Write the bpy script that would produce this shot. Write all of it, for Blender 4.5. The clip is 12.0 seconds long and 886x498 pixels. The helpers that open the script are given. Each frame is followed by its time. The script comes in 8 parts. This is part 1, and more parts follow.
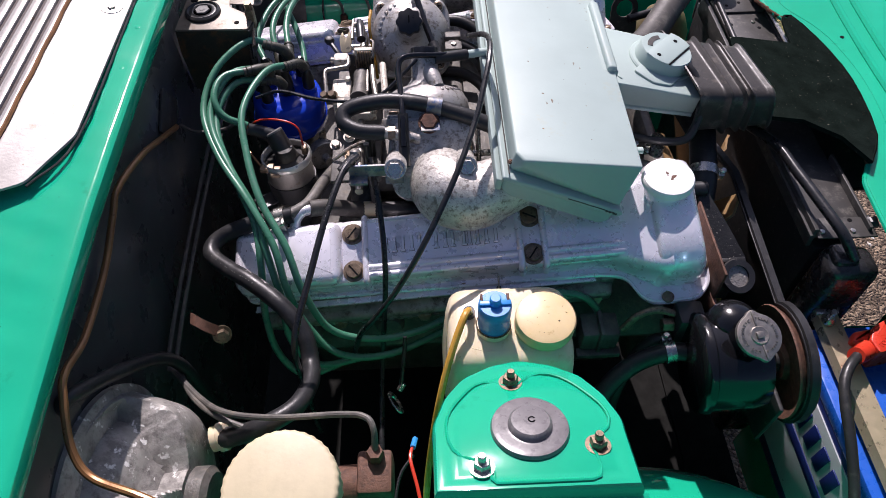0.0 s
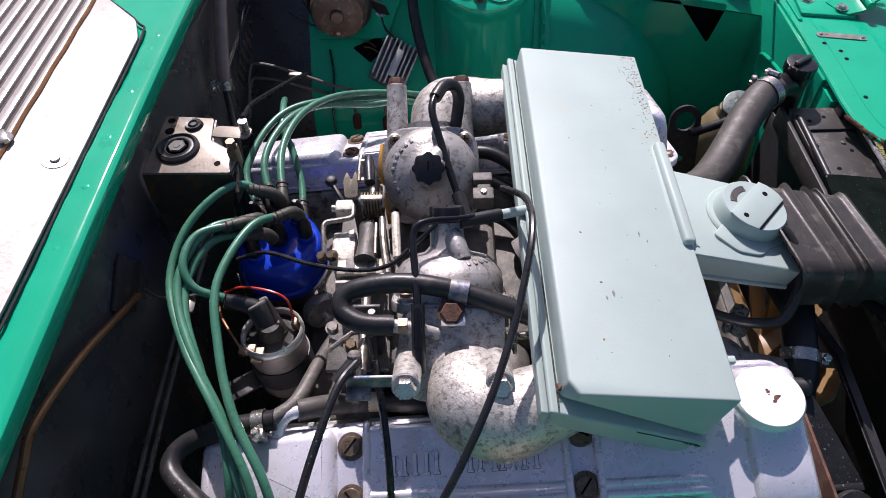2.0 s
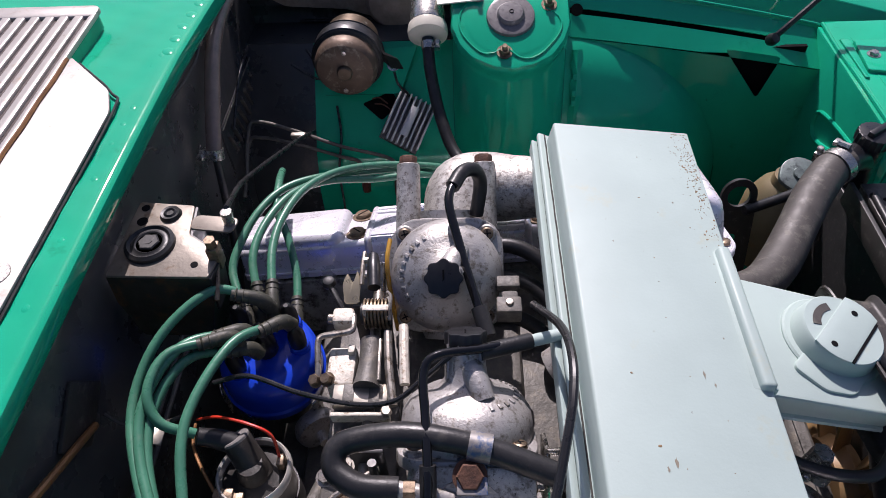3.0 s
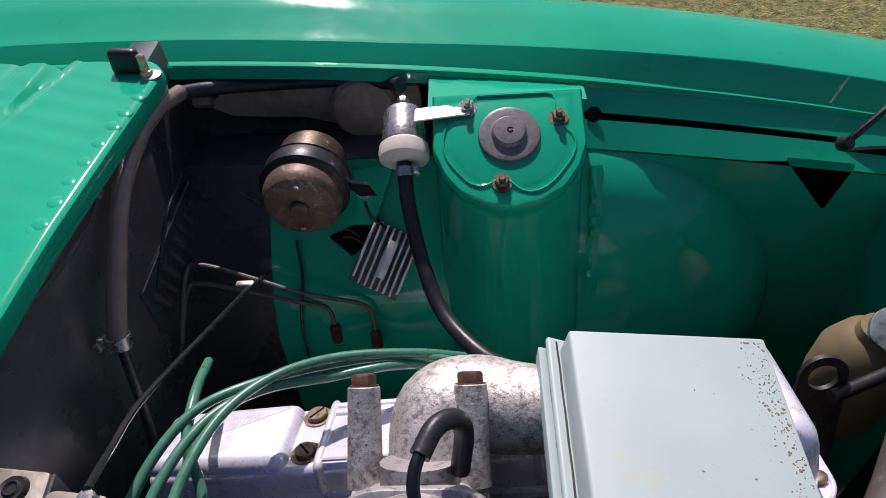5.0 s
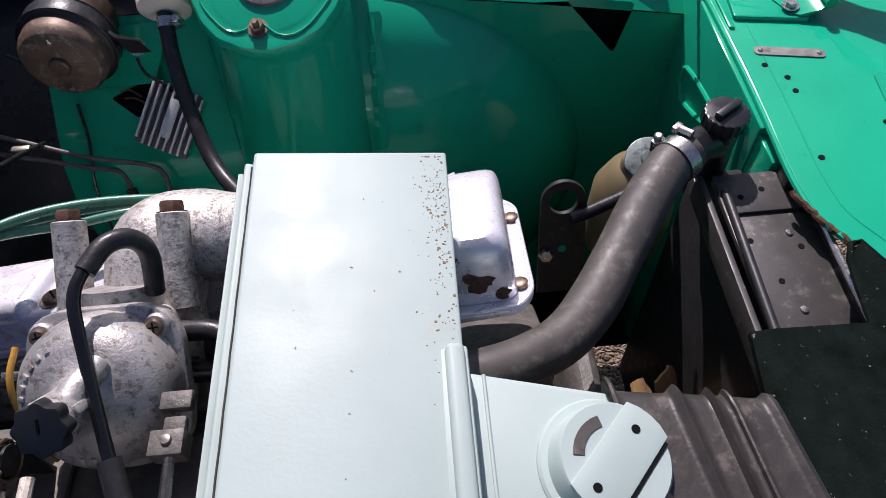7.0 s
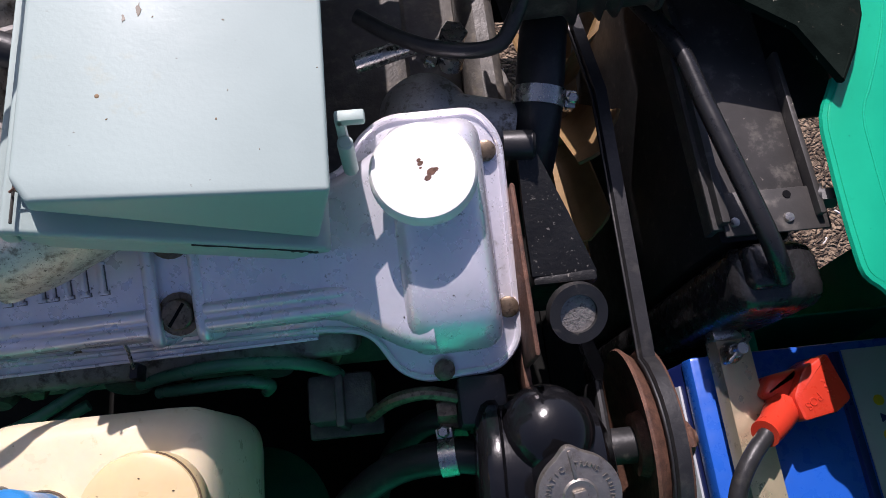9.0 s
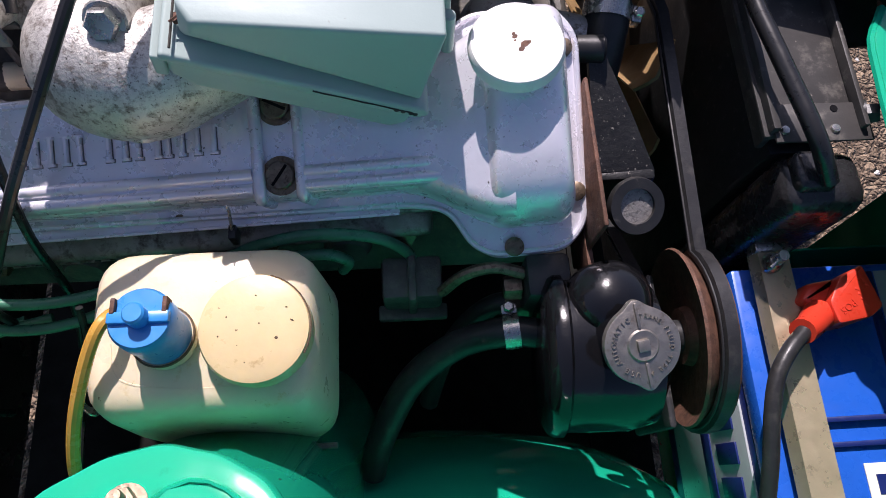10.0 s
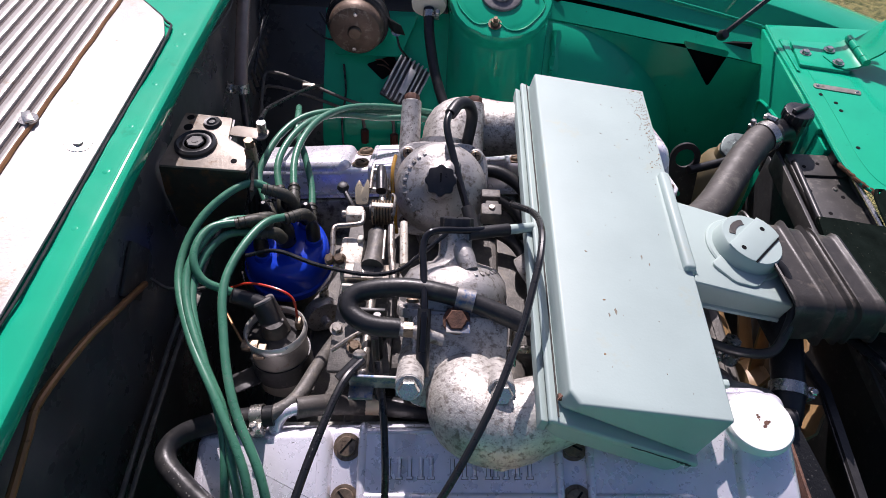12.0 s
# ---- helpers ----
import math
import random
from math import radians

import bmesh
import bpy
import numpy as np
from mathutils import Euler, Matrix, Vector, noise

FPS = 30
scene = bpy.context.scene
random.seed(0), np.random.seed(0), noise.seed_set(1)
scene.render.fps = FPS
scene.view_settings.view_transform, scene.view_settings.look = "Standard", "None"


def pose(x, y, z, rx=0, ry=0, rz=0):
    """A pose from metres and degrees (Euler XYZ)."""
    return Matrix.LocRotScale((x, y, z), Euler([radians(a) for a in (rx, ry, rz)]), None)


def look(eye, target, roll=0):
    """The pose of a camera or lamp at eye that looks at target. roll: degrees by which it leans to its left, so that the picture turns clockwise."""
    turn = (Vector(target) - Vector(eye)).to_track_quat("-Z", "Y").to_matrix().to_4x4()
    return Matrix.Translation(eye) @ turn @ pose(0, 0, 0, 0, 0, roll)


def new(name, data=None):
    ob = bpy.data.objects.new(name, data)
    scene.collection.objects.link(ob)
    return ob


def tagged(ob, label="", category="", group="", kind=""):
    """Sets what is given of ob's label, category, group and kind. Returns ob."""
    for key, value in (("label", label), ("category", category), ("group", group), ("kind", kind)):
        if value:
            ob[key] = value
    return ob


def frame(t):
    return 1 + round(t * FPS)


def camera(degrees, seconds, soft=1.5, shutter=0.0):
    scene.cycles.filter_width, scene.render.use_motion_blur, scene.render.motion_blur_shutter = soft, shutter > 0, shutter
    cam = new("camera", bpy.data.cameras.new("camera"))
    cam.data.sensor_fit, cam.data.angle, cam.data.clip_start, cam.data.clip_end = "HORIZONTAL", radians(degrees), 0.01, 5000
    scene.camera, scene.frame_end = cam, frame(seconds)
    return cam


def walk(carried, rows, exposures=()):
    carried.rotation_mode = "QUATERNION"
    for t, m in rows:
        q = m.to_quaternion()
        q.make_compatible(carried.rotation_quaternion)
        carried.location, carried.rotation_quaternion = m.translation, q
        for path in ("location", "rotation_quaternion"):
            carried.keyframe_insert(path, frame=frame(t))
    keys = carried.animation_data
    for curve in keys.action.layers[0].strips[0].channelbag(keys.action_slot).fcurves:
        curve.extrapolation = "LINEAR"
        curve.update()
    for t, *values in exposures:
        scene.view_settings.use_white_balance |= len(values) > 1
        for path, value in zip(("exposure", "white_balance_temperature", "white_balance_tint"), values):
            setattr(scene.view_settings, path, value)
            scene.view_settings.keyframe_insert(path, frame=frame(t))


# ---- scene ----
cam = camera(66.2, 12.0, soft=0.6)
PATH = [
    (0, (-0.062, -0.686, 1.378), (-0.027, 0.53, -0.21), -0.9),
    (0.5, (-0.059, -0.655, 1.376), (-0.02, 0.589, -0.189), -1.2),
    (1, (-0.057, -0.586, 1.372), (-0.012, 0.666, -0.187), -2.0),
    (1.5, (-0.057, -0.52, 1.353), (-0.012, 0.733, -0.205), -1.6),
    (2, (-0.057, -0.452, 1.346), (-0.084, 0.836, -0.184), -2.3),
    (2.5, (-0.061, -0.381, 1.337), (-0.113, 0.948, -0.157), -2.2),
    (2.7, (-0.059, -0.353, 1.329), (-0.12, 0.972, -0.168), -2.8),
    (4.3, (-0.056, -0.145, 1.286), (-0.211, 1.194, -0.192), -5.0),
    (4.5, (-0.044, -0.113, 1.283), (-0.214, 1.233, -0.187), -6.1),
    (4.8, (-0.040, -0.072, 1.284), (-0.175, 1.286, -0.177), -5.9),
    (5, (-0.028, -0.063, 1.276), (-0.152, 1.314, -0.169), -6.0),
    (5.5, (0.026, -0.063, 1.272), (-0.054, 1.294, -0.196), -6.3),
    (6, (0.081, -0.067, 1.272), (0.03, 1.248, -0.235), -6.5),
    (6.5, (0.121, -0.078, 1.254), (0.088, 1.163, -0.313), -6.3),
    (7, (0.148, -0.119, 1.244), (0.146, 1.024, -0.397), -5.2),
    (7.5, (0.172, -0.177, 1.206), (0.194, 0.838, -0.516), -4.3),
    (7.7, (0.177, -0.206, 1.206), (0.211, 0.75, -0.551), -3.8),
    (9.3, (0.182, -0.374, 1.155), (0.327, 0.239, -0.743), 7.3),
    (9.5, (0.184, -0.397, 1.16), (0.341, 0.22, -0.736), 8.4),
    (10, (0.128, -0.426, 1.169), (0.231, 0.225, -0.719), 6.0),
    (10.5, (0.025, -0.46, 1.189), (0.042, 0.297, -0.662), 1.3),
    (10.7, (-0.02, -0.481, 1.204), (-0.001, 0.4, -0.592), 2.1),
    (11, (-0.055, -0.489, 1.241), (-0.078, 0.484, -0.507), 0.9),
    (11.5, (-0.097, -0.466, 1.306), (-0.091, 0.705, -0.315), 2.8),
    (12, (-0.08, -0.476, 1.346), (-0.058, 0.876, -0.127), 3.4),
]
EXPOSURES = [(t, e, 6200, 25) for t, e in ((0.0, 0.20), (2.5, 0.16), (4.5, -0.08), (5.5, -0.06), (6.5, 0.06), (7.5, 0.10), (9.5, 0.18), (10.0, 0.34), (10.5, 0.52), (11.3, 0.42), (12.0, 0.22))]
walk(cam, [(t, look(eye, target, roll)) for t, eye, target, roll in PATH], EXPOSURES)

# ---- light ----
SUN_TO = Vector((-0.10, 0.674, 0.731)).normalized()
world = bpy.data.worlds.new("sky_world")
scene.world = world
world.use_nodes = True
wn = world.node_tree
wn.nodes.clear()
sky = wn.nodes.new("ShaderNodeTexSky")
sky.sky_type, sky.sun_disc = "NISHITA", False
sky.dust_density, sky.ozone_density = 3.0, 4.0
sky.sun_elevation = math.asin(SUN_TO.z)
sky.sun_rotation = math.atan2(SUN_TO.x, SUN_TO.y)
bg = wn.nodes.new("ShaderNodeBackground")
bg.inputs["Strength"].default_value = 0.074
wo = wn.nodes.new("ShaderNodeOutputWorld")
wn.links.new(sky.outputs[0], bg.inputs[0])
wn.links.new(bg.outputs[0], wo.inputs[0])
sun = new("sun", bpy.data.lights.new("sun", "SUN"))
sun.data.energy, sun.data.angle, sun.data.color = 5.0, radians(0.53), (1.0, 0.94, 0.865)
sun.matrix_world = look(SUN_TO * 5, (0, 0, 0))

# ---- materials ----
def surf(name, col, rough=0.5, metal=0.0, var=0.12, vscale=40.0, bump=0.05, bscale=300.0, stain=None, stain_amt=0.0, stain_scale=60.0, coat=0.0, spec=0.5, rvar=0.1, speck=None, speck_amt=0.0, speck_scale=400.0, trans=0.0, sss=0.0):
    """A procedural surface: two scales of tone, patches of stain, fine specks, relief and uneven gloss."""
    m = bpy.data.materials.new(name)
    m.use_nodes = True
    n, l = m.node_tree.nodes, m.node_tree.links
    b = n["Principled BSDF"]
    geo = n.new("ShaderNodeNewGeometry")
    def noise_tex(scale, detail=4.0, rough_=0.6):
        t = n.new("ShaderNodeTexNoise")
        t.inputs["Scale"].default_value, t.inputs["Detail"].default_value, t.inputs["Roughness"].default_value = scale, detail, rough_
        l.new(geo.outputs["Position"], t.inputs["Vector"])
        return t.outputs["Fac"]
    def ramp(fac, a, c, va=0.0, vc=1.0):
        r = n.new("ShaderNodeMapRange")
        r.inputs["From Min"].default_value, r.inputs["From Max"].default_value = a, c
        r.inputs["To Min"].default_value, r.inputs["To Max"].default_value = va, vc
        l.new(fac, r.inputs["Value"])
        return r.outputs["Result"]
    def mix(fac, a, c):
        x = n.new("ShaderNodeMix")
        x.data_type = "RGBA"
        l.new(fac, x.inputs["Factor"])
        for sock, val in ((x.inputs["A"], a), (x.inputs["B"], c)):
            if isinstance(val, tuple):
                sock.default_value = (*val, 1)
            else:
                l.new(val, sock)
        return x.outputs["Result"]
    big, fine = noise_tex(vscale), noise_tex(bscale, 3.0)
    lo, hi = tuple(max(0.0, c * (1 - var)) for c in col), tuple(min(1.0, c * (1 + var)) for c in col)
    colour = mix(ramp(big, 0.3, 0.7), lo, hi)
    if stain:
        colour = mix(ramp(noise_tex(stain_scale, 8.0, 0.7), 0.62 - stain_amt * 0.3, 0.72 - stain_amt * 0.2), colour, stain)
    if speck:
        colour = mix(ramp(noise_tex(speck_scale, 3.0, 0.7), 0.68 - speck_amt * 0.3, 0.74 - speck_amt * 0.3), colour, speck)
    l.new(colour, b.inputs["Base Color"])
    l.new(ramp(noise_tex(vscale * 2.3, 6.0), 0.3, 0.7, max(0.03, rough - rvar), min(1.0, rough + rvar)), b.inputs["Roughness"])
    b.inputs["Metallic"].default_value = metal
    b.inputs["Specular IOR Level"].default_value = spec
    b.inputs["Coat Weight"].default_value, b.inputs["Coat Roughness"].default_value = coat, 0.12
    b.inputs["Transmission Weight"].default_value = trans
    b.inputs["Subsurface Weight"].default_value = sss
    b.inputs["Subsurface Radius"].default_value = (0.006, 0.004, 0.002)
    if bump:
        k = n.new("ShaderNodeBump")
        k.inputs["Strength"].default_value, k.inputs["Distance"].default_value = bump, 0.002
        l.new(fine, k.inputs["Height"])
        l.new(k.outputs["Normal"], b.inputs["Normal"])
    return m

GREEN = surf("jade_green_paint", (0.0, 0.38, 0.215), 0.10, var=0.07, vscale=9, bump=0.05, bscale=26, coat=0.0, spec=0.32, rvar=0.05, stain=(0.0, 0.29, 0.155), stain_amt=0.0, stain_scale=25, speck=(0.02, 0.05, 0.03), speck_amt=-0.10, speck_scale=190)
BLACKP = surf("black_bay_paint_and_lip_shade", (0.046, 0.047, 0.049), 0.32, var=0.4, vscale=8, bump=0.12, bscale=40, spec=0.6, rvar=0.14, stain=(0.10, 0.09, 0.078), stain_amt=0.16, stain_scale=16, speck=(0.09, 0.08, 0.065), speck_amt=0.02, speck_scale=150)
BLACKSTEEL = surf("worn_black_steel", (0.022, 0.022, 0.023), 0.42, var=0.25, vscale=30, bump=0.08, stain=(0.09, 0.08, 0.07), stain_amt=0.15, stain_scale=120)
COVER = surf("silver_lilac_paint", (0.87, 0.85, 0.905), 0.29, metal=0.38, coat=0.32, var=0.05, vscale=30, bump=0.06, bscale=280, rvar=0.07, stain=(0.50, 0.48, 0.47), stain_amt=0.0, stain_scale=45, speck=(0.06, 0.05, 0.045), speck_amt=0.03, speck_scale=230)
CAST = surf("speckled_cast_aluminium", (0.60, 0.575, 0.53), 0.52, metal=0.5, var=0.18, vscale=45, bump=0.3, bscale=420, stain=(0.25, 0.22, 0.19), stain_amt=0.46, stain_scale=170, speck=(0.09, 0.08, 0.07), speck_amt=0.22, speck_scale=480)
CARB = surf("dull_carburettor_alloy", (0.47, 0.45, 0.43), 0.46, metal=0.5, var=0.2, vscale=60, bump=0.25, bscale=450, speck=(0.12, 0.11, 0.10), speck_amt=0.12, speck_scale=420, stain=(0.17, 0.15, 0.12), stain_amt=0.38, stain_scale=120)
DIRTY = surf("oily_dark_casting", (0.11, 0.103, 0.092), 0.55, metal=0.1, var=0.35, vscale=45, bump=0.35, bscale=260, stain=(0.17, 0.15, 0.12), stain_amt=0.3, stain_scale=90)
AIRBOX = surf("pale_blue_grey_enamel", (0.392, 0.485, 0.452), 0.48, var=0.06, vscale=9, bump=0.05, bscale=350, coat=0.0, spec=0.35, stain=(0.42, 0.46, 0.37), stain_amt=0.02, stain_scale=17, speck=(0.16, 0.14, 0.11), speck_amt=-0.16, speck_scale=160)
RUBBER = surf("black_rubber", (0.022, 0.022, 0.023), 0.38, var=0.25, vscale=50, bump=0.12, bscale=350, spec=0.4, stain=(0.045, 0.043, 0.040), stain_amt=0.25, stain_scale=60)
GREYRUB = surf("dusty_grey_rubber", (0.068, 0.061, 0.054), 0.55, var=0.2, vscale=45, bump=0.12, bscale=300, stain=(0.13, 0.12, 0.10), stain_amt=0.3, stain_scale=70)
WIRE = surf("black_cable_sheath", (0.016, 0.016, 0.017), 0.30, var=0.1, bump=0.0)
LEAD = surf("green_silicone_lead", (0.055, 0.20, 0.125), 0.32, var=0.12, vscale=60, bump=0.03, stain=(0.10, 0.22, 0.15), stain_amt=0.2, stain_scale=80)
CREAM = surf("yellowed_cream_plastic", (0.70, 0.60, 0.42), 0.34, var=0.08, vscale=30, bump=0.04, bscale=250, sss=0.25, stain=(0.60, 0.46, 0.24), stain_amt=0.03, stain_scale=70, speck=(0.2, 0.13, 0.06), speck_amt=-0.05, speck_scale=170)
LIDTAN = surf("tan_yellowed_plastic", (0.68, 0.53, 0.29), 0.36, var=0.06, vscale=40, bump=0.05, bscale=250, sss=0.2, stain=(0.45, 0.30, 0.13), stain_amt=0.0, stain_scale=60, speck=(0.15, 0.09, 0.04), speck_amt=-0.03, speck_scale=170)
BLUECAP = surf("sky_blue_plastic", (0.03, 0.24, 0.58), 0.35, var=0.1, vscale=80, bump=0.03)
DISTBLUE = surf("royal_blue_plastic", (0.012, 0.055, 0.55), 0.16, var=0.1, bump=0.0)
BLACKPL = surf("black_plastic", (0.014, 0.014, 0.016), 0.35, var=0.2, bump=0.05)
RUST = surf("rusty_steel", (0.125, 0.060, 0.038), 0.7, metal=0.2, var=0.35, vscale=120, bump=0.3, bscale=500, stain=(0.07, 0.035, 0.025), stain_amt=0.4, stain_scale=150)
ZINC = surf("bright_zinc_plate", (0.50, 0.48, 0.44), 0.28, metal=0.9, var=0.12, vscale=90, bump=0.08, stain=(0.25, 0.22, 0.17), stain_amt=0.15, stain_scale=200)
PLATE = surf("stained_plated_steel", (0.38, 0.35, 0.30), 0.38, metal=0.75, var=0.18, vscale=50, bump=0.08, stain=(0.16, 0.12, 0.08), stain_amt=0.25, stain_scale=70)
SCREW = surf("bronzed_screw_head", (0.22, 0.165, 0.115), 0.42, metal=0.75, var=0.3, vscale=200, bump=0.1, stain=(0.08, 0.055, 0.04), stain_amt=0.3, stain_scale=300)
COPPER = surf("brown_pipe", (0.27, 0.13, 0.05), 0.35, metal=0.4, var=0.2, bump=0.03)
AMBER = surf("amber_plastic_tube", (0.55, 0.30, 0.05), 0.25, var=0.1, bump=0.0, sss=0.2)
FAN = surf("yellowed_fan_plastic", (0.30, 0.19, 0.088), 0.45, var=0.2, vscale=30, bump=0.05, stain=(0.25, 0.15, 0.06), stain_amt=0.25, stain_scale=50)
SILVERGR = surf("silver_vent_panel", (0.40, 0.375, 0.345), 0.45, metal=0.15, var=0.10, vscale=30, bump=0.08, stain=(0.30, 0.22, 0.15), stain_amt=0.14, stain_scale=34, speck=(0.22, 0.16, 0.10), speck_amt=0.0, speck_scale=140)
SERVO = surf("galvanised_servo_shell", (0.33, 0.315, 0.29), 0.50, metal=0.2, var=0.4, vscale=30, bump=0.35, bscale=180, stain=(0.15, 0.14, 0.13), stain_amt=0.4, stain_scale=50, speck=(0.72, 0.71, 0.68), speck_amt=0.28, speck_scale=70)
BATBLUE = surf("battery_blue", (0.014, 0.105, 0.52), 0.30, var=0.05, bump=0.02)
BATGREY = surf("battery_label_grey", (0.40, 0.42, 0.45), 0.35, var=0.04, bump=0.0)
NAVY = surf("battery_navy", (0.01, 0.02, 0.12), 0.35, var=0.05, bump=0.0)
REDPL = surf("red_plastic", (0.62, 0.045, 0.02), 0.32, var=0.08, bump=0.03)
WHITEP = surf("white_plastic", (0.76, 0.71, 0.58), 0.35, var=0.04, bump=0.02)
# flat black for marks, and for shade painted into holes and slots
INK_SHADE = surf("black_ink_and_hole_shade", (0.006, 0.006, 0.007), 0.8, bump=0.0, spec=0.1)
WHITEINK = surf("worn_white_ink", (0.17, 0.17, 0.155), 0.5, bump=0.0)
MOTORM = surf("brown_tarnished_motor", (0.13, 0.095, 0.065), 0.38, metal=0.6, var=0.3, vscale=50, bump=0.12, stain=(0.35, 0.32, 0.27), stain_amt=0.2, stain_scale=90)
BRASSY = surf("brass", (0.36, 0.26, 0.13), 0.35, metal=0.9, var=0.15, bump=0.05)
HEADM = surf("grimy_alloy_head", (0.30, 0.30, 0.26), 0.5, metal=0.35, var=0.3, vscale=40, bump=0.3, bscale=260, stain=(0.08, 0.07, 0.055), stain_amt=0.4, stain_scale=70)
SCUFF = surf("brown_scuffed_enamel", (0.22, 0.19, 0.14), 0.6, var=0.2, vscale=120)
OLIVE = surf("dark_olive_rubber", (0.045, 0.045, 0.034), 0.5, var=0.3, vscale=90, bump=0.15, stain=(0.10, 0.09, 0.06), stain_amt=0.3, stain_scale=150)
BRASSBAR = surf("brassy_plated_bar", (0.60, 0.50, 0.33), 0.33, metal=0.6, var=0.12, vscale=40, bump=0.06, stain=(0.30, 0.24, 0.16), stain_amt=0.1, stain_scale=90)
PSBLACK = surf("gloss_black_enamel", (0.006, 0.006, 0.007), 0.14, var=0.2, bump=0.06, bscale=200)
BOOTRUB = surf("worn_boot_rubber", (0.036, 0.032, 0.028), 0.46, var=0.25, vscale=40, bump=0.15, bscale=260, stain=(0.11, 0.095, 0.078), stain_amt=0.22, stain_scale=55)
FOAM = surf("black_foam_card", (0.008, 0.012, 0.010), 0.85, var=0.35, vscale=40, bump=0.3, bscale=420, spec=0.0, stain=(0.018, 0.019, 0.015), stain_amt=0.0, stain_scale=60, speck=(0.20, 0.19, 0.15), speck_amt=0.02, speck_scale=190)

# ---- builders ----
ORG = {}

def thing(name, label, category, at=(0, 0, 0), group="", kind=""):
    ob = new(name)
    ob.location = at
    ob.empty_display_size = 0.02
    ORG[ob.name] = Vector(at)
    return tagged(ob, label, category, group, kind)

def finish(bm, name, mat, angle=35):
    bmesh.ops.recalc_face_normals(bm, faces=bm.faces)
    me = bpy.data.meshes.new(name)
    bm.to_mesh(me)
    bm.free()
    me.shade_smooth()
    me.set_sharp_from_angle(angle=radians(angle))
    me.materials.append(mat)
    return me

def part(name, bm, mat, parent, label="", angle=35):
    """One mesh, given in world metres, under a thing or a part."""
    o = ORG[parent.name]
    bmesh.ops.transform(bm, matrix=Matrix.Translation(-o), verts=bm.verts)
    ob = new(name, finish(bm, name, mat, angle))
    ob.parent = parent
    ORG[ob.name] = o
    return tagged(ob, label)

def solo(name, bm, mat, label, category, group="", kind="", angle=35):
    """A thing that is one mesh, with its origin at its base."""
    c = sum((v.co for v in bm.verts), Vector()) / len(bm.verts)
    c.z = min(v.co.z for v in bm.verts)
    bmesh.ops.transform(bm, matrix=Matrix.Translation(-c), verts=bm.verts)
    ob = new(name, finish(bm, name, mat, angle))
    ob.location = c
    ORG[ob.name] = c
    return tagged(ob, label, category, group, kind)

def moved(bm, m):
    bmesh.ops.transform(bm, matrix=m, verts=bm.verts)
    return bm

def joined(*bms):
    out = bms[0]
    for b in bms[1:]:
        me = bpy.data.meshes.new("tmp")
        b.to_mesh(me)
        b.free()
        out.from_mesh(me)
        bpy.data.meshes.remove(me)
    return out

def rbox(x0, x1, y0, y1, z0, z1, bev=0.003, seg=2):
    bm = bmesh.new()
    bmesh.ops.create_cube(bm, size=1)
    moved(bm, Matrix.Translation(((x0 + x1) / 2, (y0 + y1) / 2, (z0 + z1) / 2)) @ Matrix.Diagonal((x1 - x0, y1 - y0, z1 - z0, 1)))
    if bev:
        bmesh.ops.bevel(bm, geom=list(bm.edges), offset=bev, segments=seg, profile=0.5, affect="EDGES")
    return bm

def prism(outline, z0, z1, bev=0.0, seg=2, top_only=True):
    """An outline in x, y drawn up from z0 to z1, its upper rim rounded."""
    bm = bmesh.new()
    lo = [bm.verts.new((x, y, z0)) for x, y in outline]
    hi = [bm.verts.new((x, y, z1)) for x, y in outline]
    k = len(outline)
    bm.faces.new(lo[::-1])
    top = bm.faces.new(hi)
    for i in range(k):
        bm.faces.new((lo[i], lo[(i + 1) % k], hi[(i + 1) % k], hi[i]))
    bmesh.ops.recalc_face_normals(bm, faces=bm.faces)
    if bev:
        edges = list(top.edges) if top_only else list(bm.edges)
        bmesh.ops.bevel(bm, geom=edges, offset=bev, segments=seg, profile=0.5, affect="EDGES")
    return bm

def rounded(outline, r, n=5):
    """An outline with every corner turned into an arc of about r."""
    out, k = [], len(outline)
    for i in range(k):
        p, a, b = Vector(outline[i]), Vector(outline[i - 1]), Vector(outline[(i + 1) % k])
        da, db = (a - p), (b - p)
        ra = min(r, da.length * 0.45, db.length * 0.45)
        s, e = p + da.normalized() * ra, p + db.normalized() * ra
        for j in range(n + 1):
            t = j / n
            q = s * (1 - t) ** 2 + p * 2 * t * (1 - t) + e * t * t
            out.append((q.x, q.y))
    return out

def rect(x0, x1, y0, y1, r=0.0, n=5):
    o = [(x0, y0), (x1, y0), (x1, y1), (x0, y1)]
    return rounded(o, r, n) if r else o

def lathe(profile, seg=32, caps=True):
    """A profile of (radius, height) turned about z."""
    bm = bmesh.new()
    rings = []
    for r, z in profile:
        if r < 1e-6:
            rings.append([bm.verts.new((0, 0, z))])
        else:
            rings.append([bm.verts.new((r * math.cos(2 * math.pi * i / seg), r * math.sin(2 * math.pi * i / seg), z)) for i in range(seg)])
    for a, b in zip(rings, rings[1:]):
        for i in range(seg):
            j = (i + 1) % seg
            q = [a[i % len(a)], a[j % len(a)], b[j % len(b)], b[i % len(b)]]
            q = list(dict.fromkeys(q))
            if len(q) > 2:
                bm.faces.new(q)
    if caps:
        for ring in (rings[0], rings[-1]):
            if len(ring) > 2:
                bm.faces.new(ring)
    return bm

def axis(at, way, spin=0.0):
    """A matrix that stands a turned form at a place with its height along a way."""
    return Matrix.Translation(at) @ Vector(way).to_track_quat("Z", "Y").to_matrix().to_4x4() @ Matrix.Rotation(radians(spin), 4, "Z")

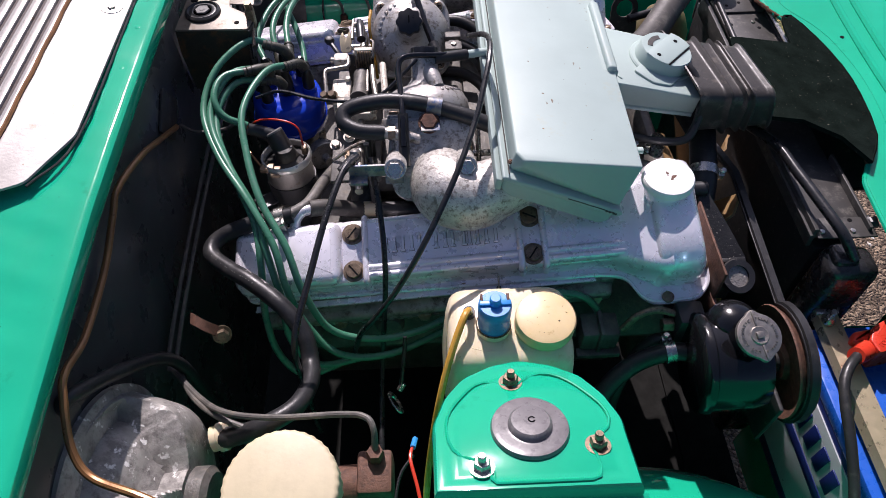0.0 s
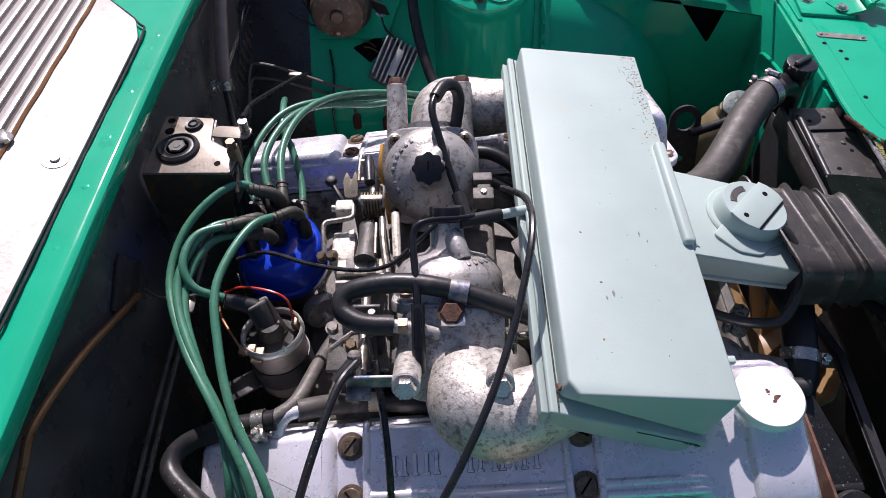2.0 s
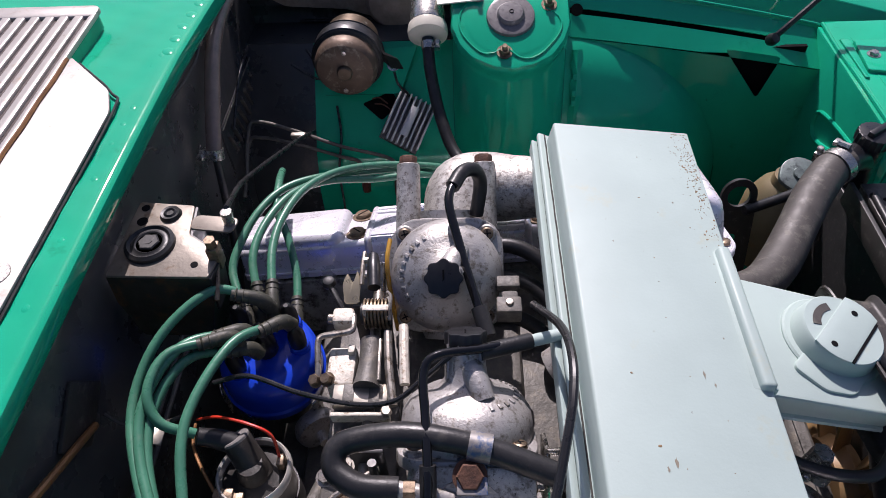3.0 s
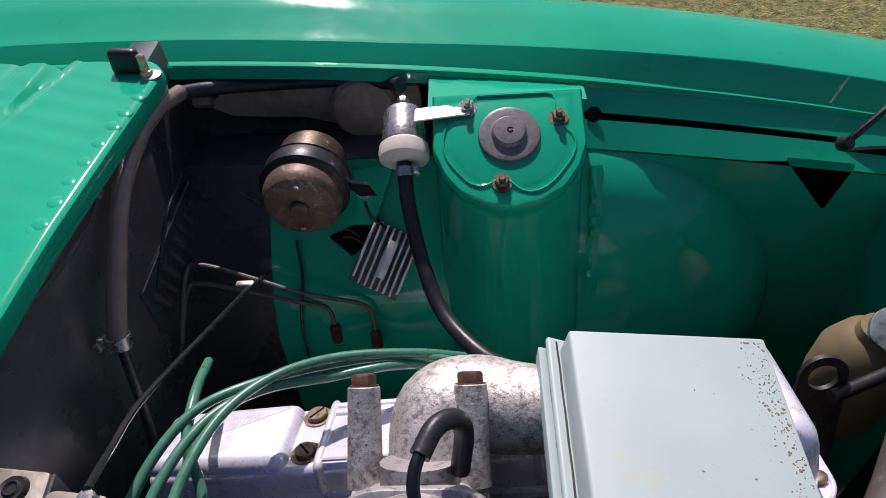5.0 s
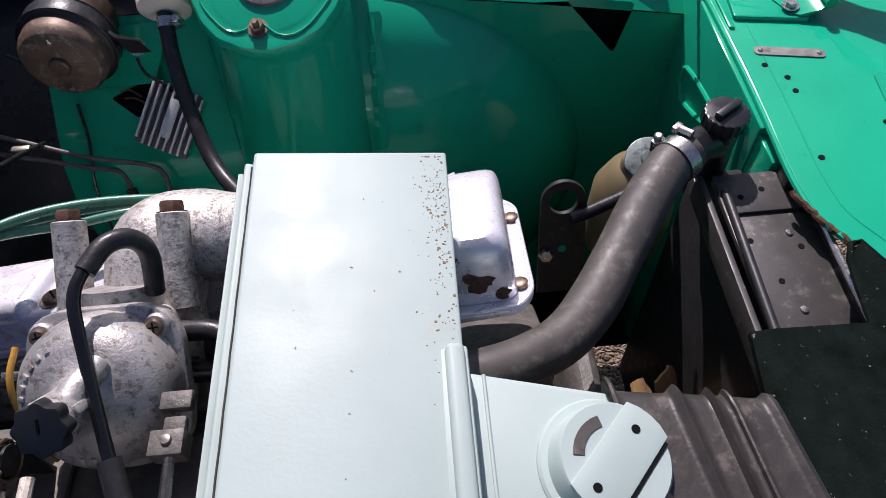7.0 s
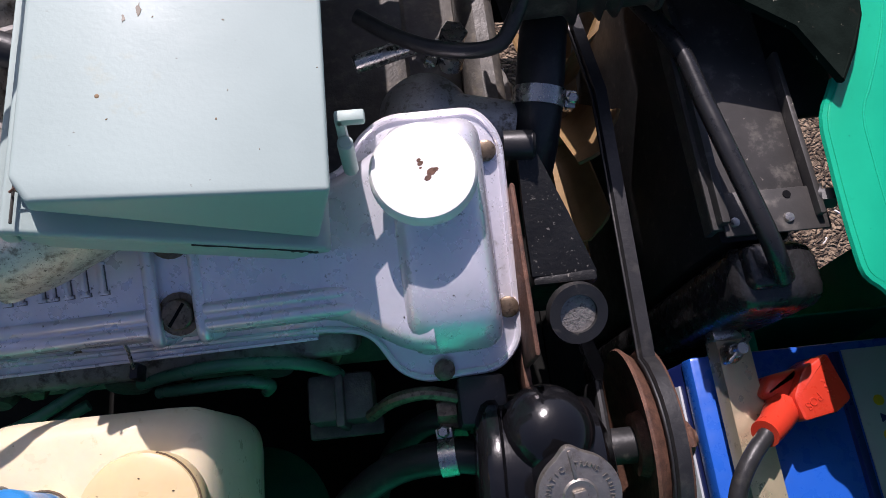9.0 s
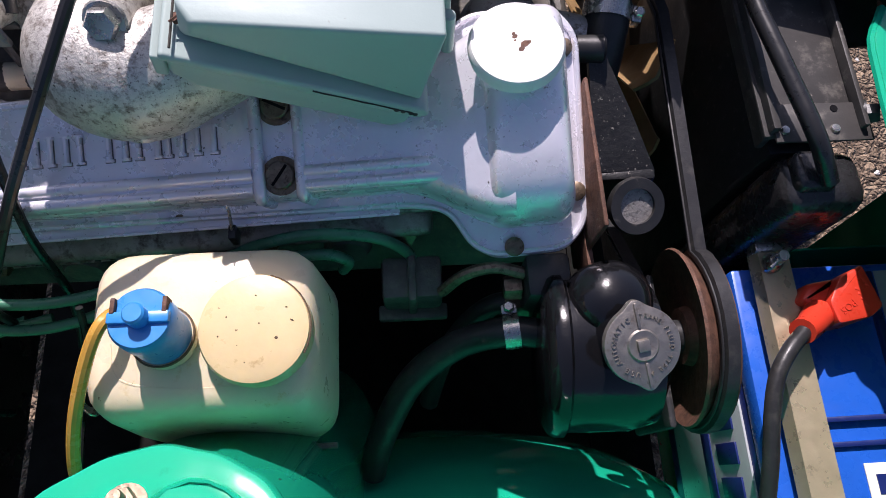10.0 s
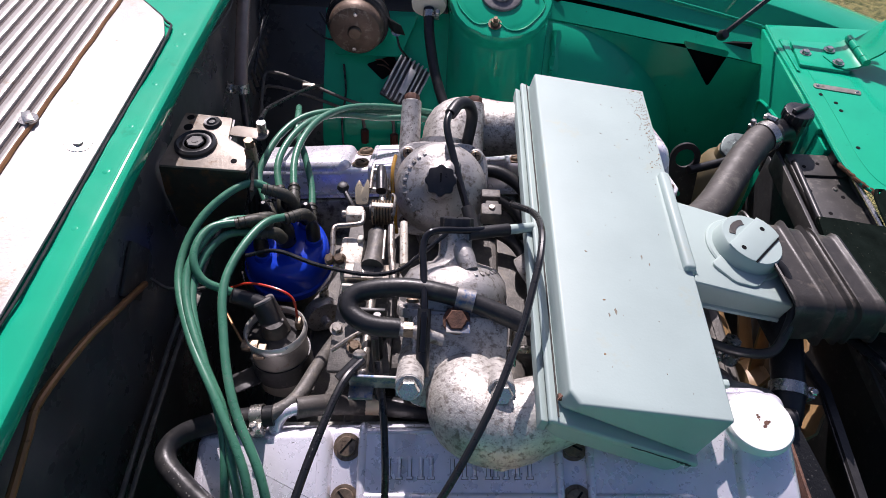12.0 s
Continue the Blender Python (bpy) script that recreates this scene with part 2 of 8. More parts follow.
def smooth_line(pts, n=6):
    """A Catmull-Rom line through the given points."""
    p = [Vector(q) for q in pts]
    p = [p[0] * 2 - p[1]] + p + [p[-1] * 2 - p[-2]]
    out = []
    for i in range(1, len(p) - 2):
        for j in range(n):
            t = j / n
            a, b, c, d = p[i - 1], p[i], p[i + 1], p[i + 2]
            out.append(0.5 * (2 * b + (c - a) * t + (2 * a - 5 * b + 4 * c - d) * t * t + (3 * b - a - 3 * c + d) * t ** 3))
    out.append(p[-2])
    return out

def tube(pts, r, seg=10, n=6, line=None, radii=None):
    """A round bar along a smooth line; radii: radius at even steps along it."""
    line = line or (smooth_line(pts, n) if n else [Vector(q) for q in pts])
    bm = bmesh.new()
    rings, up = [], Vector((0.31, 0.17, 0.93))
    for i, q in enumerate(line):
        d = (line[min(i + 1, len(line) - 1)] - line[max(i - 1, 0)]).normalized()
        up = (up - d * up.dot(d))
        up = up.normalized() if up.length > 1e-4 else d.orthogonal().normalized()
        side = d.cross(up)
        rr = r
        if radii:
            f = i / (len(line) - 1) * (len(radii) - 1)
            k = min(int(f), len(radii) - 2)
            rr = radii[k] * (1 - f + k) + radii[k + 1] * (f - k)
        rings.append([bm.verts.new(q + (up * math.cos(2 * math.pi * j / seg) + side * math.sin(2 * math.pi * j / seg)) * rr) for j in range(seg)])
    for a, b in zip(rings, rings[1:]):
        for j in range(seg):
            bm.faces.new((a[j], a[(j + 1) % seg], b[(j + 1) % seg], b[j]))
    bm.faces.new(rings[0][::-1])
    bm.faces.new(rings[-1])
    return bm

def sheet(rows, thick=0.0015):
    """A skin over rows of points, given a thickness along its normals."""
    bm = bmesh.new()
    v = [[bm.verts.new(p) for p in r] for r in rows]
    for a, b in zip(v, v[1:]):
        for i in range(len(a) - 1):
            bm.faces.new((a[i], a[i + 1], b[i + 1], b[i]))
    bmesh.ops.recalc_face_normals(bm, faces=bm.faces)
    if thick:
        bmesh.ops.solidify(bm, geom=list(bm.faces), thickness=thick)
    return bm

def hexhead(r=0.0075, h=0.006):
    """A hexagon head with a chamfered top."""
    return lathe([(r, 0), (r, h * 0.8), (r * 0.88, h)], 6)

def stud_nut(s=1.0):
    return joined(lathe([(0.0125 * s, 0), (0.0125 * s, 0.002)], 20), moved(hexhead(0.0085 * s, 0.008 * s), Matrix.Translation((0, 0, 0.002))), lathe([(0.0042 * s, 0.009 * s), (0.0042 * s, 0.017 * s), (0.0036 * s, 0.018 * s)], 12))

def hose(name, pts, r, mat, label, category="hose", seg=12, n=6, group=""):
    return solo(name, tube(pts, r, seg, n), mat, label, category, group)

def band(at, way, r, w=0.011):
    """A worm-drive clip round a hose: strap and screw housing."""
    m = axis(at, way)
    t = lathe([(r, -w / 2), (r + 0.0012, -w / 2), (r + 0.0012, w / 2), (r, w / 2)], 24, caps=False)
    s = rbox(r, r + 0.007, -0.007, 0.007, -w / 2, w / 2, 0.001)
    b = moved(lathe([(0.0042, 0), (0.0042, 0.005), (0.003, 0.006)], 6), axis((r + 0.004, 0.007, 0), (0, 1, 0)))
    return moved(joined(t, s, b), m)

# ---- ground ----
def ground_material():
    m = bpy.data.materials.new("grass_and_gravel")
    m.use_nodes = True
    n, l = m.node_tree.nodes, m.node_tree.links
    b = n["Principled BSDF"]
    geo = n.new("ShaderNodeNewGeometry")
    vor = n.new("ShaderNodeTexVoronoi")
    vor.inputs["Scale"].default_value, vor.inputs["Randomness"].default_value = 130, 1.0
    tone = n.new("ShaderNodeSeparateColor")
    l.new(vor.outputs["Color"], tone.inputs[0])
    rnd = n.new("ShaderNodeValToRGB")
    for pos, c in ((0.0, (0.030, 0.016, 0.009)), (0.72, (0.095, 0.052, 0.028)), (1.0, (0.34, 0.25, 0.17))):
        e = rnd.color_ramp.elements[0] if pos == 0.0 else (rnd.color_ramp.elements[1] if pos == 1.0 else rnd.color_ramp.elements.new(pos))
        e.position, e.color = pos, (*c, 1)
    gr = n.new("ShaderNodeTexNoise")
    gr.inputs["Scale"].default_value, gr.inputs["Detail"].default_value, gr.inputs["Roughness"].default_value = 26, 12, 0.82
    grc = n.new("ShaderNodeValToRGB")
    grc.color_ramp.elements[0].position, grc.color_ramp.elements[0].color = 0.40, (0.05, 0.08, 0.015, 1)
    grc.color_ramp.elements[1].position, grc.color_ramp.elements[1].color = 0.60, (0.42, 0.36, 0.13, 1)
    xyz = n.new("ShaderNodeSeparateXYZ")
    far = n.new("ShaderNodeMath")
    far.operation = "GREATER_THAN"
    far.inputs[1].default_value = 0.85
    mixc = n.new("ShaderNodeMix")
    mixc.data_type = "RGBA"
    bump = n.new("ShaderNodeBump")
    bump.inputs["Strength"].default_value, bump.inputs["Distance"].default_value = 0.8, 0.02
    warp = n.new("ShaderNodeTexNoise")
    warp.inputs["Scale"].default_value, warp.inputs["Detail"].default_value = 22, 5
    bent = n.new("ShaderNodeVectorMath")
    bent.operation = "MULTIPLY_ADD"
    bent.inputs[1].default_value = (0.05, 0.05, 0.05)
    l.new(geo.outputs["Position"], warp.inputs["Vector"])
    l.new(warp.outputs["Color"], bent.inputs[0])
    l.new(geo.outputs["Position"], bent.inputs[2])
    l.new(bent.outputs[0], vor.inputs["Vector"])
    l.new(geo.outputs["Position"], gr.inputs["Vector"])
    l.new(geo.outputs["Position"], xyz.inputs[0])
    l.new(tone.outputs[0], rnd.inputs[0])
    l.new(gr.outputs["Fac"], grc.inputs[0])
    l.new(xyz.outputs["Y"], far.inputs[0])
    l.new(far.outputs[0], mixc.inputs["Factor"])
    l.new(rnd.outputs[0], mixc.inputs["A"])
    l.new(grc.outputs[0], mixc.inputs["B"])
    l.new(mixc.outputs["Result"], b.inputs["Base Color"])
    l.new(vor.outputs["Distance"], bump.inputs["Height"])
    bump.invert = True
    l.new(bump.outputs["Normal"], b.inputs["Normal"])
    b.inputs["Roughness"].default_value = 0.9
    return m

gb = bmesh.new()
bmesh.ops.create_grid(gb, x_segments=40, y_segments=40, size=300)
solo("ground", gb, ground_material(), "gravel under the car and dry mown grass beside it", "ground", kind="structure")

# ---- car body ----
body = thing("car_body", "jade green car body with a black bulkhead and open engine bay", "car body", (0, 0, 0.2), kind="structure")

def lip_z(x):
    return 0.8625 - 0.137 * x - 0.12 * x * x

def rail_z(x):
    return 0.868 - 0.13 * x - 0.08 * x * x

def span(a, b, n):
    return [a + (b - a) * i / (n - 1) for i in range(n)]

def outer_wing(s):
    """A wing: raised lip round the bay, gutter step, crowned top and outer side."""
    rows = []
    for x in span(-0.85, 0.80, 58):
        up = 0.006 * min(1.0, max(0.0, (0.25 - x) / 0.5))
        c = min(0.027, max(0.013, 0.0165 + 0.036 * (x + 0.02)))
        sec = [(0.585, -0.012), (0.5865, -0.004), (0.588, 0.0005), (0.5905, 0.0022), (0.5935, 0.0014), (0.597, -0.0012), (0.603, -0.0010), (0.6045, 0.0005), (0.6225, c - 0.0006), (0.6238, c + 0.0004), (0.630, c + 0.0018), (0.645, c + 0.0045), (0.67, c + 0.007 + up), (0.69, c + 0.008 + 1.6 * up), (0.71, c + 0.007 + 2 * up), (0.73, c + 0.001 + 2 * up), (0.745, c - 0.014 + 2 * up), (0.758, c - 0.045), (0.765, -0.12), (0.765, -0.42)]
        ripple = 0.0006 * math.sin(x * 41) * math.sin(x * 17 + 1)
        rows.append([(x, s * y, lip_z(x) + dz + (ripple if y < 0.6 else 0.0)) for y, dz in sec])
    return sheet(rows, 0.0012)

part("wing", outer_wing(1), GREEN, body, angle=14)
part("wing", outer_wing(-1), GREEN, body, angle=14)
for s in (1, -1):
    part("lip_roll", tube([(x, s * 0.5890, lip_z(x) + 0.0012) for x in span(-0.36, 0.45, 16)], 0.0024, 8, 2), GREEN, body)

def arch_dome(s, xc=0.05, zc=0.50, dy=0.0):
    """The wheel arch bulging into the bay."""
    prof = [(0.312, 0.585), (0.308, 0.555), (0.298, 0.525), (0.270, 0.488), (0.22, 0.455), (0.16, 0.432), (0.08, 0.418), (0.0, 0.414)]
    bm = lathe([(r, y - dy * (1 - max(0, y - 0.50) / 0.085)) for r, y in prof], 72, caps=False)
    return moved(bm, Matrix.Translation((xc, 0, zc)) @ (Matrix.Rotation(radians(-90), 4, "X") if s > 0 else Matrix.Rotation(radians(90), 4, "X")))

for s in (1, -1):
    part("wheel_arch", arch_dome(s) if s > 0 else arch_dome(s, 0.130, 0.362, 0.045), GREEN, body)

def inner_panel(s, x0, x1):
    """The leaning panel behind the turret, from the lip down to the chassis."""
    if s < 0:
        sec = [(0.535, 0.80, 1), (0.520, 0.735, 1), (0.500, 0.655, 1), (0.480, 0.59, 1), (0.462, 0.53, 1), (0.450, 0.46, 1), (0.440, 0.38, 1), (0.43, 0.28, 1)]
    else:
        sec = [(0.535, 0.80, 1), (0.492, 0.752, 1), (0.43, 0.69, 1), (0.405, 0.64, 1), (0.395, 0.50, 1), (0.38, 0.30, 1)]
    rows = [[(x, s * y, z if k else lip_z(x) + z) for y, z, k in sec] for x in span(x0, x1, 8)]
    return sheet(rows, 0.0015)

HOLE = [(0.306, 0.7755), (0.390, 0.760), (0.374, 0.690)]

def recess_panel(s):
    """The flat skin behind the arch, with a three-cornered hole in the far one."""
    bm = bmesh.new()
    x0, x1 = 0.0, 0.452
    y = s * (0.534 if s > 0 else 0.578)
    top = [(x, (rail_z(x) - 0.057 if s > 0 else lip_z(x) - 0.01)) for x in span(x0, x1, 8)]
    if s > 0:
        hole = rounded(HOLE, 0.008, 3)
        outer = [(x0, 0.17), (x1, 0.17)] + top[::-1]
        vo = [bm.verts.new((a, y, b)) for a, b in outer]
        vh = [bm.verts.new((a, y, b)) for a, b in hole]
        eo = [bm.edges.new((vo[i], vo[(i + 1) % len(vo)])) for i in range(len(vo))]
        eh = [bm.edges.new((vh[i], vh[(i + 1) % len(vh)])) for i in range(len(vh))]
        bmesh.ops.triangle_fill(bm, use_beauty=True, edges=eo + eh)
    else:
        bm.faces.new([bm.verts.new((a, y, b)) for a, b in [(x0, 0.17), (x1, 0.17)] + top[::-1]])
    return bm

for s in (1, -1):
    part("inner_wing", inner_panel(s, -0.272, 0.0), GREEN, body)
    part("inner_wing_rear", inner_panel(s, -0.372, -0.272), BLACKP, body)
    # panel coloured black to stand for the shade below the wing lip
    part("lip_shade_panel", sheet([[(x, s * 0.535, 0.80), (x, s * 0.60, 0.795), (x, s * 0.625, 0.81), (x, s * 0.628, lip_z(x) - 0.001)] for x in span(-0.42, -0.078, 7)], 0.0015), BLACKP, body)
    part("inner_wing_skin", recess_panel(s), GREEN, body)

# rail with the stay rod's slot, under the far lip
def rail_strip(x0, x1, a, b):
    rows = []
    for x in span(x0, x1, 14):
        z = lip_z(x)
        top, low = Vector((x, 0.586, z - 0.004)), Vector((x, 0.534, rail_z(x) - 0.055))
        rows.append([top.lerp(low, a), top.lerp(low, b)])
    return rows

part("rail_strip", sheet(rail_strip(0.078, 0.456, 0.0, 0.40), 0.002), GREEN, body)
part("rail_strip", sheet(rail_strip(0.078, 0.456, 0.52, 1.0), 0.002), GREEN, body)
part("rail_strip", sheet(rail_strip(0.375, 0.456, 0.40, 0.52), 0.002), GREEN, body)
# black sheet and disc added as the shade inside the rail slot
part("slot_shade_sheet", sheet([[p + Vector((0, 0.008, -0.006)) for p in r] for r in rail_strip(0.076, 0.40, 0.30, 0.62)], 0.001), INK_SHADE, body)
part("slot_end", moved(lathe([(0.0085, 0), (0.0085, 0.0012), (0, 0.0012)], 20), axis((0.097, 0.562, rail_z(0.097) - 0.0295), (0, -0.70, 0.71))), INK_SHADE, body)

def tilt(s):
    """The lean of a tower's top towards the engine."""
    p = Matrix.Translation((0, s * (0.505 if s > 0 else 0.499), 0.872 if s > 0 else 0.876))
    return p @ Matrix.Rotation(s * radians(22 if s > 0 else 19), 4, "X") @ Matrix.Translation((0, -s * 0.505, -0.872))

def turret(s, cx):
    """A suspension tower: round front, straight sides, rolled rim."""
    deep = 0.076 if s > 0 else 0.081
    out = [(cx + 0.076 * math.cos(a), s * (0.481 - deep * math.sin(a))) for a in span(0, math.pi, 61)] + [(cx - 0.076, s * 0.534), (cx + 0.076, s * 0.534)]
    bm = bmesh.new()
    levels = [(1.0, 0.42, 0), (1.0, 0.838, 0), (0.988, 0.846, 0), (0.990, 0.852, 0), (1.012, 0.859, 0), (1.004, 0.865, 0), (0.975, 0.8685, 0), (0.93, 0.8692, 0), (0.85, 0.8690, 0), (0.80, 0.8693, 0), (0.76, 0.8700, 0), (0.72, 0.871, 0), (0.0, 0.872, 0)]
    c = Vector((cx, s * 0.481))
    lean = lambda z: -s * 0.26 * max(0.0, 0.838 - z)
    wave = lambda i, z: (0.011 * math.sin(i * 0.68) * math.sin(i * 0.24 + 1) if 0.85 < z < 0.8695 else 0.0)
    rings = []
    for k, z, _ in levels:
        if k == 0:
            rings.append([bm.verts.new((c.x, c.y, z))])
        else:
            rings.append([bm.verts.new((c.x + (x - c.x) * (k + wave(i, z)), c.y + (y - c.y) * (k + wave(i, z)) + lean(z), z + 0.5 * 0.03 * wave(i + 3, z))) for i, (x, y) in enumerate(out)])
    for a, b in zip(rings, rings[1:]):
        k = len(a)
        for i in range(k):
            q = list(dict.fromkeys([a[i], a[(i + 1) % k], b[(i + 1) % len(b)], b[i % len(b)]]))
            bm.faces.new(q)
    moved_top = tilt(s)
    for v in bm.verts:
        if v.co.z > 0.83:
            v.co = moved_top @ v.co
    return bm

def seam(s, cx):
    """The raised bead that wanders round the tower's bolts."""
    pts = []
    for i in range(49):
        a = 2 * math.pi * i / 48
        dip = max(math.exp(-((math.degrees(a) - q + 180) % 360 - 180) ** 2 / 250) for q in (100, 220, 340))
        r = 0.0655 - 0.018 * dip + 0.001 * math.sin(a * 7)
        pts.append((cx + r * math.cos(a), s * min(0.529, 0.481 - r * math.sin(a)), 0.8712 if r < 0.055 else 0.8700))
    return tube(pts, 0.0013, 6, 1)

for s, cx in ((1, 0.0), (-1, 0.010)):
    t = part("strut_turret", turret(s, cx), GREEN, body, "glossy green suspension turret with three studs")
    lean_m = tilt(s)
    part("pressed_bead", moved(seam(s, cx), lean_m), GREEN, t)
    rub = surf("grey_rubber_cap", (0.15, 0.14, 0.142), 0.32, var=0.2, vscale=80, bump=0.06, stain=(0.22, 0.205, 0.20), stain_amt=0.3, stain_scale=90) if s > 0 else bpy.data.materials["grey_rubber_cap"]
    part("rubber_cap", moved(lathe([(0.0, 0.0105), (0.010, 0.0104), (0.0150, 0.0100), (0.0168, 0.0082), (0.0176, 0.0045), (0.020, 0.0040), (0.026, 0.0046), (0.030, 0.0036), (0.031, 0.001), (0.031, 0.0)], 40), lean_m @ Matrix.Translation((cx, s * 0.481, 0.872))), rub, t, "round grey rubber turret cap")
    part("cap_mark", moved(tube([(0.0025 * math.cos(a) + 0.001, 0.0025 * math.sin(a), 0.0) for a in span(0.5, 5.8, 12)], 0.0006, 5, 2), lean_m @ Matrix.Translation((cx, s * 0.481, 0.8826))), INK_SHADE, t)
    for ang in (90, 210, 330):
        a = radians(ang + 10)
        x, y = cx + 0.053 * math.cos(a), s * (0.481 - 0.053 * math.sin(a))
        part("stud_nut", moved(stud_nut(), lean_m @ Matrix.Translation((x, y, 0.870)) @ Matrix.Scale(0.8, 4) @ Matrix.Rotation(ang * 0.7, 4, "Z")), SCREW if ang != 210 else ZINC, t)

    way = []
    for i in range(97):
        a = 2 * math.pi * i / 96
        dip = sum(math.exp(-(((a - radians(q) + math.pi) % (2 * math.pi) - math.pi) / 0.27) ** 2) for q in (100, 220, 340))
        r = 0.0655 - 0.0275 * dip
        way.append((cx + r * math.cos(a), s * min(0.529, 0.481 - r * math.sin(a)), 0.8690 + 0.0012 * min(1, (0.0655 - r) / 0.012)))
    part("top_seam", moved(tube(way, 0.0008, 6, 1), lean_m), GREEN, t)
    part("rear_fold", sheet([[(x, s * 0.530, 0.868), (x, s * 0.556, 0.866), (x, s * 0.587, lip_z(x) - 0.003)] for x in span(cx - 0.082, cx + 0.082, 6)], 0.0015), GREEN, t)

# far flange beside the turret and the arch's folded seam
seam_mid = smooth_line([(0.0945, 0.513, 0.793), (0.092, 0.473, 0.751), (0.0855, 0.432, 0.666)], 6)
sm = part("arch_seam", sheet([[p + Vector((-0.006 + 0.002 * math.sin(i * 2.1), 0, 0)), p + Vector((0.001, -0.003, 0.002)), p + Vector((0.008 + 0.002 * math.sin(i * 1.3), 0.001, 0))] for i, p in enumerate(seam_mid)], 0.003), GREEN, body, "ragged sealed seam")
for k in (4, 6, 7, 9, 10):
    part("seam_tab", moved(rbox(-0.0025, 0.003, -0.005, 0.003, -0.0015, 0.0015, 0.0008), Matrix.Translation(seam_mid[k] + Vector((-0.002, -0.003, 0.002))) @ Matrix.Rotation(0.8, 4, "X")), GREEN, sm)

# bulkhead, black, with a lower step
part("bulkhead", rbox(-0.40, -0.368, -0.60, 0.60, 0.25, 0.925, 0.004), BLACKP, body, "black painted steel bulkhead")

# near-black for added floor sheets, so the bay's depth looks shaded
FLOORM = surf("shade_black_floor", (0.011, 0.011, 0.010), 0.8, var=0.4, spec=0.1)
# black sheet added behind the three-cornered hole in place of shade
part("hole_shade_sheet", rbox(0.24, 0.43, 0.552, 0.558, 0.55, 0.765, 0.0), INK_SHADE, body)
part("bay_shade_floor", rbox(-0.40, 0.372, -0.58, 0.58, 0.16, 0.18, 0.0), FLOORM, body)
part("bay_shade_floor", rbox(0.374, 0.46, -0.58, 0.235, 0.16, 0.18, 0.0), FLOORM, body)
part("bay_shade_floor", rbox(0.374, 0.46, 0.40, 0.58, 0.16, 0.18, 0.0), FLOORM, body)
part("inner_valance", sheet([[(x, -0.262 - 0.10 * max(0, x - 0.47), 0.44), (x, -0.256, 0.56 - 0.5 * max(0, 0.47 - x)), (x, -0.246, 0.60 - 0.6 * max(0, 0.47 - x))] for x in span(0.40, 0.60, 8)], 0.002), GREEN, body)

# scuttle flange in green, falling to a rolled edge
def scuttle_dent(x, y):
    """Height of the dents, ripples and the pointed swage pressed into the scuttle."""
    h = 0.0007 * math.sin(x * 61 + 3 * math.sin(y * 19)) * math.sin(y * 47 + 1) + 0.0005 * math.sin(x * 118 + y * 90) * math.sin(y * 131 - x * 40)
    if y > 0.43 and x < -0.40:
        a, b = -0.469 - 0.059 * (y - 0.437), -0.469 + 0.211 * (y - 0.437)
        if a < x < b:
            u = (x - a) / (b - a)
            h -= 0.0085 * min(1.0, (y - 0.43) / 0.06) * (u / 0.42 if u < 0.42 else (1 - u) / 0.58)
        h -= 0.0030 * math.exp(-((x + 0.505 - 0.055 * (y - 0.49)) / 0.007) ** 2)
        h += 0.0018 * math.exp(-((x - b - 0.003) / 0.004) ** 2)
    return h * min(1.0, max(0.0, (-0.362 - x) / 0.02))

def scuttle():
    sec = [(-0.357, 0.918), (-0.3545, 0.924), (-0.3540, 0.9320), (-0.3552, 0.9368), (-0.358, 0.9390), (-0.362, 0.9399), (-0.369, 0.9403)] + [(x, 0.9404 + (-0.369 - x) * 0.045) for x in span(-0.374, -0.53, 50)] + [(-0.55, 0.950), (-0.62, 0.960), (-0.85, 0.985)]
    ahead = lambda x, y: (0.030 * max(0.0, -y - 0.285) + 0.045 * max(0.0, y - 0.30) - 0.016 * max(0.0, (y - 0.525) / 0.03) ** 2) * min(1.0, max(0.0, (x + 0.44) / 0.06))
    rows = [[(x + ahead(x, y), y, z - 0.018 * (abs(y) / 0.6) ** 2 + scuttle_dent(x, y)) for x, z in sec] for y in span(-0.60, 0.40, 126) + span(0.404, 0.556, 50)]
    rows.append([(x, y + 0.0016, z - 0.003) for x, y, z in rows[-1]])
    rows.append([(x, y + 0.0004, z - 0.022) for x, y, z in rows[-1]])
    return sheet(rows, 0.0015)

sc = part("scuttle", scuttle(), GREEN, body, "green scuttle flange with dents and dimpled spot welds")
for i, (x, y) in enumerate(((-0.3545, 0.4866), (-0.3570, 0.4584), (-0.3595, 0.4364), (-0.3620, 0.4102), (-0.3645, 0.3829), (-0.3675, 0.3573), (-0.3665, 0.3308), (-0.3675, 0.3049), (-0.372, 0.297), (-0.375, 0.277), (-0.396, 0.262), (-0.372, 0.206), (-0.373, 0.180), (-0.374, 0.152), (-0.372, 0.105), (-0.373, 0.035), (-0.372, -0.03), (-0.373, -0.10))):
    k = 1.25 if i < 8 else 0.75
    part("spot_weld", moved(lathe([(0.0, 0.0006), (0.0026, 0.0005), (0.0048, 0.0), (0.0062, -0.0007)], 16), axis((x, y, 0.9403 - 0.018 * (y / 0.6) ** 2 + scuttle_dent(x, y)), (0.05 + 0.02 * math.sin(i * 2.4), 0.06 * y, 0.95)) @ Matrix.Diagonal((1.25 * k, k, k, 1))), GREEN, sc)

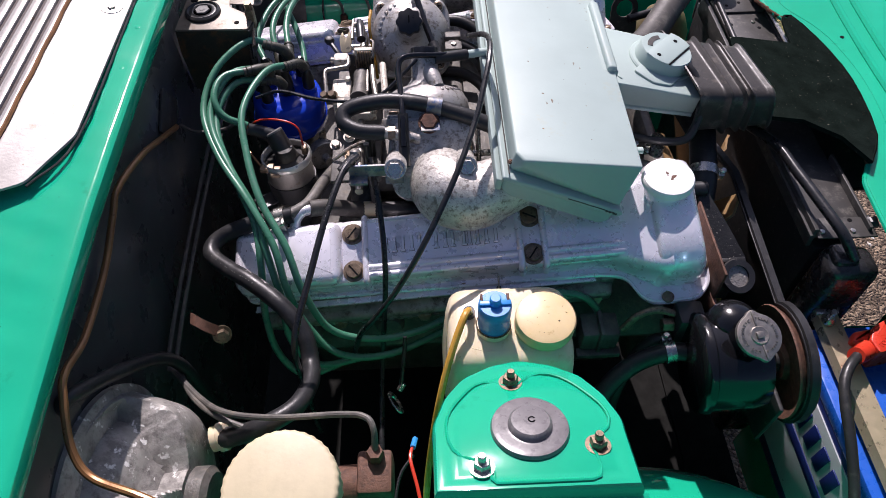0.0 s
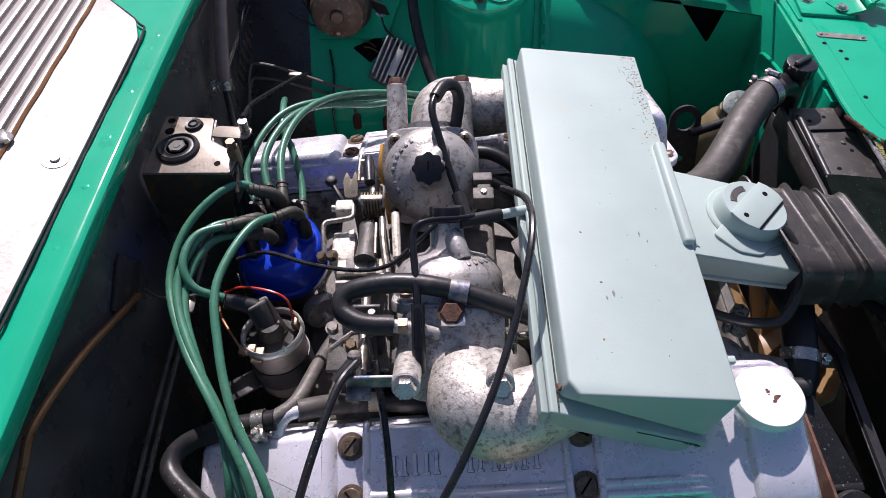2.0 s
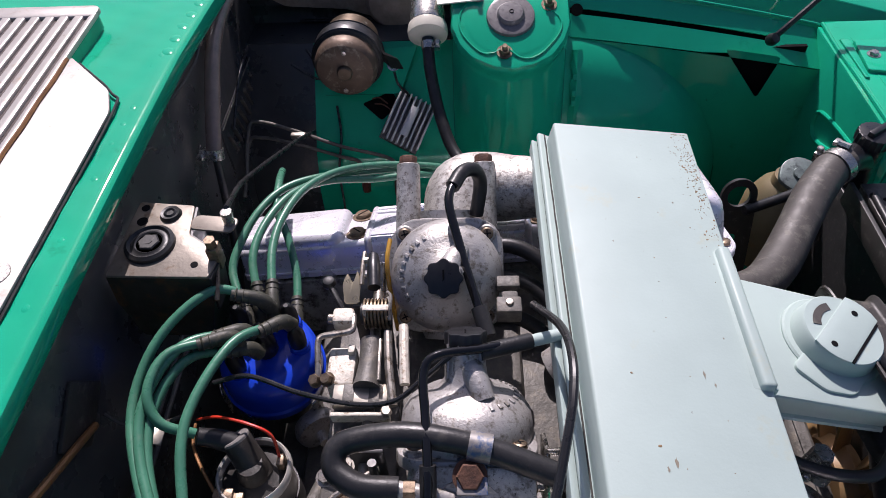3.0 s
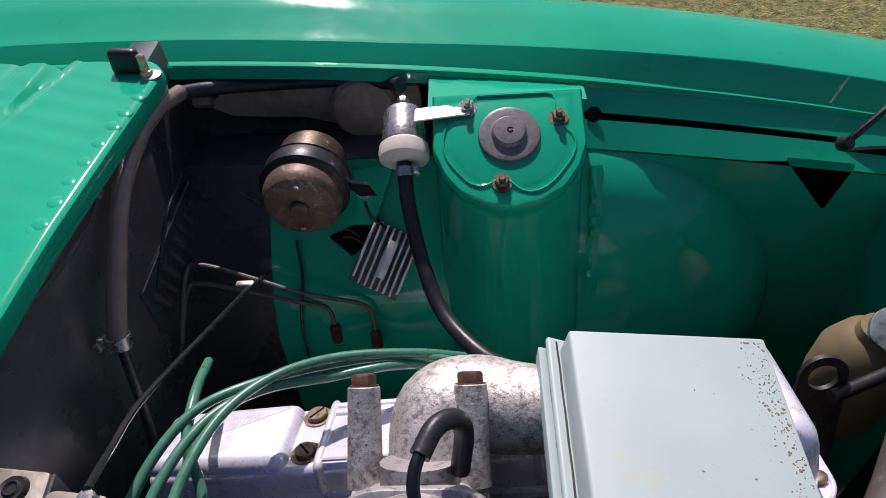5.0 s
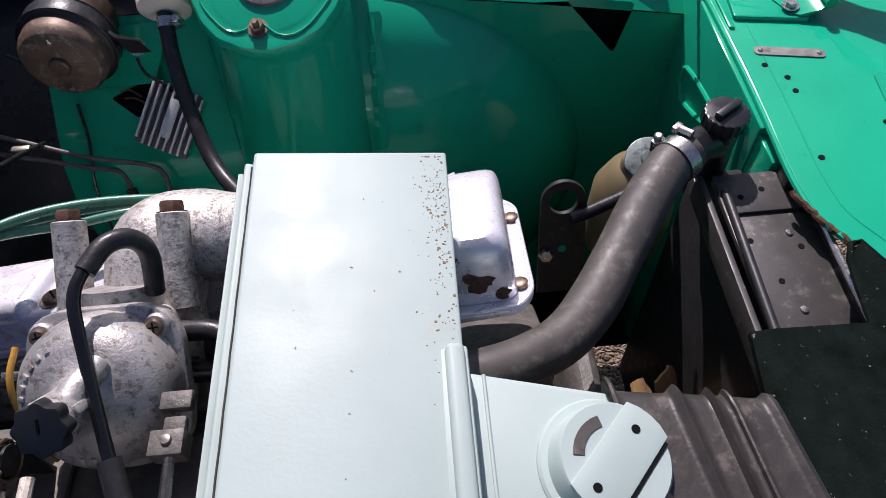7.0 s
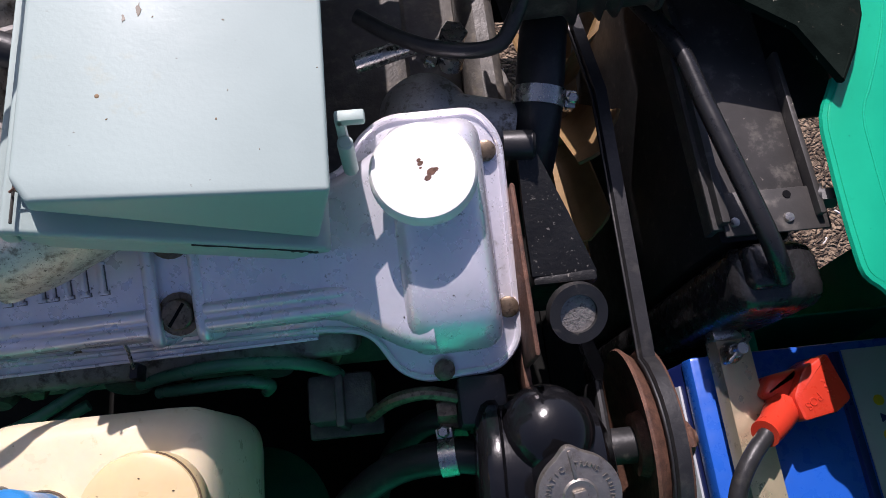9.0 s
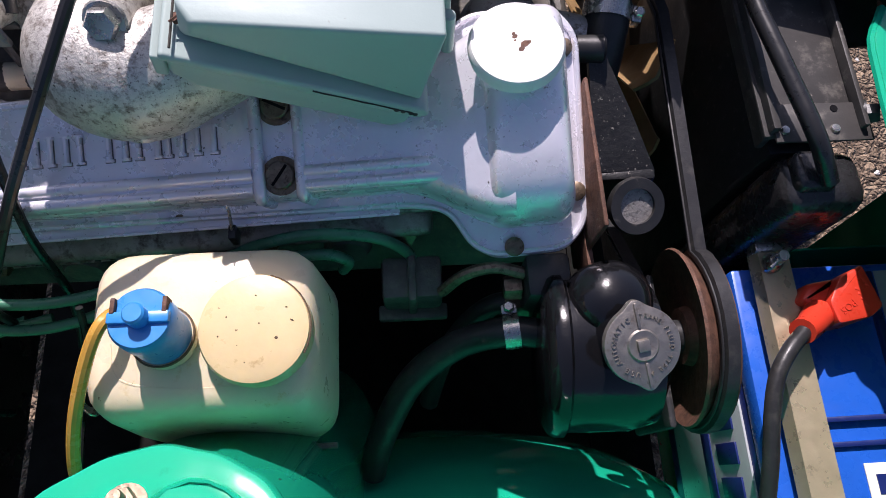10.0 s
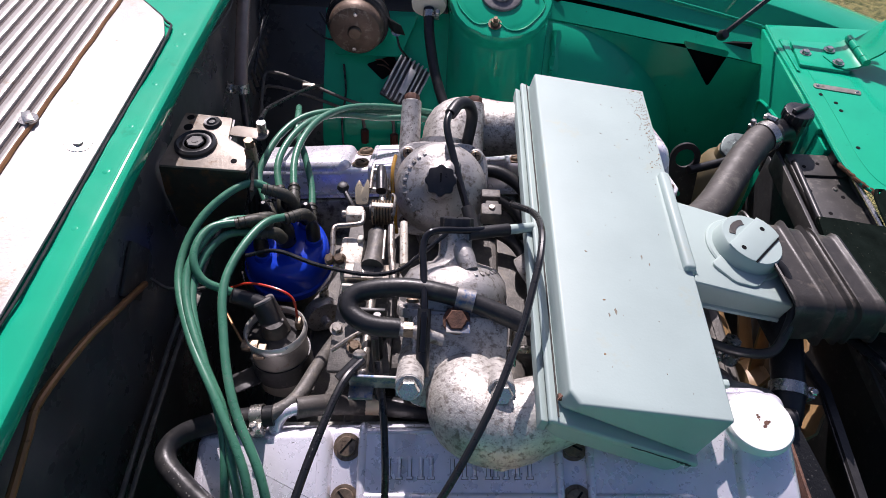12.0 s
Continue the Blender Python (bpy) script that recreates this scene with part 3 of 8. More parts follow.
# silver air vent: a ribbed grille on a green plinth, with a plain skirt plate before it
vent = thing("scuttle_vent_panel", "silver ribbed air intake grille with a stained skirt plate", "vent panel", (-0.45, -0.02, 0.945))
# brown-black of the slot bed: the slots' shade is put into this colour
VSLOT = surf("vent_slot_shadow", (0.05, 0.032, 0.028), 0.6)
grille = rounded([(-0.449, -0.262), (-0.449, 0.362), (-0.60, 0.362), (-0.60, -0.33)], 0.020, 6)
part("plinth", prism(grille, 0.925, 0.9535, 0.002), GREEN, vent, "green painted plinth")
part("slot_bed", prism(rounded([(-0.4515, -0.256), (-0.4515, 0.350), (-0.598, 0.350), (-0.598, -0.325)], 0.014, 6), 0.953, 0.9550, 0.0), VSLOT, vent, "bed coloured as the shade between the ribs")
def slant_bar(x0, x1, ya, yb, z0, z1, bev):
    return prism(rounded([(x0, ya + 0.3 * (x0 + 0.449)), (x1, ya + 0.3 * (x1 + 0.449)), (x1, yb), (x0, yb)], 0.002, 2), z0, z1, bev)
part("rib", slant_bar(-0.4555, -0.4490, -0.258, 0.352, 0.953, 0.9582, 0.0016), SILVERGR, vent)
for i in range(9):
    x = -0.4660 - i * 0.0157
    part("rib", slant_bar(x - 0.0052, x + 0.0052, -0.258, 0.352, 0.953, 0.9582, 0.0018), SILVERGR, vent)
part("end_rim", prism(rounded([(-0.449, 0.340), (-0.449, 0.3625), (-0.60, 0.3625), (-0.60, 0.340)], 0.012, 5), 0.9532, 0.9586, 0.0016), SILVERGR, vent)
part("end_rim", moved(rbox(-0.60, -0.449, -0.009, 0.009, 0.9532, 0.9586, 0.0016), Matrix.Translation((0, -0.262, 0))), SILVERGR, vent)
pz = lambda x: 0.9445 + (-0.386 - x) * 0.16
skirt = [(-0.387, -0.205), (-0.3862, 0.0), (-0.3862, 0.190), (-0.397, 0.222), (-0.4475, 0.268), (-0.4475, -0.290), (-0.412, -0.268)]
sk = prism(rounded(skirt, 0.006, 4), -0.0012, 0.0012, 0.0007)
for v in sk.verts:
    v.co.z += pz(v.co.x)
part("skirt_plate", sk, SILVERGR, vent, "plain silver skirt plate with brown stains")
# one black tube draws both the seal and the skirt edge's shadow
part("edge_seal_shadow", tube([(x + 0.0012, y, pz(x) - 0.0022) for x, y in ((-0.412, -0.27), (-0.387, -0.205), (-0.3862, 0.0), (-0.3862, 0.190), (-0.397, 0.222), (-0.44, 0.262))], 0.0014, 8, 5), RUBBER, vent, "black rubber edge seal and painted shadow line")
part("dirt_line", tube([(-0.4483 + 0.0006 * math.sin(y * 90), y, 0.9562) for y in span(-0.25, 0.262, 30)], 0.0022, 6, 1), COPPER, vent, "brown dirt line along the grille")
part("dirt_ring", moved(prism([((0.0150 + 0.0022 * math.sin(3 * a + 1)) * math.cos(a), (0.0150 + 0.0018 * math.sin(5 * a)) * math.sin(a)) for a in span(0, 6.1, 26)], 0.0, 0.0004), Matrix.Translation((-0.404, -0.001, 0.9478)) @ Matrix.Rotation(0.16, 4, "Y")), SCUFF, vent, "brown dirt round the screw")
part("washer", moved(lathe([(0.0, 0.003), (0.004, 0.003), (0.0045, 0.001), (0.0115, 0.001), (0.012, 0.0)], 20), Matrix.Translation((-0.404, -0.004, 0.9483)) @ Matrix.Rotation(0.16, 4, "Y")), ZINC, vent, "steel screw and washer")
part("washer", moved(joined(lathe([(0.0085, 0.0), (0.0085, 0.0015)], 16), moved(rbox(-0.004, 0.004, -0.0085, 0.0085, 0.001, 0.0045, 0.001), Matrix.Rotation(0.6, 4, "Z"))), Matrix.Translation((-0.452, 0.014, 0.9582))), ZINC, vent, "steel clip and screw")

# slam panel at the nose, cut out round the radiator duct
edge = [(0.4595, 0.590), (0.4570, 0.525), (0.4585, 0.460), (0.4590, 0.380), (0.4580, 0.316), (0.4560, 0.260), (0.4580, 0.222), (0.4640, 0.198), (0.4870, 0.158), (0.500, 0.118), (0.508, 0.06), (0.508, 0.0), (0.498, -0.07), (0.4735, -0.124), (0.459, -0.150), (0.4556, -0.181), (0.454, -0.21), (0.4534, -0.238), (0.4545, -0.255), (0.4630, -0.2645), (0.4675, -0.278), (0.4668, -0.307), (0.4620, -0.338), (0.453, -0.384), (0.447, -0.414), (0.446, -0.58)]
el = [(q.x, q.y) for q in smooth_line([(a, b, 0) for a, b in edge], 3)]
slam = part("slam_panel", prism(el + [(0.78, -0.58), (0.78, 0.59)], 0.777, 0.781, 0.0015), GREEN, body, "green slam panel over the radiator")
part("swage_line", tube([(x + 0.024, y, 0.7806) for x, y in el[2:-2]], 0.0011, 6, 1), GREEN, slam)
part("panel_lip", tube([(x - 0.001, y, 0.778) for x, y in el], 0.0028, 6, 1), GREEN, slam)
for x0, y0, y1 in ((0.556, -0.30, 0.36), (0.585, -0.30, 0.38), (0.64, -0.40, 0.40)):
    part("pressed_rib", tube([(x0 + 0.03 * (abs(y) / 0.4) ** 2, y, 0.7805) for y in span(y0, y1, 12)], 0.006, 8, 2), GREEN, slam)
for x, y in ((0.511, 0.0), (0.541, 0.127), (0.487, 0.265), (0.60, 0.06), (0.56, 0.30), (0.58, -0.18), (0.4793, 0.389), (0.4946, 0.369), (0.4955, 0.350)):
    part("hole", moved(lathe([(0.0030, 0), (0.0030, 0.0006), (0.0, 0.0006)], 14), Matrix.Translation((x, y, 0.781))), INK_SHADE, slam)
part("nose_panel", rbox(0.775, 0.785, -0.60, 0.60, 0.50, 0.785, 0.002), GREEN, body)
part("duct_shelf", rbox(0.460, 0.478, 0.275, 0.585, 0.768, 0.7765, 0.001), GREEN, body)
part("duct_side", rbox(0.452, 0.470, 0.275, 0.311, 0.17, 0.767, 0.001), GREEN, body)
# side closing panels either side of the radiator
for s in (1, -1):
    yy = sorted((s * 0.31, s * 0.585))
    part("closing_panel", rbox(0.450, 0.458, yy[0], yy[1], 0.17, 0.7765, 0.003) if s > 0 else rbox(0.462, 0.470, -0.585, -0.24, 0.20, 0.60, 0.003), GREEN, body)
part("pressed_panel", tube([(0.4495, y, z) for y, z in ((0.493, 0.672), (0.484, 0.700), (0.396, 0.716), (0.388, 0.708), (0.404, 0.688), (0.470, 0.661), (0.493, 0.672))], 0.0035, 8, 4), GREEN, body)
part("brace", moved(rbox(-0.006, 0.006, -0.018, 0.018, -0.11, 0.11, 0.005), Matrix.Translation((0.450, 0.325, 0.66)) @ Matrix.Rotation(-0.25, 4, "X")), GREEN, body)

part("nose_closing", sheet([[(0.60, y, z) for y in (-0.56, -0.40, -0.27, -0.185 + 0.05 * (z - 0.5))] for z in (0.30, 0.45, 0.56, 0.66, 0.776)], 0.002), GREEN, body)

# bonnet hinge
hinge = part("bonnet_hinge", moved(prism(rounded([(0.478, 0.533), (0.471, 0.461), (0.545, 0.447), (0.555, 0.531)], 0.004), 0.781, 0.786, 0.0018), Matrix.Translation((0, 0, 0.0002))), GREEN, body, "green painted steel bonnet hinge")
part("step_plate", moved(prism(rounded([(0.4625, 0.540), (0.4625, 0.448), (0.468, 0.446), (0.4755, 0.538)], 0.002), 0.781, 0.7838, 0.0012), Matrix.Translation((0, 0, 0.0001))), GREEN, hinge)
part("leaf", sheet([[(0.515 + 0.012 * abs(k), 0.487 + 0.030 * k, 0.7875), (0.535, 0.487 + 0.036 * k, 0.7885), (0.553, 0.487 + 0.037 * k, 0.793), (0.562, 0.487 + 0.037 * k, 0.799)] for k in span(-1, 1, 7)], 0.003), GREEN, hinge)
part("arm", sheet([[(0.563, y, 0.801), (0.580, y, 0.815), (0.60, y, 0.840), (0.66, y, 0.88)] for y in (0.455, 0.485, 0.515)], 0.003), GREEN, hinge)
for a, b in ((0.449, 0.462), (0.464, 0.486), (0.488, 0.508), (0.510, 0.523)):
    part("knuckle", tube([(0.562, a, 0.801), (0.562, b, 0.801)], 0.0058, 12, 0), GREEN, hinge)
for x, y, z in ((0.490, 0.495, 0.786), (0.529, 0.5024, 0.7895), (0.5296, 0.4651, 0.7895)):
    part("bolt", moved(joined(hexhead(0.006, 0.005), lathe([(0.009, 0), (0.009, 0.001)], 16)), Matrix.Translation((x, y, z))), ZINC, hinge)
pl = thing("chassis_plate", "small riveted metal plate on the green panel", "plate", (0.517, 0.40, 0.781))
part("plate", moved(prism(rect(-0.006, 0.006, -0.034, 0.034, 0.006), 0, 0.0012), Matrix.Translation((0.509, 0.404, 0.7812)) @ Matrix.Rotation(radians(-102), 4, "Z")), PLATE, pl)
for k in (-1, 1):
    part("rivet", moved(lathe([(0.0, 0.0022), (0.002, 0.0018), (0.003, 0.0)], 12), Matrix.Translation((0.509, 0.404, 0.7822)) @ Matrix.Rotation(radians(-102), 4, "Z") @ Matrix.Translation((0, k * 0.028, 0))), ZINC, pl)
rod = thing("bonnet_stay_rod", "thin black bonnet stay rod in its slot", "stay rod", (0.372, 0.545, 0.785))
part("rod", tube([(0.372, 0.542, 0.786), (0.392, 0.548, 0.805), (0.47, 0.585, 0.865), (0.58, 0.64, 0.95)], 0.0042, 10, 3), WIRE, rod)
part("pivot", moved(lathe([(0.0, 0.009), (0.007, 0.008), (0.009, 0.0), (0.007, -0.006)], 14), axis((0.370, 0.541, 0.784), (0.3, -0.6, 0.7))), RUBBER, rod)

# ---- engine ----
CU, CW = Vector((0.9951, 0, 0.0985)), Vector((0, 0.94, 0.342))
CN = CU.cross(CW).normalized()
CW = CN.cross(CU)

GRIMED = surf("black_dirt", (0.04, 0.036, 0.03), 0.8, var=0.4, vscale=150)
# dark grey for the shade painted round the cover letters
LETTER_SHADE = surf("letter_shade_grey", (0.17, 0.165, 0.17), 0.6, metal=0.2, var=0.3, vscale=200)

def cover_frame(far):
    m = Matrix((CU, CW, CN)).transposed().to_4x4()
    m.translation = (-0.15, -0.2165, 0.765)
    if far:
        m = Matrix.Translation((-0.03, 0, -0.004)) @ Matrix.Diagonal((1, -1, 1, 1)) @ m
    return m

def rocker_cover(far):
    m = cover_frame(far)
    th = thing("rocker_cover", "silver painted rocker cover with flaking paint at its tower" if far else "silver painted rocker cover with raised lettering and slotted screws", "engine cover", m @ Vector((0.1, 0, -0.035)), "rocker covers")
    P = lambda name, bm, mat, parent=th, label="": part(name, moved(bm, m), mat, parent, label)
    fl = rounded([(-0.134, -0.041), (0.278, -0.047), (0.304, -0.052), (0.318, -0.078), (0.332, -0.086), (0.380, -0.084), (0.394, -0.068), (0.396, 0.06), (0.384, 0.078), (0.328, 0.080), (0.312, 0.07), (0.298, 0.048), (-0.134, 0.044)], 0.012, 4)
    P("flange", prism(fl, -0.0365, -0.032, 0.0015), COVER)
    P("rim_bead", tube([(x * 0.9965 + 0.0005, y * 0.965, -0.0315) for x, y in fl] + [(fl[0][0] * 0.9965 + 0.0005, fl[0][1] * 0.965, -0.0315)], 0.0021, 8, 1), COVER)
    for u_, w_ in ((0.31, -0.05), (0.30, 0.03), (0.275, -0.040), (0.10, -0.040), (-0.05, -0.040)):
        P("dirt_fleck", moved(lathe([(0.0018, 0), (0.0014, 0.0004), (0, 0.0005)], 7), Matrix.Translation((u_ + 0.02, w_ * 1.02, -0.0318)) @ Matrix.Diagonal((1.6, 0.8, 1, 1))), SCREW)
    b = prism(rect(-0.134, 0.335, -0.037, 0.040, 0.010), -0.032, 0.0, 0.007, 3)
    rear = prism(rounded([(-0.137, -0.034), (-0.0125, -0.0365), (-0.0125, 0.039), (-0.137, 0.035)], 0.014), -0.031, 0.0105, 0.0115, 5)
    mid = prism(rect(0.014, 0.187, -0.0355, 0.0385, 0.006), -0.030, 0.0045, 0.004, 2)
    two = prism(rect(0.214, 0.325, -0.0355, 0.0385, 0.006), -0.029, 0.0050, 0.004, 2)
    P("cover_body", joined(b, rear, mid, two), COVER)
    tw = bmesh.new()
    lv = [(-0.0315, 0.0, 0.0, 0.0), (-0.010, 0.001, 0.001, 0.0), (0.008, 0.002, 0.004, 0.0), (0.019, 0.004, 0.014, 0.002), (0.0255, 0.008, 0.028, 0.006), (0.0285, 0.014, 0.045, 0.014)]
    rings = []
    for z, dx, dlow, dhigh in lv:
        o = rect(0.327 + dx, 0.384 - dx, -0.066 + dlow, 0.066 - dhigh, 0.014, 5)
        rings.append([tw.verts.new((x, y, z)) for x, y in o])
    for a, c in zip(rings, rings[1:]):
        for i in range(len(a)):
            tw.faces.new((a[i], a[(i + 1) % len(a)], c[(i + 1) % len(a)], c[i]))
    tw.faces.new(rings[-1])
    shoulder = bmesh.new()
    loops = []
    for u_, w0, w1, top in ((0.250, -0.036, 0.039, 0.0035), (0.272, -0.0375, 0.040, 0.0042), (0.288, -0.041, 0.0425, 0.0052), (0.301, -0.047, 0.0465, 0.0072), (0.313, -0.054, 0.052, 0.0105), (0.324, -0.060, 0.057, 0.0150), (0.334, -0.0635, 0.0605, 0.0195), (0.345, -0.0645, 0.0615, 0.0220)):
        o = rounded([(w0 - 0.002, -0.032), (w1 + 0.002, -0.032), (w1 - 0.004, top), (w0 + 0.006, top)], 0.013, 5)
        loops.append([shoulder.verts.new((u_, a_, b_)) for a_, b_ in o])
    for a, c in zip(loops, loops[1:]):
        for i in range(len(a)):
            shoulder.faces.new((a[i], a[(i + 1) % len(a)], c[(i + 1) % len(a)], c[i]))
    P("tower", tw, COVER)
    P("shoulder", shoulder, COVER)
    # pressed ribs along the lower side
    for u0, u1 in ((0.018, 0.184), (0.217, 0.305)):
        for w in (-0.030, -0.021):
            P("rib", tube([(u0, w, 0.0030), (u1, w, 0.0030)], 0.0042, 12, 0), COVER)
        P("rib", tube([(u0, 0.034, 0.004), (u1, 0.034, 0.004)], 0.0022, 8, 0), COVER)
    for u in (0.0145, 0.1875, 0.2145):
        P("cross_rib", tube([(u, -0.0375, -0.022), (u, -0.0365, -0.004), (u, -0.033, 0.0025), (u, 0.0, 0.0030), (u, 0.035, 0.0025), (u, 0.0395, -0.004), (u, 0.0405, -0.022)], 0.0040, 12, 4), COVER)
    # drip channel under the near edge
    P("channel", joined(rbox(-0.125, 0.27, -0.0505, -0.0435, -0.0375, -0.0355, 0.0005), rbox(-0.125, 0.27, -0.0515, -0.0495, -0.0370, -0.0325, 0.0005)), COVER)
    for u, w in ((0.0, 0.0215), (0.0, -0.0225), (0.201, 0.0215), (0.201, -0.0225)):
        sc_ = P("screw", moved(lathe([(0.0125, 0.0), (0.0125, 0.0012), (0.009, 0.0014), (0.009, 0.0045), (0.0082, 0.0055), (0.0, 0.0056)], 22), Matrix.Translation((u, w, 0.0))), SCREW)
        P("slot", moved(rbox(-0.0078, 0.0078, -0.0009, 0.0009, 0.0040, 0.0059, 0.0), Matrix.Translation((u, w, 0)) @ Matrix.Rotation(u * 9 + w * 40, 4, "Z")), INK_SHADE, sc_)
    for u, w in ((0.388, -0.045), (0.386, 0.05), (0.345, -0.0785)):
        P("screw", moved(lathe([(0.0065, 0.0), (0.0065, 0.003), (0.005, 0.004), (0.0, 0.004)], 14), Matrix.Translation((u, w, -0.031))), SCREW)
    if not far:
        # raised letters, as plain bars on dark plates that paint their edge shade
        for i, wd in enumerate((0.0125, 0.013, 0.006, 0.0135, 0.0155, 0.012, 0.0135)):
            u = 0.037 + i * 0.0188
            for a_ in ((u,) if wd < 0.007 else (u, u + wd - 0.0030)):
                P("letter_shade_edge", joined(rbox(a_ - 0.0004, a_ + 0.0036, -0.0066, 0.0130, 0.004, 0.0048, 0.0), rbox(a_ - 0.0016, a_ + 0.0048, -0.0066, -0.0040, 0.004, 0.00475, 0.0)), LETTER_SHADE)
                P("letter_bar", joined(rbox(a_, a_ + 0.0030, -0.006, 0.0125, 0.004, 0.0076, 0.0009), rbox(a_ - 0.0012, a_ + 0.0042, -0.0062, -0.0042, 0.004, 0.0075, 0.0007), rbox(a_ - 0.0012, a_ + 0.0042, 0.0107, 0.0127, 0.004, 0.0075, 0.0007)), COVER)
        cap = thing("oil_filler_cap", "white round oil filler cap with chipped paint", "filler cap", (0.195, -0.194, 0.835))
        wcap = surf("chipped_white_enamel", (0.86, 0.85, 0.82), 0.30, var=0.02, vscale=30, bump=0.02)
        mc = axis((0.195, -0.194, 0.828), (-0.03, -0.02, 1))
        part("neck", moved(lathe([(0.022, -0.030), (0.022, 0.008), (0.024, 0.010), (0.024, 0.013)], 36), mc), COVER, cap)
        part("cap", moved(lathe([(0.0235, 0.010), (0.0275, 0.0115), (0.0280, 0.014), (0.0278, 0.018), (0.0262, 0.0205), (0.022, 0.0212), (0.0, 0.0216)], 48), mc), wcap, cap)
        for a, b, r in ((0.004, 0.002, 0.0022), (0.0055, -0.0015, 0.0016), (-0.003, 0.0005, 0.0014), (-0.005, 0.001, 0.001), (0.0045, 0.0045, 0.0012), (-0.001, -0.001, 0.0007)):
            part("paint_chip", moved(lathe([(r, 0.0), (r * 0.9, 0.0004), (0, 0.0004)], 7), mc @ Matrix.Translation((a, b, 0.0213)) @ Matrix.Diagonal((1.0, 1.4, 1, 1))), RUST, cap)
    else:
        for u, w, r in ((0.355, -0.013, 0.0085), (0.348, -0.006, 0.005), (0.362, -0.010, 0.005), (0.338, 0.012, 0.004), (0.372, -0.024, 0.006)):
            bmc = lathe([(r, 0.0), (r * 0.92, 0.0005), (0, 0.0006)], 9)
            for v in bmc.verts:
                v.co.x *= 1 + 0.4 * math.sin(v.co.y * 900)
            P("bare_patch", moved(bmc, axis((u, 0.0664, w), (0, 1, 0.05))), RUST, th, "bare rusty patch in the flaking paint")
    return th

rocker_cover(False)
rocker_cover(True)

def head(far):
    m = cover_frame(far)
    th = thing("cylinder_head", "oily dark cast cylinder head under the rocker cover", "cylinder head", m @ Vector((0.1, 0, -0.12)), "cylinder heads")
    P = lambda name, bm, mat, parent=th, label="": part(name, moved(bm, m), mat, parent, label)
    P("casting", joined(prism(rect(-0.118, 0.295, -0.050, 0.05, 0.006), -0.105, -0.0385, 0.002), rbox(-0.12, 0.29, -0.066, -0.045, -0.075, -0.048, 0.006, 3)), HEADM)
    for i in range(4):
        u = -0.075 + i * 0.10
        P("plug_boss", moved(lathe([(0.018, 0), (0.018, 0.016), (0.014, 0.022)], 20), Matrix.Translation((u, -0.056, -0.088)) @ Matrix.Rotation(radians(60), 4, "X")), DIRTY)
        P("bolt", moved(hexhead(0.009, 0.009), Matrix.Translation((u + 0.045, -0.062, -0.066)) @ Matrix.Rotation(radians(35), 4, "X")), SCREW)
    P("cast_letters", joined(*[rbox(-0.04 + i * 0.011, -0.033 + i * 0.011, -0.0675, -0.0655, -0.068, -0.058, 0.0008) for i in range(14)]), HEADM)
    return th

head(False)
head(True)
blk = thing("engine_block", "black and oily engine block deep in the bay", "engine block", (0.02, 0, 0.30))
part("crankcase", rbox(-0.26, 0.25, -0.13, 0.13, 0.30, 0.66, 0.02, 2), DIRTY, blk)
for s in (-1, 1):
    part("bank", moved(rbox(-0.23, 0.24, -0.06, 0.06, -0.11, 0.08, 0.012), Matrix.Translation((0, s * 0.155, 0.58)) @ Matrix.Rotation(radians(s * -38), 4, "X")), DIRTY, blk)
part("timing_cover", joined(rbox(0.245, 0.275, -0.17, 0.17, 0.36, 0.70, 0.02, 3), moved(lathe([(0.06, 0), (0.06, 0.03), (0.05, 0.035)], 30), axis((0.27, 0, 0.52), (1, 0, 0)))), DIRTY, blk)
part("valley_plate", rbox(-0.22, 0.20, -0.135, 0.135, 0.655, 0.70, 0.012, 2), DIRTY, blk)

# inlet manifold in the valley
man = thing("inlet_manifold", "dirty cast inlet manifold between the cylinder banks", "manifold", (-0.06, 0, 0.70))
part("plenum", joined(rbox(-0.165, 0.06, -0.085, 0.085, 0.70, 0.765, 0.012, 3), rbox(-0.13, -0.01, -0.12, 0.12, 0.755, 0.785, 0.008, 2)), DIRTY, man)
for s in (-1, 1):
    for x in (-0.14, -0.07, 0.0):
        part("runner", tube([(x, s * 0.06, 0.735), (x, s * 0.11, 0.742), (x - 0.005, s * 0.155, 0.725)], 0.019, 14, 5), DIRTY, man)
part("water_outlet", joined(tube([(0.02, 0.02, 0.77), (0.05, 0.03, 0.79), (0.10, 0.055, 0.79)], 0.020, 16, 5)), CARB, man)

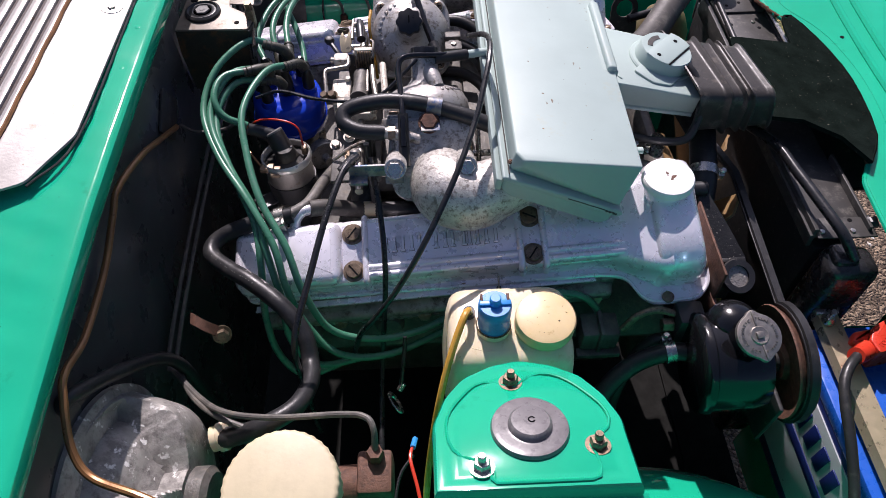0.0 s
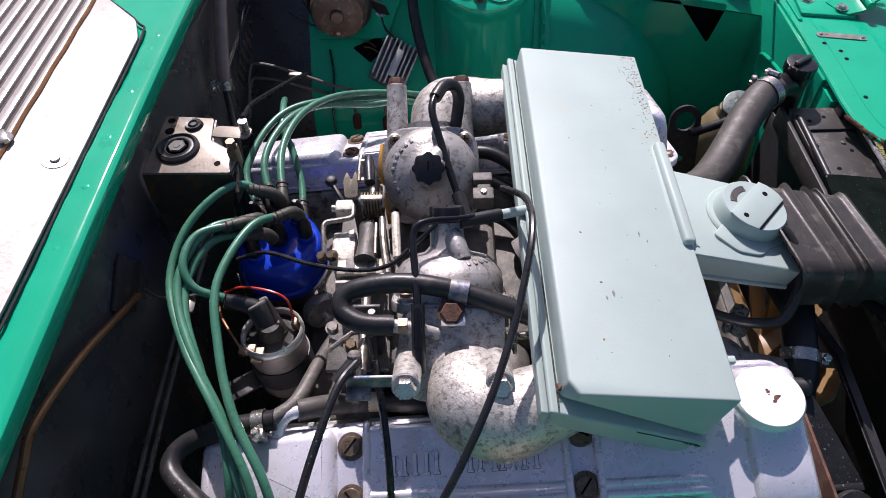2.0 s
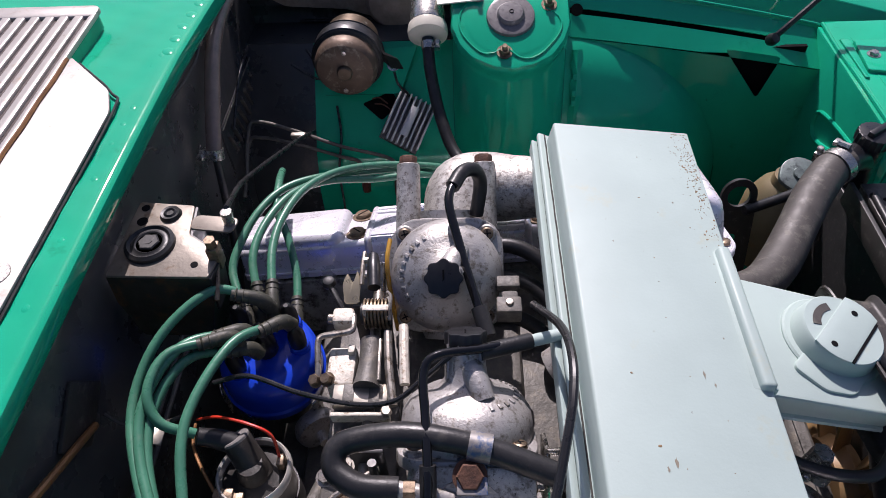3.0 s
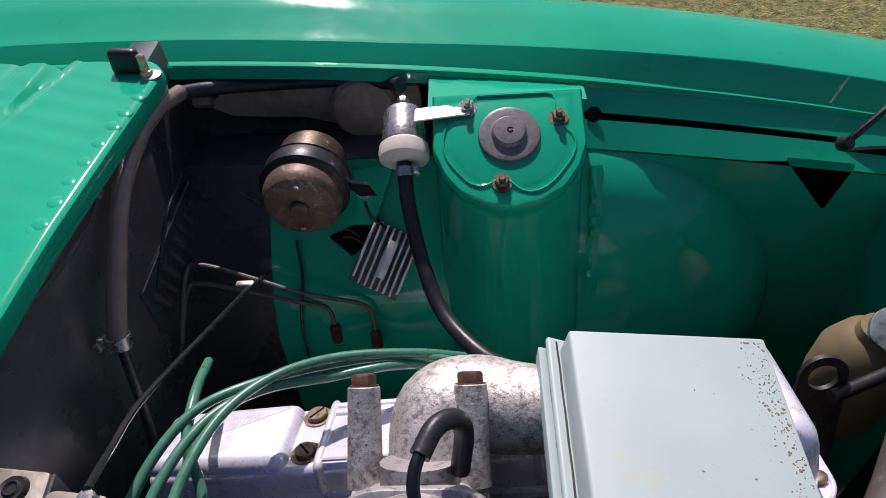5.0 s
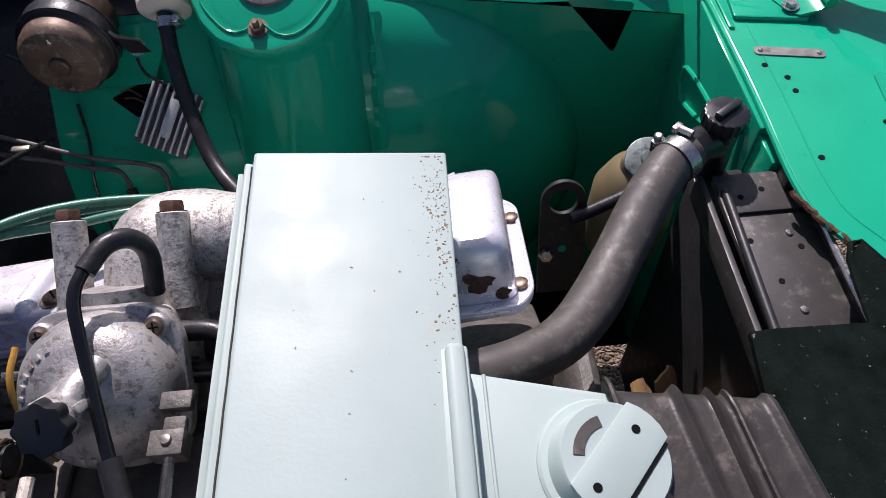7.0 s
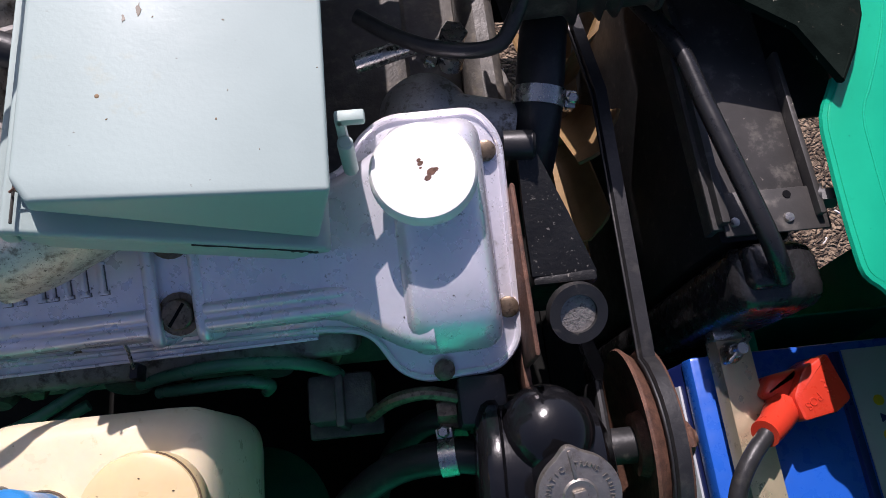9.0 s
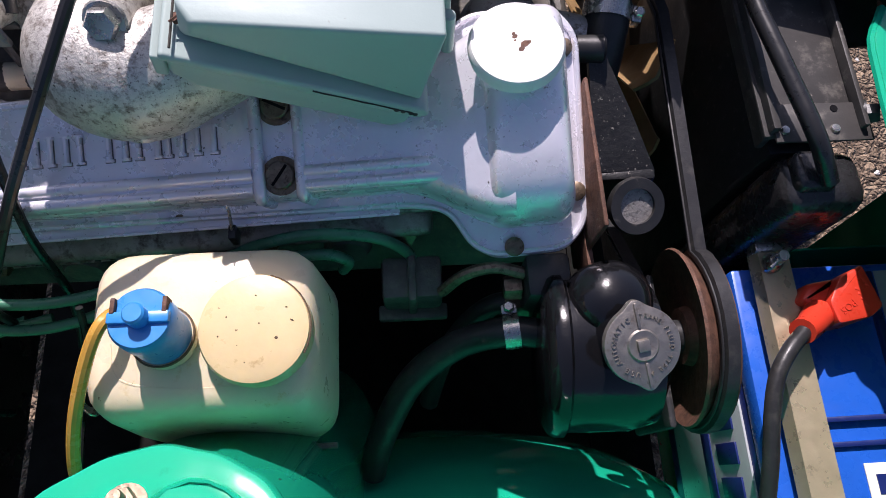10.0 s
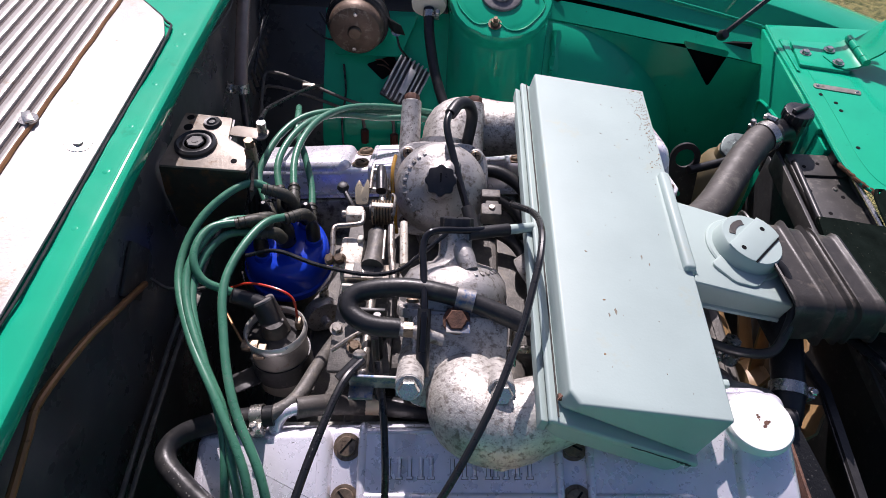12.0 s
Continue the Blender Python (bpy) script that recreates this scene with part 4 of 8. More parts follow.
def carburettor(s, cx, capy, capz):
    """A side-draught carburettor leaning inwards, with its suction dome, damper neck and toothed cap."""
    way = Vector((0, -s * 0.66, 0.75)).normalized()
    top = Vector((cx, capy, capz))
    m = axis(top, way, 0) 
    th = thing("carburettor", "dull alloy carburettor with suction dome and black toothed damper cap", "carburettor", (cx, capy + s * 0.05, 0.78), "carburettors")
    P = lambda name, bm, mat, parent=th, label="": part(name, moved(bm, m), mat, parent, label)
    P("dome", lathe([(0.050, -0.074), (0.0505, -0.064), (0.0485, -0.052), (0.0425, -0.043), (0.032, -0.037), (0.0215, -0.034), (0.0165, -0.028), (0.0150, -0.016), (0.0142, -0.004), (0.0145, -0.002), (0.0140, 0.0)], 48), CARB)
    for i in range(3):
        a = 2.1 * i + 0.4
        P("neck_rib", moved(rbox(0.012, 0.0165, -0.0030, 0.0030, -0.040, -0.004, 0.001), Matrix.Rotation(a, 4, "Z")), CARB)
    gear = [(0.0150 + 0.0011 * math.cos(8 * 2 * math.pi * i / 64)) for i in range(64)]
    P("damper_cap", prism([(gear[i] * math.cos(2 * math.pi * i / 64), gear[i] * math.sin(2 * math.pi * i / 64)) for i in range(64)], -0.001, 0.0085, 0.0012), BLACKPL, th, "black toothed damper cap")
    P("cap_slot", rbox(-0.0007, 0.0007, -0.0015, 0.0070, 0.0078, 0.0090, 0.0), INK_SHADE)
    fl = rounded([(-0.052, -0.052), (0.052, -0.052), (0.052, 0.052), (-0.052, 0.052)], 0.032, 6)
    P("dome_flange", prism(fl, -0.080, -0.071, 0.002), CARB)
    for a in (45, 135, 225, 315):
        x, y = 0.0525 * math.cos(radians(a)), 0.0525 * math.sin(radians(a))
        P("screw_boss", moved(lathe([(0.0085, -0.08), (0.0085, -0.0685), (0.007, -0.067)], 16), Matrix.Translation((x, y, 0))), CARB)
        sc2 = P("screw", moved(lathe([(0.0058, -0.067), (0.0058, -0.064), (0.0044, -0.063), (0, -0.063)], 14), Matrix.Translation((x, y, 0))), SCREW)
        P("cross_slot", moved(joined(rbox(-0.0034, 0.0034, -0.0006, 0.0006, -0.0634, -0.0628, 0.0), rbox(-0.0006, 0.0006, -0.0034, 0.0034, -0.0634, -0.06281, 0.0)), Matrix.Translation((x, y, 0)) @ Matrix.Rotation(a * 0.7, 4, "Z")), INK_SHADE, sc2)
    P("body", joined(prism(rect(-0.038, 0.038, -0.045, 0.045, 0.012), -0.135, -0.079, 0.004), moved(lathe([(0.026, -0.06), (0.026, 0.06)], 30), axis((0, 0, -0.106), (0, 1, 0)))), CARB)
    P("float_bowl", prism(rect(-0.030, 0.030, -0.034, 0.034, 0.010), -0.165, -0.133, 0.004), CARB)
    # lettering round the dome, unreadable
    for i in range(15):
        a = 0.5 + i * 0.19
        P("cast_letter", moved(rbox(-0.0016, 0.0016, -0.0022, 0.0022, -0.0008, 0.0008, 0.0004), Matrix.Rotation(a, 4, "Z") @ Matrix.Translation((0.0, 0.038, -0.0398)) @ Matrix.Rotation(-0.5, 4, "X")), CARB)
    part("vent_lug", tube([(cx + 0.002, capy + s * 0.012, capz - 0.008), (cx + 0.008, capy + s * 0.028, capz - 0.009), (cx + 0.013, capy + s * 0.042, capz - 0.014)], 0.0085, 16, 4, radii=[0.0100, 0.0092, 0.0082]), CARB, th)
    # linkage side
    P("spindle", tube([(-0.085, 0.0, -0.115), (0.045, 0.0, -0.115)], 0.004, 10, 0), ZINC)
    P("lever", joined(rbox(-0.062, -0.058, -0.022, 0.012, -0.130, -0.080, 0.0015), rbox(-0.078, -0.058, 0.006, 0.012, -0.085, -0.080, 0.0015)), ZINC)
    spr = [(-0.052 + 0.0016 * 0 + i * 0.0011, 0.0095 * math.cos(i * 0.9), -0.115 + 0.0095 * math.sin(i * 0.9)) for i in range(16)]
    P("return_spring", tube(spr, 0.0012, 6, 2), BRASSY)
    return th

carburettor(-1, -0.061, -0.028, 0.890)
carburettor(1, -0.078, 0.031, 0.893)

def elbow(s, cx):
    """A swept intake elbow with bolt towers and a foot flange."""
    y0 = s * 0.128
    way = Vector((0, s * 0.62, 0.78)).normalized()
    th = thing("intake_elbow", "speckled cast aluminium intake elbow with two bolt towers", "intake elbow", (cx, y0, 0.80), "intake elbows")
    line = [(cx + 0.010, s * 0.126, 0.798), (cx + 0.012, s * 0.160, 0.822), (cx + 0.018, s * 0.190, 0.834), (cx + 0.042, s * 0.199, 0.833), (cx + 0.070, s * 0.193, 0.838), (cx + 0.11, s * 0.182, 0.850)]
    part("elbow", tube(line, 0.036, 28, 8, radii=[0.031, 0.036, 0.0385, 0.037, 0.033, 0.029]), CAST, th)
    m = axis((cx, s * 0.128, 0.812), way)
    yx = 1 if s > 0 else -1
    part("foot_flange", moved(prism(rounded([(-0.040, -0.040), (0.040, -0.040), (0.050, 0.0), (0.044, 0.044), (-0.044, 0.044), (-0.050, 0.0)], 0.014), -0.004, 0.010, 0.003), m), CAST, th)
    for k in (-1, 1):
        base = Vector((cx + k * 0.037, s * 0.138, 0.832))
        tip = Vector((cx + k * 0.037, s * 0.192, 0.872))
        d = tip - base
        tw = part("bolt_tower", moved(lathe([(0.0125, 0), (0.0118, d.length * 0.6), (0.0114, d.length), (0.010, d.length + 0.001)], 22), axis(base, d)), CAST, th)
        part("bolt", moved(joined(lathe([(0.0105, 0), (0.0105, 0.0015)], 18), moved(hexhead(0.0088, 0.008), Matrix.Translation((0, 0, 0.001)))), axis(tip, d)), RUST if s > 0 else ZINC, tw)
    part("centre_bolt", moved(joined(lathe([(0.012, 0), (0.012, 0.003)], 20), moved(hexhead(0.0095, 0.007), Matrix.Translation((0, 0, 0.002)))), axis((cx, s * 0.124, 0.871) if s < 0 else (cx + 0.004, s * 0.112, 0.846), (0, s * 0.45, 0.9))), RUST, th, "rusty hexagon bolt")
    ad = rounded([(-0.036, -0.022), (-0.020, -0.034), (-0.013, -0.050), (0.013, -0.050), (0.022, -0.034), (0.044, -0.026), (0.046, 0.030), (-0.040, 0.030)], 0.012)
    part("adaptor_plate", moved(prism(ad, -0.010, 0.006, 0.002), axis((cx, s * 0.140, 0.850) if s < 0 else (cx, s * 0.128, 0.836), (0, s * 0.55, 0.84))), CAST, th)
    if s < 0:
        part("casting_boss", moved(lathe([(0.0085, -0.012), (0.0078, 0.0), (0.0070, 0.006), (0.0055, 0.008), (0, 0.0085)], 18), axis((-0.019, -0.226, 0.822), (0, -0.75, -0.55))), CAST, th)
    return th

elbow(-1, -0.059)
elbow(1, -0.079)

# ---- air cleaner ----
air = thing("air_cleaner", "pale blue-grey enamelled air cleaner box with rust specks", "air cleaner", (0.09, 0, 0.81))

def long_box(sec, y0, y1, bev, grow0=0.0):
    bm = bmesh.new()
    a = [bm.verts.new((x, y0, z)) for x, z in sec]
    b = [bm.verts.new((x, y1, z)) for x, z in sec]
    k = len(sec)
    bm.faces.new(a)
    bm.faces.new(b[::-1])
    for i in range(k):
        bm.faces.new((a[i], b[i], b[(i + 1) % k], a[(i + 1) % k]))
    bmesh.ops.recalc_face_normals(bm, faces=bm.faces)
    if bev:
        bmesh.ops.bevel(bm, geom=list(bm.edges), offset=bev, segments=3, profile=0.5, affect="EDGES")
    return bm

def lid_shell():
    """The lid: a wedge with a crease across its near end, folded in below it."""
    sec = [(0.0250, 0.9066), (0.1520, 0.8905), (0.1320, 0.8260), (0.0200, 0.8830)]
    low = Vector((0.1120, -0.0570)).normalized()
    up = Vector((0.457, 0.889))
    bl, br = Vector(sec[3]) + up * 0.0170 + low * 0.0015, Vector(sec[2]) + up * 0.0075
    bm = bmesh.new()
    near = [bm.verts.new((0.0330, -0.2205, 0.9056)), bm.verts.new((0.1520, -0.2205, 0.8905)), bm.verts.new((br.x + 0.004, -0.2205, br.y)), bm.verts.new((bl.x, -0.2205, bl.y))]
    clip = bm.verts.new((sec[0][0], -0.2090, sec[0][1]))
    foot = [bm.verts.new((sec[2][0], -0.2090, sec[2][1])), bm.verts.new((sec[3][0], -0.2090, sec[3][1]))]
    far = [bm.verts.new((x + (0.004 if i == 1 else 0.0), 0.2100, z + (0.0005 if i == 1 else 0.001))) for i, (x, z) in enumerate(sec)]
    bm.faces.new(near)
    bm.faces.new((near[2], foot[0], foot[1], near[3]))
    bm.faces.new(far[::-1])
    bm.faces.new((near[0], clip, far[0], far[1], near[1]))
    bm.faces.new((near[1], far[1], far[2], foot[0], near[2]))
    bm.faces.new((near[3], foot[1], clip, near[0]))
    bm.faces.new((foot[1], far[3], far[0], clip))
    bm.faces.new((foot[0], far[2], far[3], foot[1]))
    bmesh.ops.recalc_face_normals(bm, faces=bm.faces)
    bmesh.ops.bevel(bm, geom=list(bm.edges), offset=0.0024, segments=3, profile=0.5, affect="EDGES")
    return bm

part("lid", lid_shell(), AIRBOX, air, "pale blue-grey lid")
part("rim", joined(long_box([(0.0125, 0.8885), (0.1420, 0.8285), (0.1440, 0.8225), (0.1360, 0.8200), (0.0105, 0.8835)], -0.2250, 0.2195, 0.0022), long_box([(0.0060, 0.8830), (0.0125, 0.8800), (0.0105, 0.8660), (0.0045, 0.8680)], -0.222, 0.215, 0.0015)), AIRBOX, air)
part("tray", long_box([(0.0130, 0.8836), (0.1350, 0.8240), (0.1310, 0.8100), (0.1200, 0.8060), (0.0200, 0.8560), (0.0110, 0.8680)], -0.2225, 0.2165, 0.004), AIRBOX, air)
for x0, z0 in ((0.0182, 0.8895), (0.0118, 0.8832)):
    part("dirt_seam", tube([(x0 + 0.0002 * math.sin(k * 3.1), -0.222 + 0.435 * k / 24, z0) for k in range(25)], 0.0007, 5, 1), GRIMED, air, "dark dirt line in the rim")
for k0, k1 in ((0.55, 0.97),):
    part("dirt_seam", tube([(0.0125 + 0.1250 * k, -0.2252 + 0.0002 * math.sin(k * 40), 0.8868 - 0.0612 * k) for k in span(k0, k1, 9)], 0.0005, 5, 1), GRIMED, air)
for k in (0.90, 0.93, 0.965, 0.985):
    part("paint_chip", moved(lathe([(0.0016, 0), (0.0010, 0.0004), (0, 0.0005)], 7), axis((0.0125 + 0.125 * k, -0.2251, 0.8855 - 0.0612 * k), (0, -1, 0.1))), GRIMED, air)
part("dent", moved(joined(rbox(-0.003, 0.003, -0.003, 0.003, 0, 0.003, 0.001), tube([(-0.004, -0.004, 0.004), (0.006, 0.004, 0.005), (0.016, 0.011, 0.004)], 0.0006, 5, 3)), Matrix.Translation((0.022, -0.205, 0.888))), RUST, air, "rusty torn corner of the rim")
part("saddle", joined(moved(rbox(-0.0055, 0.0055, -0.0725, 0.058, -0.012, 0.0045, 0.0035, 3), Matrix.Translation((0.1490, 0, 0.8935)) @ Matrix.Rotation(0.22, 4, "Y")), rbox(0.1300, 0.1565, -0.0725, 0.058, 0.828, 0.8925, 0.002)), AIRBOX, air)
# snorkel duct
sn = bmesh.new()
r0 = [(0.156, -0.052, 0.828), (0.154, 0.055, 0.828), (0.154, 0.053, 0.868), (0.156, -0.062, 0.868)]
r1 = [(0.266, -0.061, 0.812), (0.262, 0.035, 0.812), (0.262, 0.033, 0.850), (0.264, -0.071, 0.847)]
va, vb = [sn.verts.new(p) for p in r0], [sn.verts.new(p) for p in r1]
sn.faces.new(va)
sn.faces.new(vb[::-1])
for i in range(4):
    sn.faces.new((va[i], vb[i], vb[(i + 1) % 4], va[(i + 1) % 4]))
bmesh.ops.recalc_face_normals(sn, faces=sn.faces)
bmesh.ops.bevel(sn, geom=list(sn.edges), offset=0.004, segments=3, profile=0.5, affect="EDGES")
snk = part("snorkel", sn, AIRBOX, air, "pale blue-grey intake snorkel")
part("pressed_line", tube([(0.165, 0.05, 0.8665), (0.165, -0.04, 0.8665), (0.169, -0.052, 0.866)], 0.0012, 6, 3), AIRBOX, snk)
part("side_flange", tube([(0.162, -0.0545, 0.829), (0.228, -0.0595, 0.819), (0.262, -0.0625, 0.815)], 0.0030, 6, 0), AIRBOX, snk)
mv = Matrix.Translation((0.228, -0.007, 0.8535)) @ Matrix.Rotation(0.03, 4, "X") @ Matrix.Rotation(0.19, 4, "Y")
mb = mv @ Matrix.Rotation(radians(47), 4, "Z")
vv = part("valve_capsule", moved(joined(lathe([(0.040, -0.004), (0.040, 0.002), (0.0385, 0.0035), (0.0345, 0.004), (0.0335, 0.008), (0.0325, 0.0165), (0.031, 0.0185), (0.0, 0.019)], 48), moved(prism(rounded([(-0.050, -0.016), (-0.036, -0.034), (0.0, -0.034), (0.0, 0.012), (-0.050, 0.012)], 0.006), -0.003, 0.0045, 0.001), Matrix.Rotation(radians(47), 4, "Z"))), mv), AIRBOX, snk, "round thermostatic valve capsule")
bar = [(math.sqrt(0.0318 ** 2 - b * b) + 0.002, b) for b in span(-0.0165, 0.012, 5)] + [(-math.sqrt(0.0318 ** 2 - b * b), b) for b in span(0.012, -0.0165, 7)]
part("capsule_bar", moved(prism(bar, 0.0182, 0.0202, 0.0006), mb), AIRBOX, vv)
for a, b in ((0.0205, 0.003), (-0.0215, 0.003)):
    part("hole", moved(lathe([(0.0026, 0.0), (0.0026, 0.0004)], 14), mb @ Matrix.Translation((a, b - 0.003, 0.0202))), INK_SHADE, vv)
# slits laid on as flat dark plates, their shade in the colour
part("dark_slit", moved(prism([(0.0245 * math.cos(a), 0.0245 * math.sin(a)) for a in span(0.3, 1.5, 8)] + [(0.018 * math.cos(a), 0.018 * math.sin(a)) for a in span(1.5, 0.3, 8)], 0.0188, 0.0193), mv @ Matrix.Rotation(radians(88), 4, "Z")), GREYRUB, vv)
part("slit", moved(rbox(-0.026, 0.026, -0.0187, -0.0167, 0.0186, 0.0194, 0.0), mb), INK_SHADE, vv)
part("box_clip", joined(rbox(0.153, 0.168, -0.1745, -0.1680, 0.862, 0.868, 0.0015), rbox(0.153, 0.158, -0.1745, -0.1680, 0.830, 0.868, 0.0015), moved(lathe([(0.0042, 0), (0.0042, 0.030), (0.003, 0.031)], 14), Matrix.Translation((0.1565, -0.178, 0.822)))), AIRBOX, air, "small bent clip on the box side")
def lid_z(x, y):
    """Height of the lid's upper face."""
    return 0.9055 - (x - 0.0335) * 0.1266 + (y + 0.2205) / 0.4305 * 0.001

# rust specks on the lid
for i in range(260):
    y = random.choice((random.gauss(0.17, 0.02), random.gauss(0.14, 0.03), random.gauss(0.10, 0.05)))
    x = 0.1525 - abs(random.gauss(0, 0.009))
    if i % 12 == 0:
        x, y = random.uniform(0.05, 0.15), random.uniform(-0.2, 0.2)
    y = max(-0.21, min(0.205, y))
    r = random.choice((0.0003, 0.0004, 0.0005, 0.0008))
    z = lid_z(x, y)
    part("rust_speck", moved(lathe([(r, 0.0), (r * 0.7, 0.00025), (0, 0.0003)], random.choice((4, 5, 7))), Matrix.Translation((x, y, z)) @ Matrix.Rotation(0.12, 4, "Y") @ Matrix.Rotation(i, 4, "Z") @ Matrix.Diagonal((random.uniform(0.6, 1.5), random.uniform(0.6, 1.9), 1, 1))), surf("rust_fleck", (0.24, 0.16, 0.085), 0.8) if i == 0 else bpy.data.materials["rust_fleck"], air)

for x, y, a, b in ((0.072, -0.128, 0.0010, 0.0030), (0.066, -0.133, 0.0007, 0.0018), (0.106, -0.062, 0.0006, 0.0030), (0.112, -0.070, 0.0005, 0.0018), (0.090, 0.02, 0.0005, 0.0006), (0.128, -0.03, 0.0005, 0.0007), (0.06, 0.06, 0.0005, 0.0008), (0.12, 0.11, 0.0006, 0.0007)):
    o = [(a * (1 + 0.5 * math.sin(k * 2.7 + x * 900)) * math.cos(k * 0.6), b * (1 + 0.4 * math.sin(k * 1.9 + y * 700)) * math.sin(k * 0.6)) for k in range(10)]
    part("scuff", moved(prism(o, 0.0, 0.00025), Matrix.Translation((x, y, lid_z(x, y))) @ Matrix.Rotation(0.125, 4, "Y")), SCUFF, air, "brown scuff in the enamel")

# corrugated intake boot and foam card to the nose
def boot_ring(t, g):
    """One ring of the soft boot, slanted a little across."""
    y0, y1 = -0.078 - g + 0.006 * t, 0.039 + g * 0.8 - 0.011 * t
    z0, z1 = 0.800 - g, 0.857 + g - 0.010 * t
    return [(0.249 + 0.098 * t - 0.10 * (b - 0.83) - 0.14 * (a + 0.02), a, b) for a, b in rect(y0, y1, z0, z1, 0.016, 4)]

def boot():
    bm = bmesh.new()
    rings = []
    for i in range(61):
        t = i / 60
        g = 0.0025 + sum(h * math.exp(-((t - c) / w) ** 2) for c, w, h in ((0.0, 0.035, 0.0050), (0.40, 0.030, 0.0052), (0.60, 0.022, 0.0046), (0.71, 0.022, 0.0044), (0.97, 0.035, 0.0034)))
        rings.append([bm.verts.new((x + 0.0012 * math.sin(y * 60 + z * 90 + t * 9), y, z)) for x, y, z in boot_ring(t, g)])
    for a, b in zip(rings, rings[1:]):
        for i in range(len(a)):
            bm.faces.new((a[i], a[(i + 1) % len(a)], b[(i + 1) % len(a)], b[i]))
    return bm

ib = thing("intake_boot", "dusty grey rubber intake boot with soft folds", "duct", (0.30, -0.02, 0.795))
part("sleeve", boot(), BOOTRUB, ib)
part("torn_lip", tube([Vector(p) + Vector((0.001, 0, 0)) for p in boot_ring(0.0, 0.0085)[2:-2]], 0.0016, 6, 1), BOOTRUB, ib)
part("front_band", joined(*[tube([Vector(p) for p in boot_ring(0.97, 0.004)] + [Vector(boot_ring(0.97, 0.004)[0])], 0.0018, 6, 1)]), RUBBER, ib)
card = [(0.345, 0.030), (0.352, 0.085), (0.372, 0.088), (0.450, 0.094), (0.458, 0.150), (0.476, 0.168), (0.498, 0.12), (0.512, 0.06), (0.512, 0.0), (0.498, -0.08), (0.466, -0.132), (0.444, -0.094), (0.400, -0.072), (0.345, -0.075)]
cb = prism(card, -0.003, 0.003)
for v in cb.verts:
    t = (v.co.x - 0.345) / 0.17
    v.co.z += 0.818 - 0.036 * max(0, t)
fc = thing("foam_duct_card", "black speckled foam card over the radiator duct", "card", (0.43, 0, 0.78))
part("card", cb, FOAM, fc)
part("folded_edge", tube([(x, y, 0.8185 - 0.036 * max(0, (x - 0.345) / 0.17)) for x, y in card[3:11]], 0.0026, 6, 2), FOAM, fc)

FELT = surf("brown_ragged_felt", (0.10, 0.055, 0.035), 0.85, var=0.4, vscale=160, bump=0.5, bscale=500, spec=0.1)
rim = smooth_line([(0.450, 0.232, 0.7785), (0.464, 0.196, 0.7785), (0.4862, 0.157, 0.7785), (0.4985, 0.117, 0.7785), (0.5055, 0.06, 0.7785), (0.5055, 0.0, 0.7785), (0.4955, -0.07, 0.7785), (0.4725, -0.122, 0.7785)], 10)
part("felt_edge", tube(None, 0.0030, 7, line=[p + Vector((random.uniform(-0.0016, 0.0012), random.uniform(-0.001, 0.001), random.uniform(-0.001, 0.001))) for p in rim]), FELT, fc, "ragged brown felt edge")

# ---- ignition ----
dist = thing("distributor", "glossy royal blue distributor cap on a dark body", "distributor", (-0.244, 0.028, 0.70))
md = axis((-0.244, 0.028, 0.765), (0.05, -0.10, 1))
part("body", moved(lathe([(0.022, -0.085), (0.026, -0.05), (0.036, -0.04), (0.038, -0.022), (0.036, -0.02)], 36), md), DIRTY, dist)
dc = part("cap", moved(lathe([(0.047, -0.012), (0.049, -0.009), (0.049, 0.000), (0.0470, 0.002), (0.0460, 0.020), (0.0440, 0.030), (0.040, 0.034), (0.030, 0.036), (0.0, 0.037)], 56), md), DISTBLUE, dist, "glossy royal blue plastic cap")
for i in range(6):
    a = radians(-25) + math.pi * 1.28 * i / 5
    mt = md @ Matrix.Translation((0.031 * math.cos(a), 0.031 * math.sin(a) + 0.004, 0.022))
    tw = part("socket", moved(lathe([(0.0105, 0), (0.0092, 0.020), (0.0075, 0.021)], 16), mt), DISTBLUE, dc)
    part("boot", moved(lathe([(0.0078, 0.016), (0.0078, 0.036), (0.0062, 0.039), (0.0050, 0.046), (0.0020, 0.049)], 14), mt), BLACKPL, dc, "black rubber lead boot")
part("centre_socket", moved(lathe([(0.011, 0.038), (0.010, 0.058), (0.0085, 0.06), (0.0060, 0.076), (0.002, 0.078)], 16), md), BLACKPL, dc)
for i in range(3):
    a = 2.1 * i + 1
    part("spring_clip", moved(rbox(0.0515, 0.0535, -0.006, 0.006, -0.048, -0.004, 0.0008), md @ Matrix.Rotation(a, 4, "Z")), ZINC, dist)
part("vacuum_capsule", moved(lathe([(0.0, -0.008), (0.02, -0.007), (0.022, 0.0), (0.02, 0.007), (0.006, 0.009), (0.005, 0.02)], 26), axis((-0.205, -0.012, 0.722), (0.5, -0.8, 0.1))), CARB, dist)

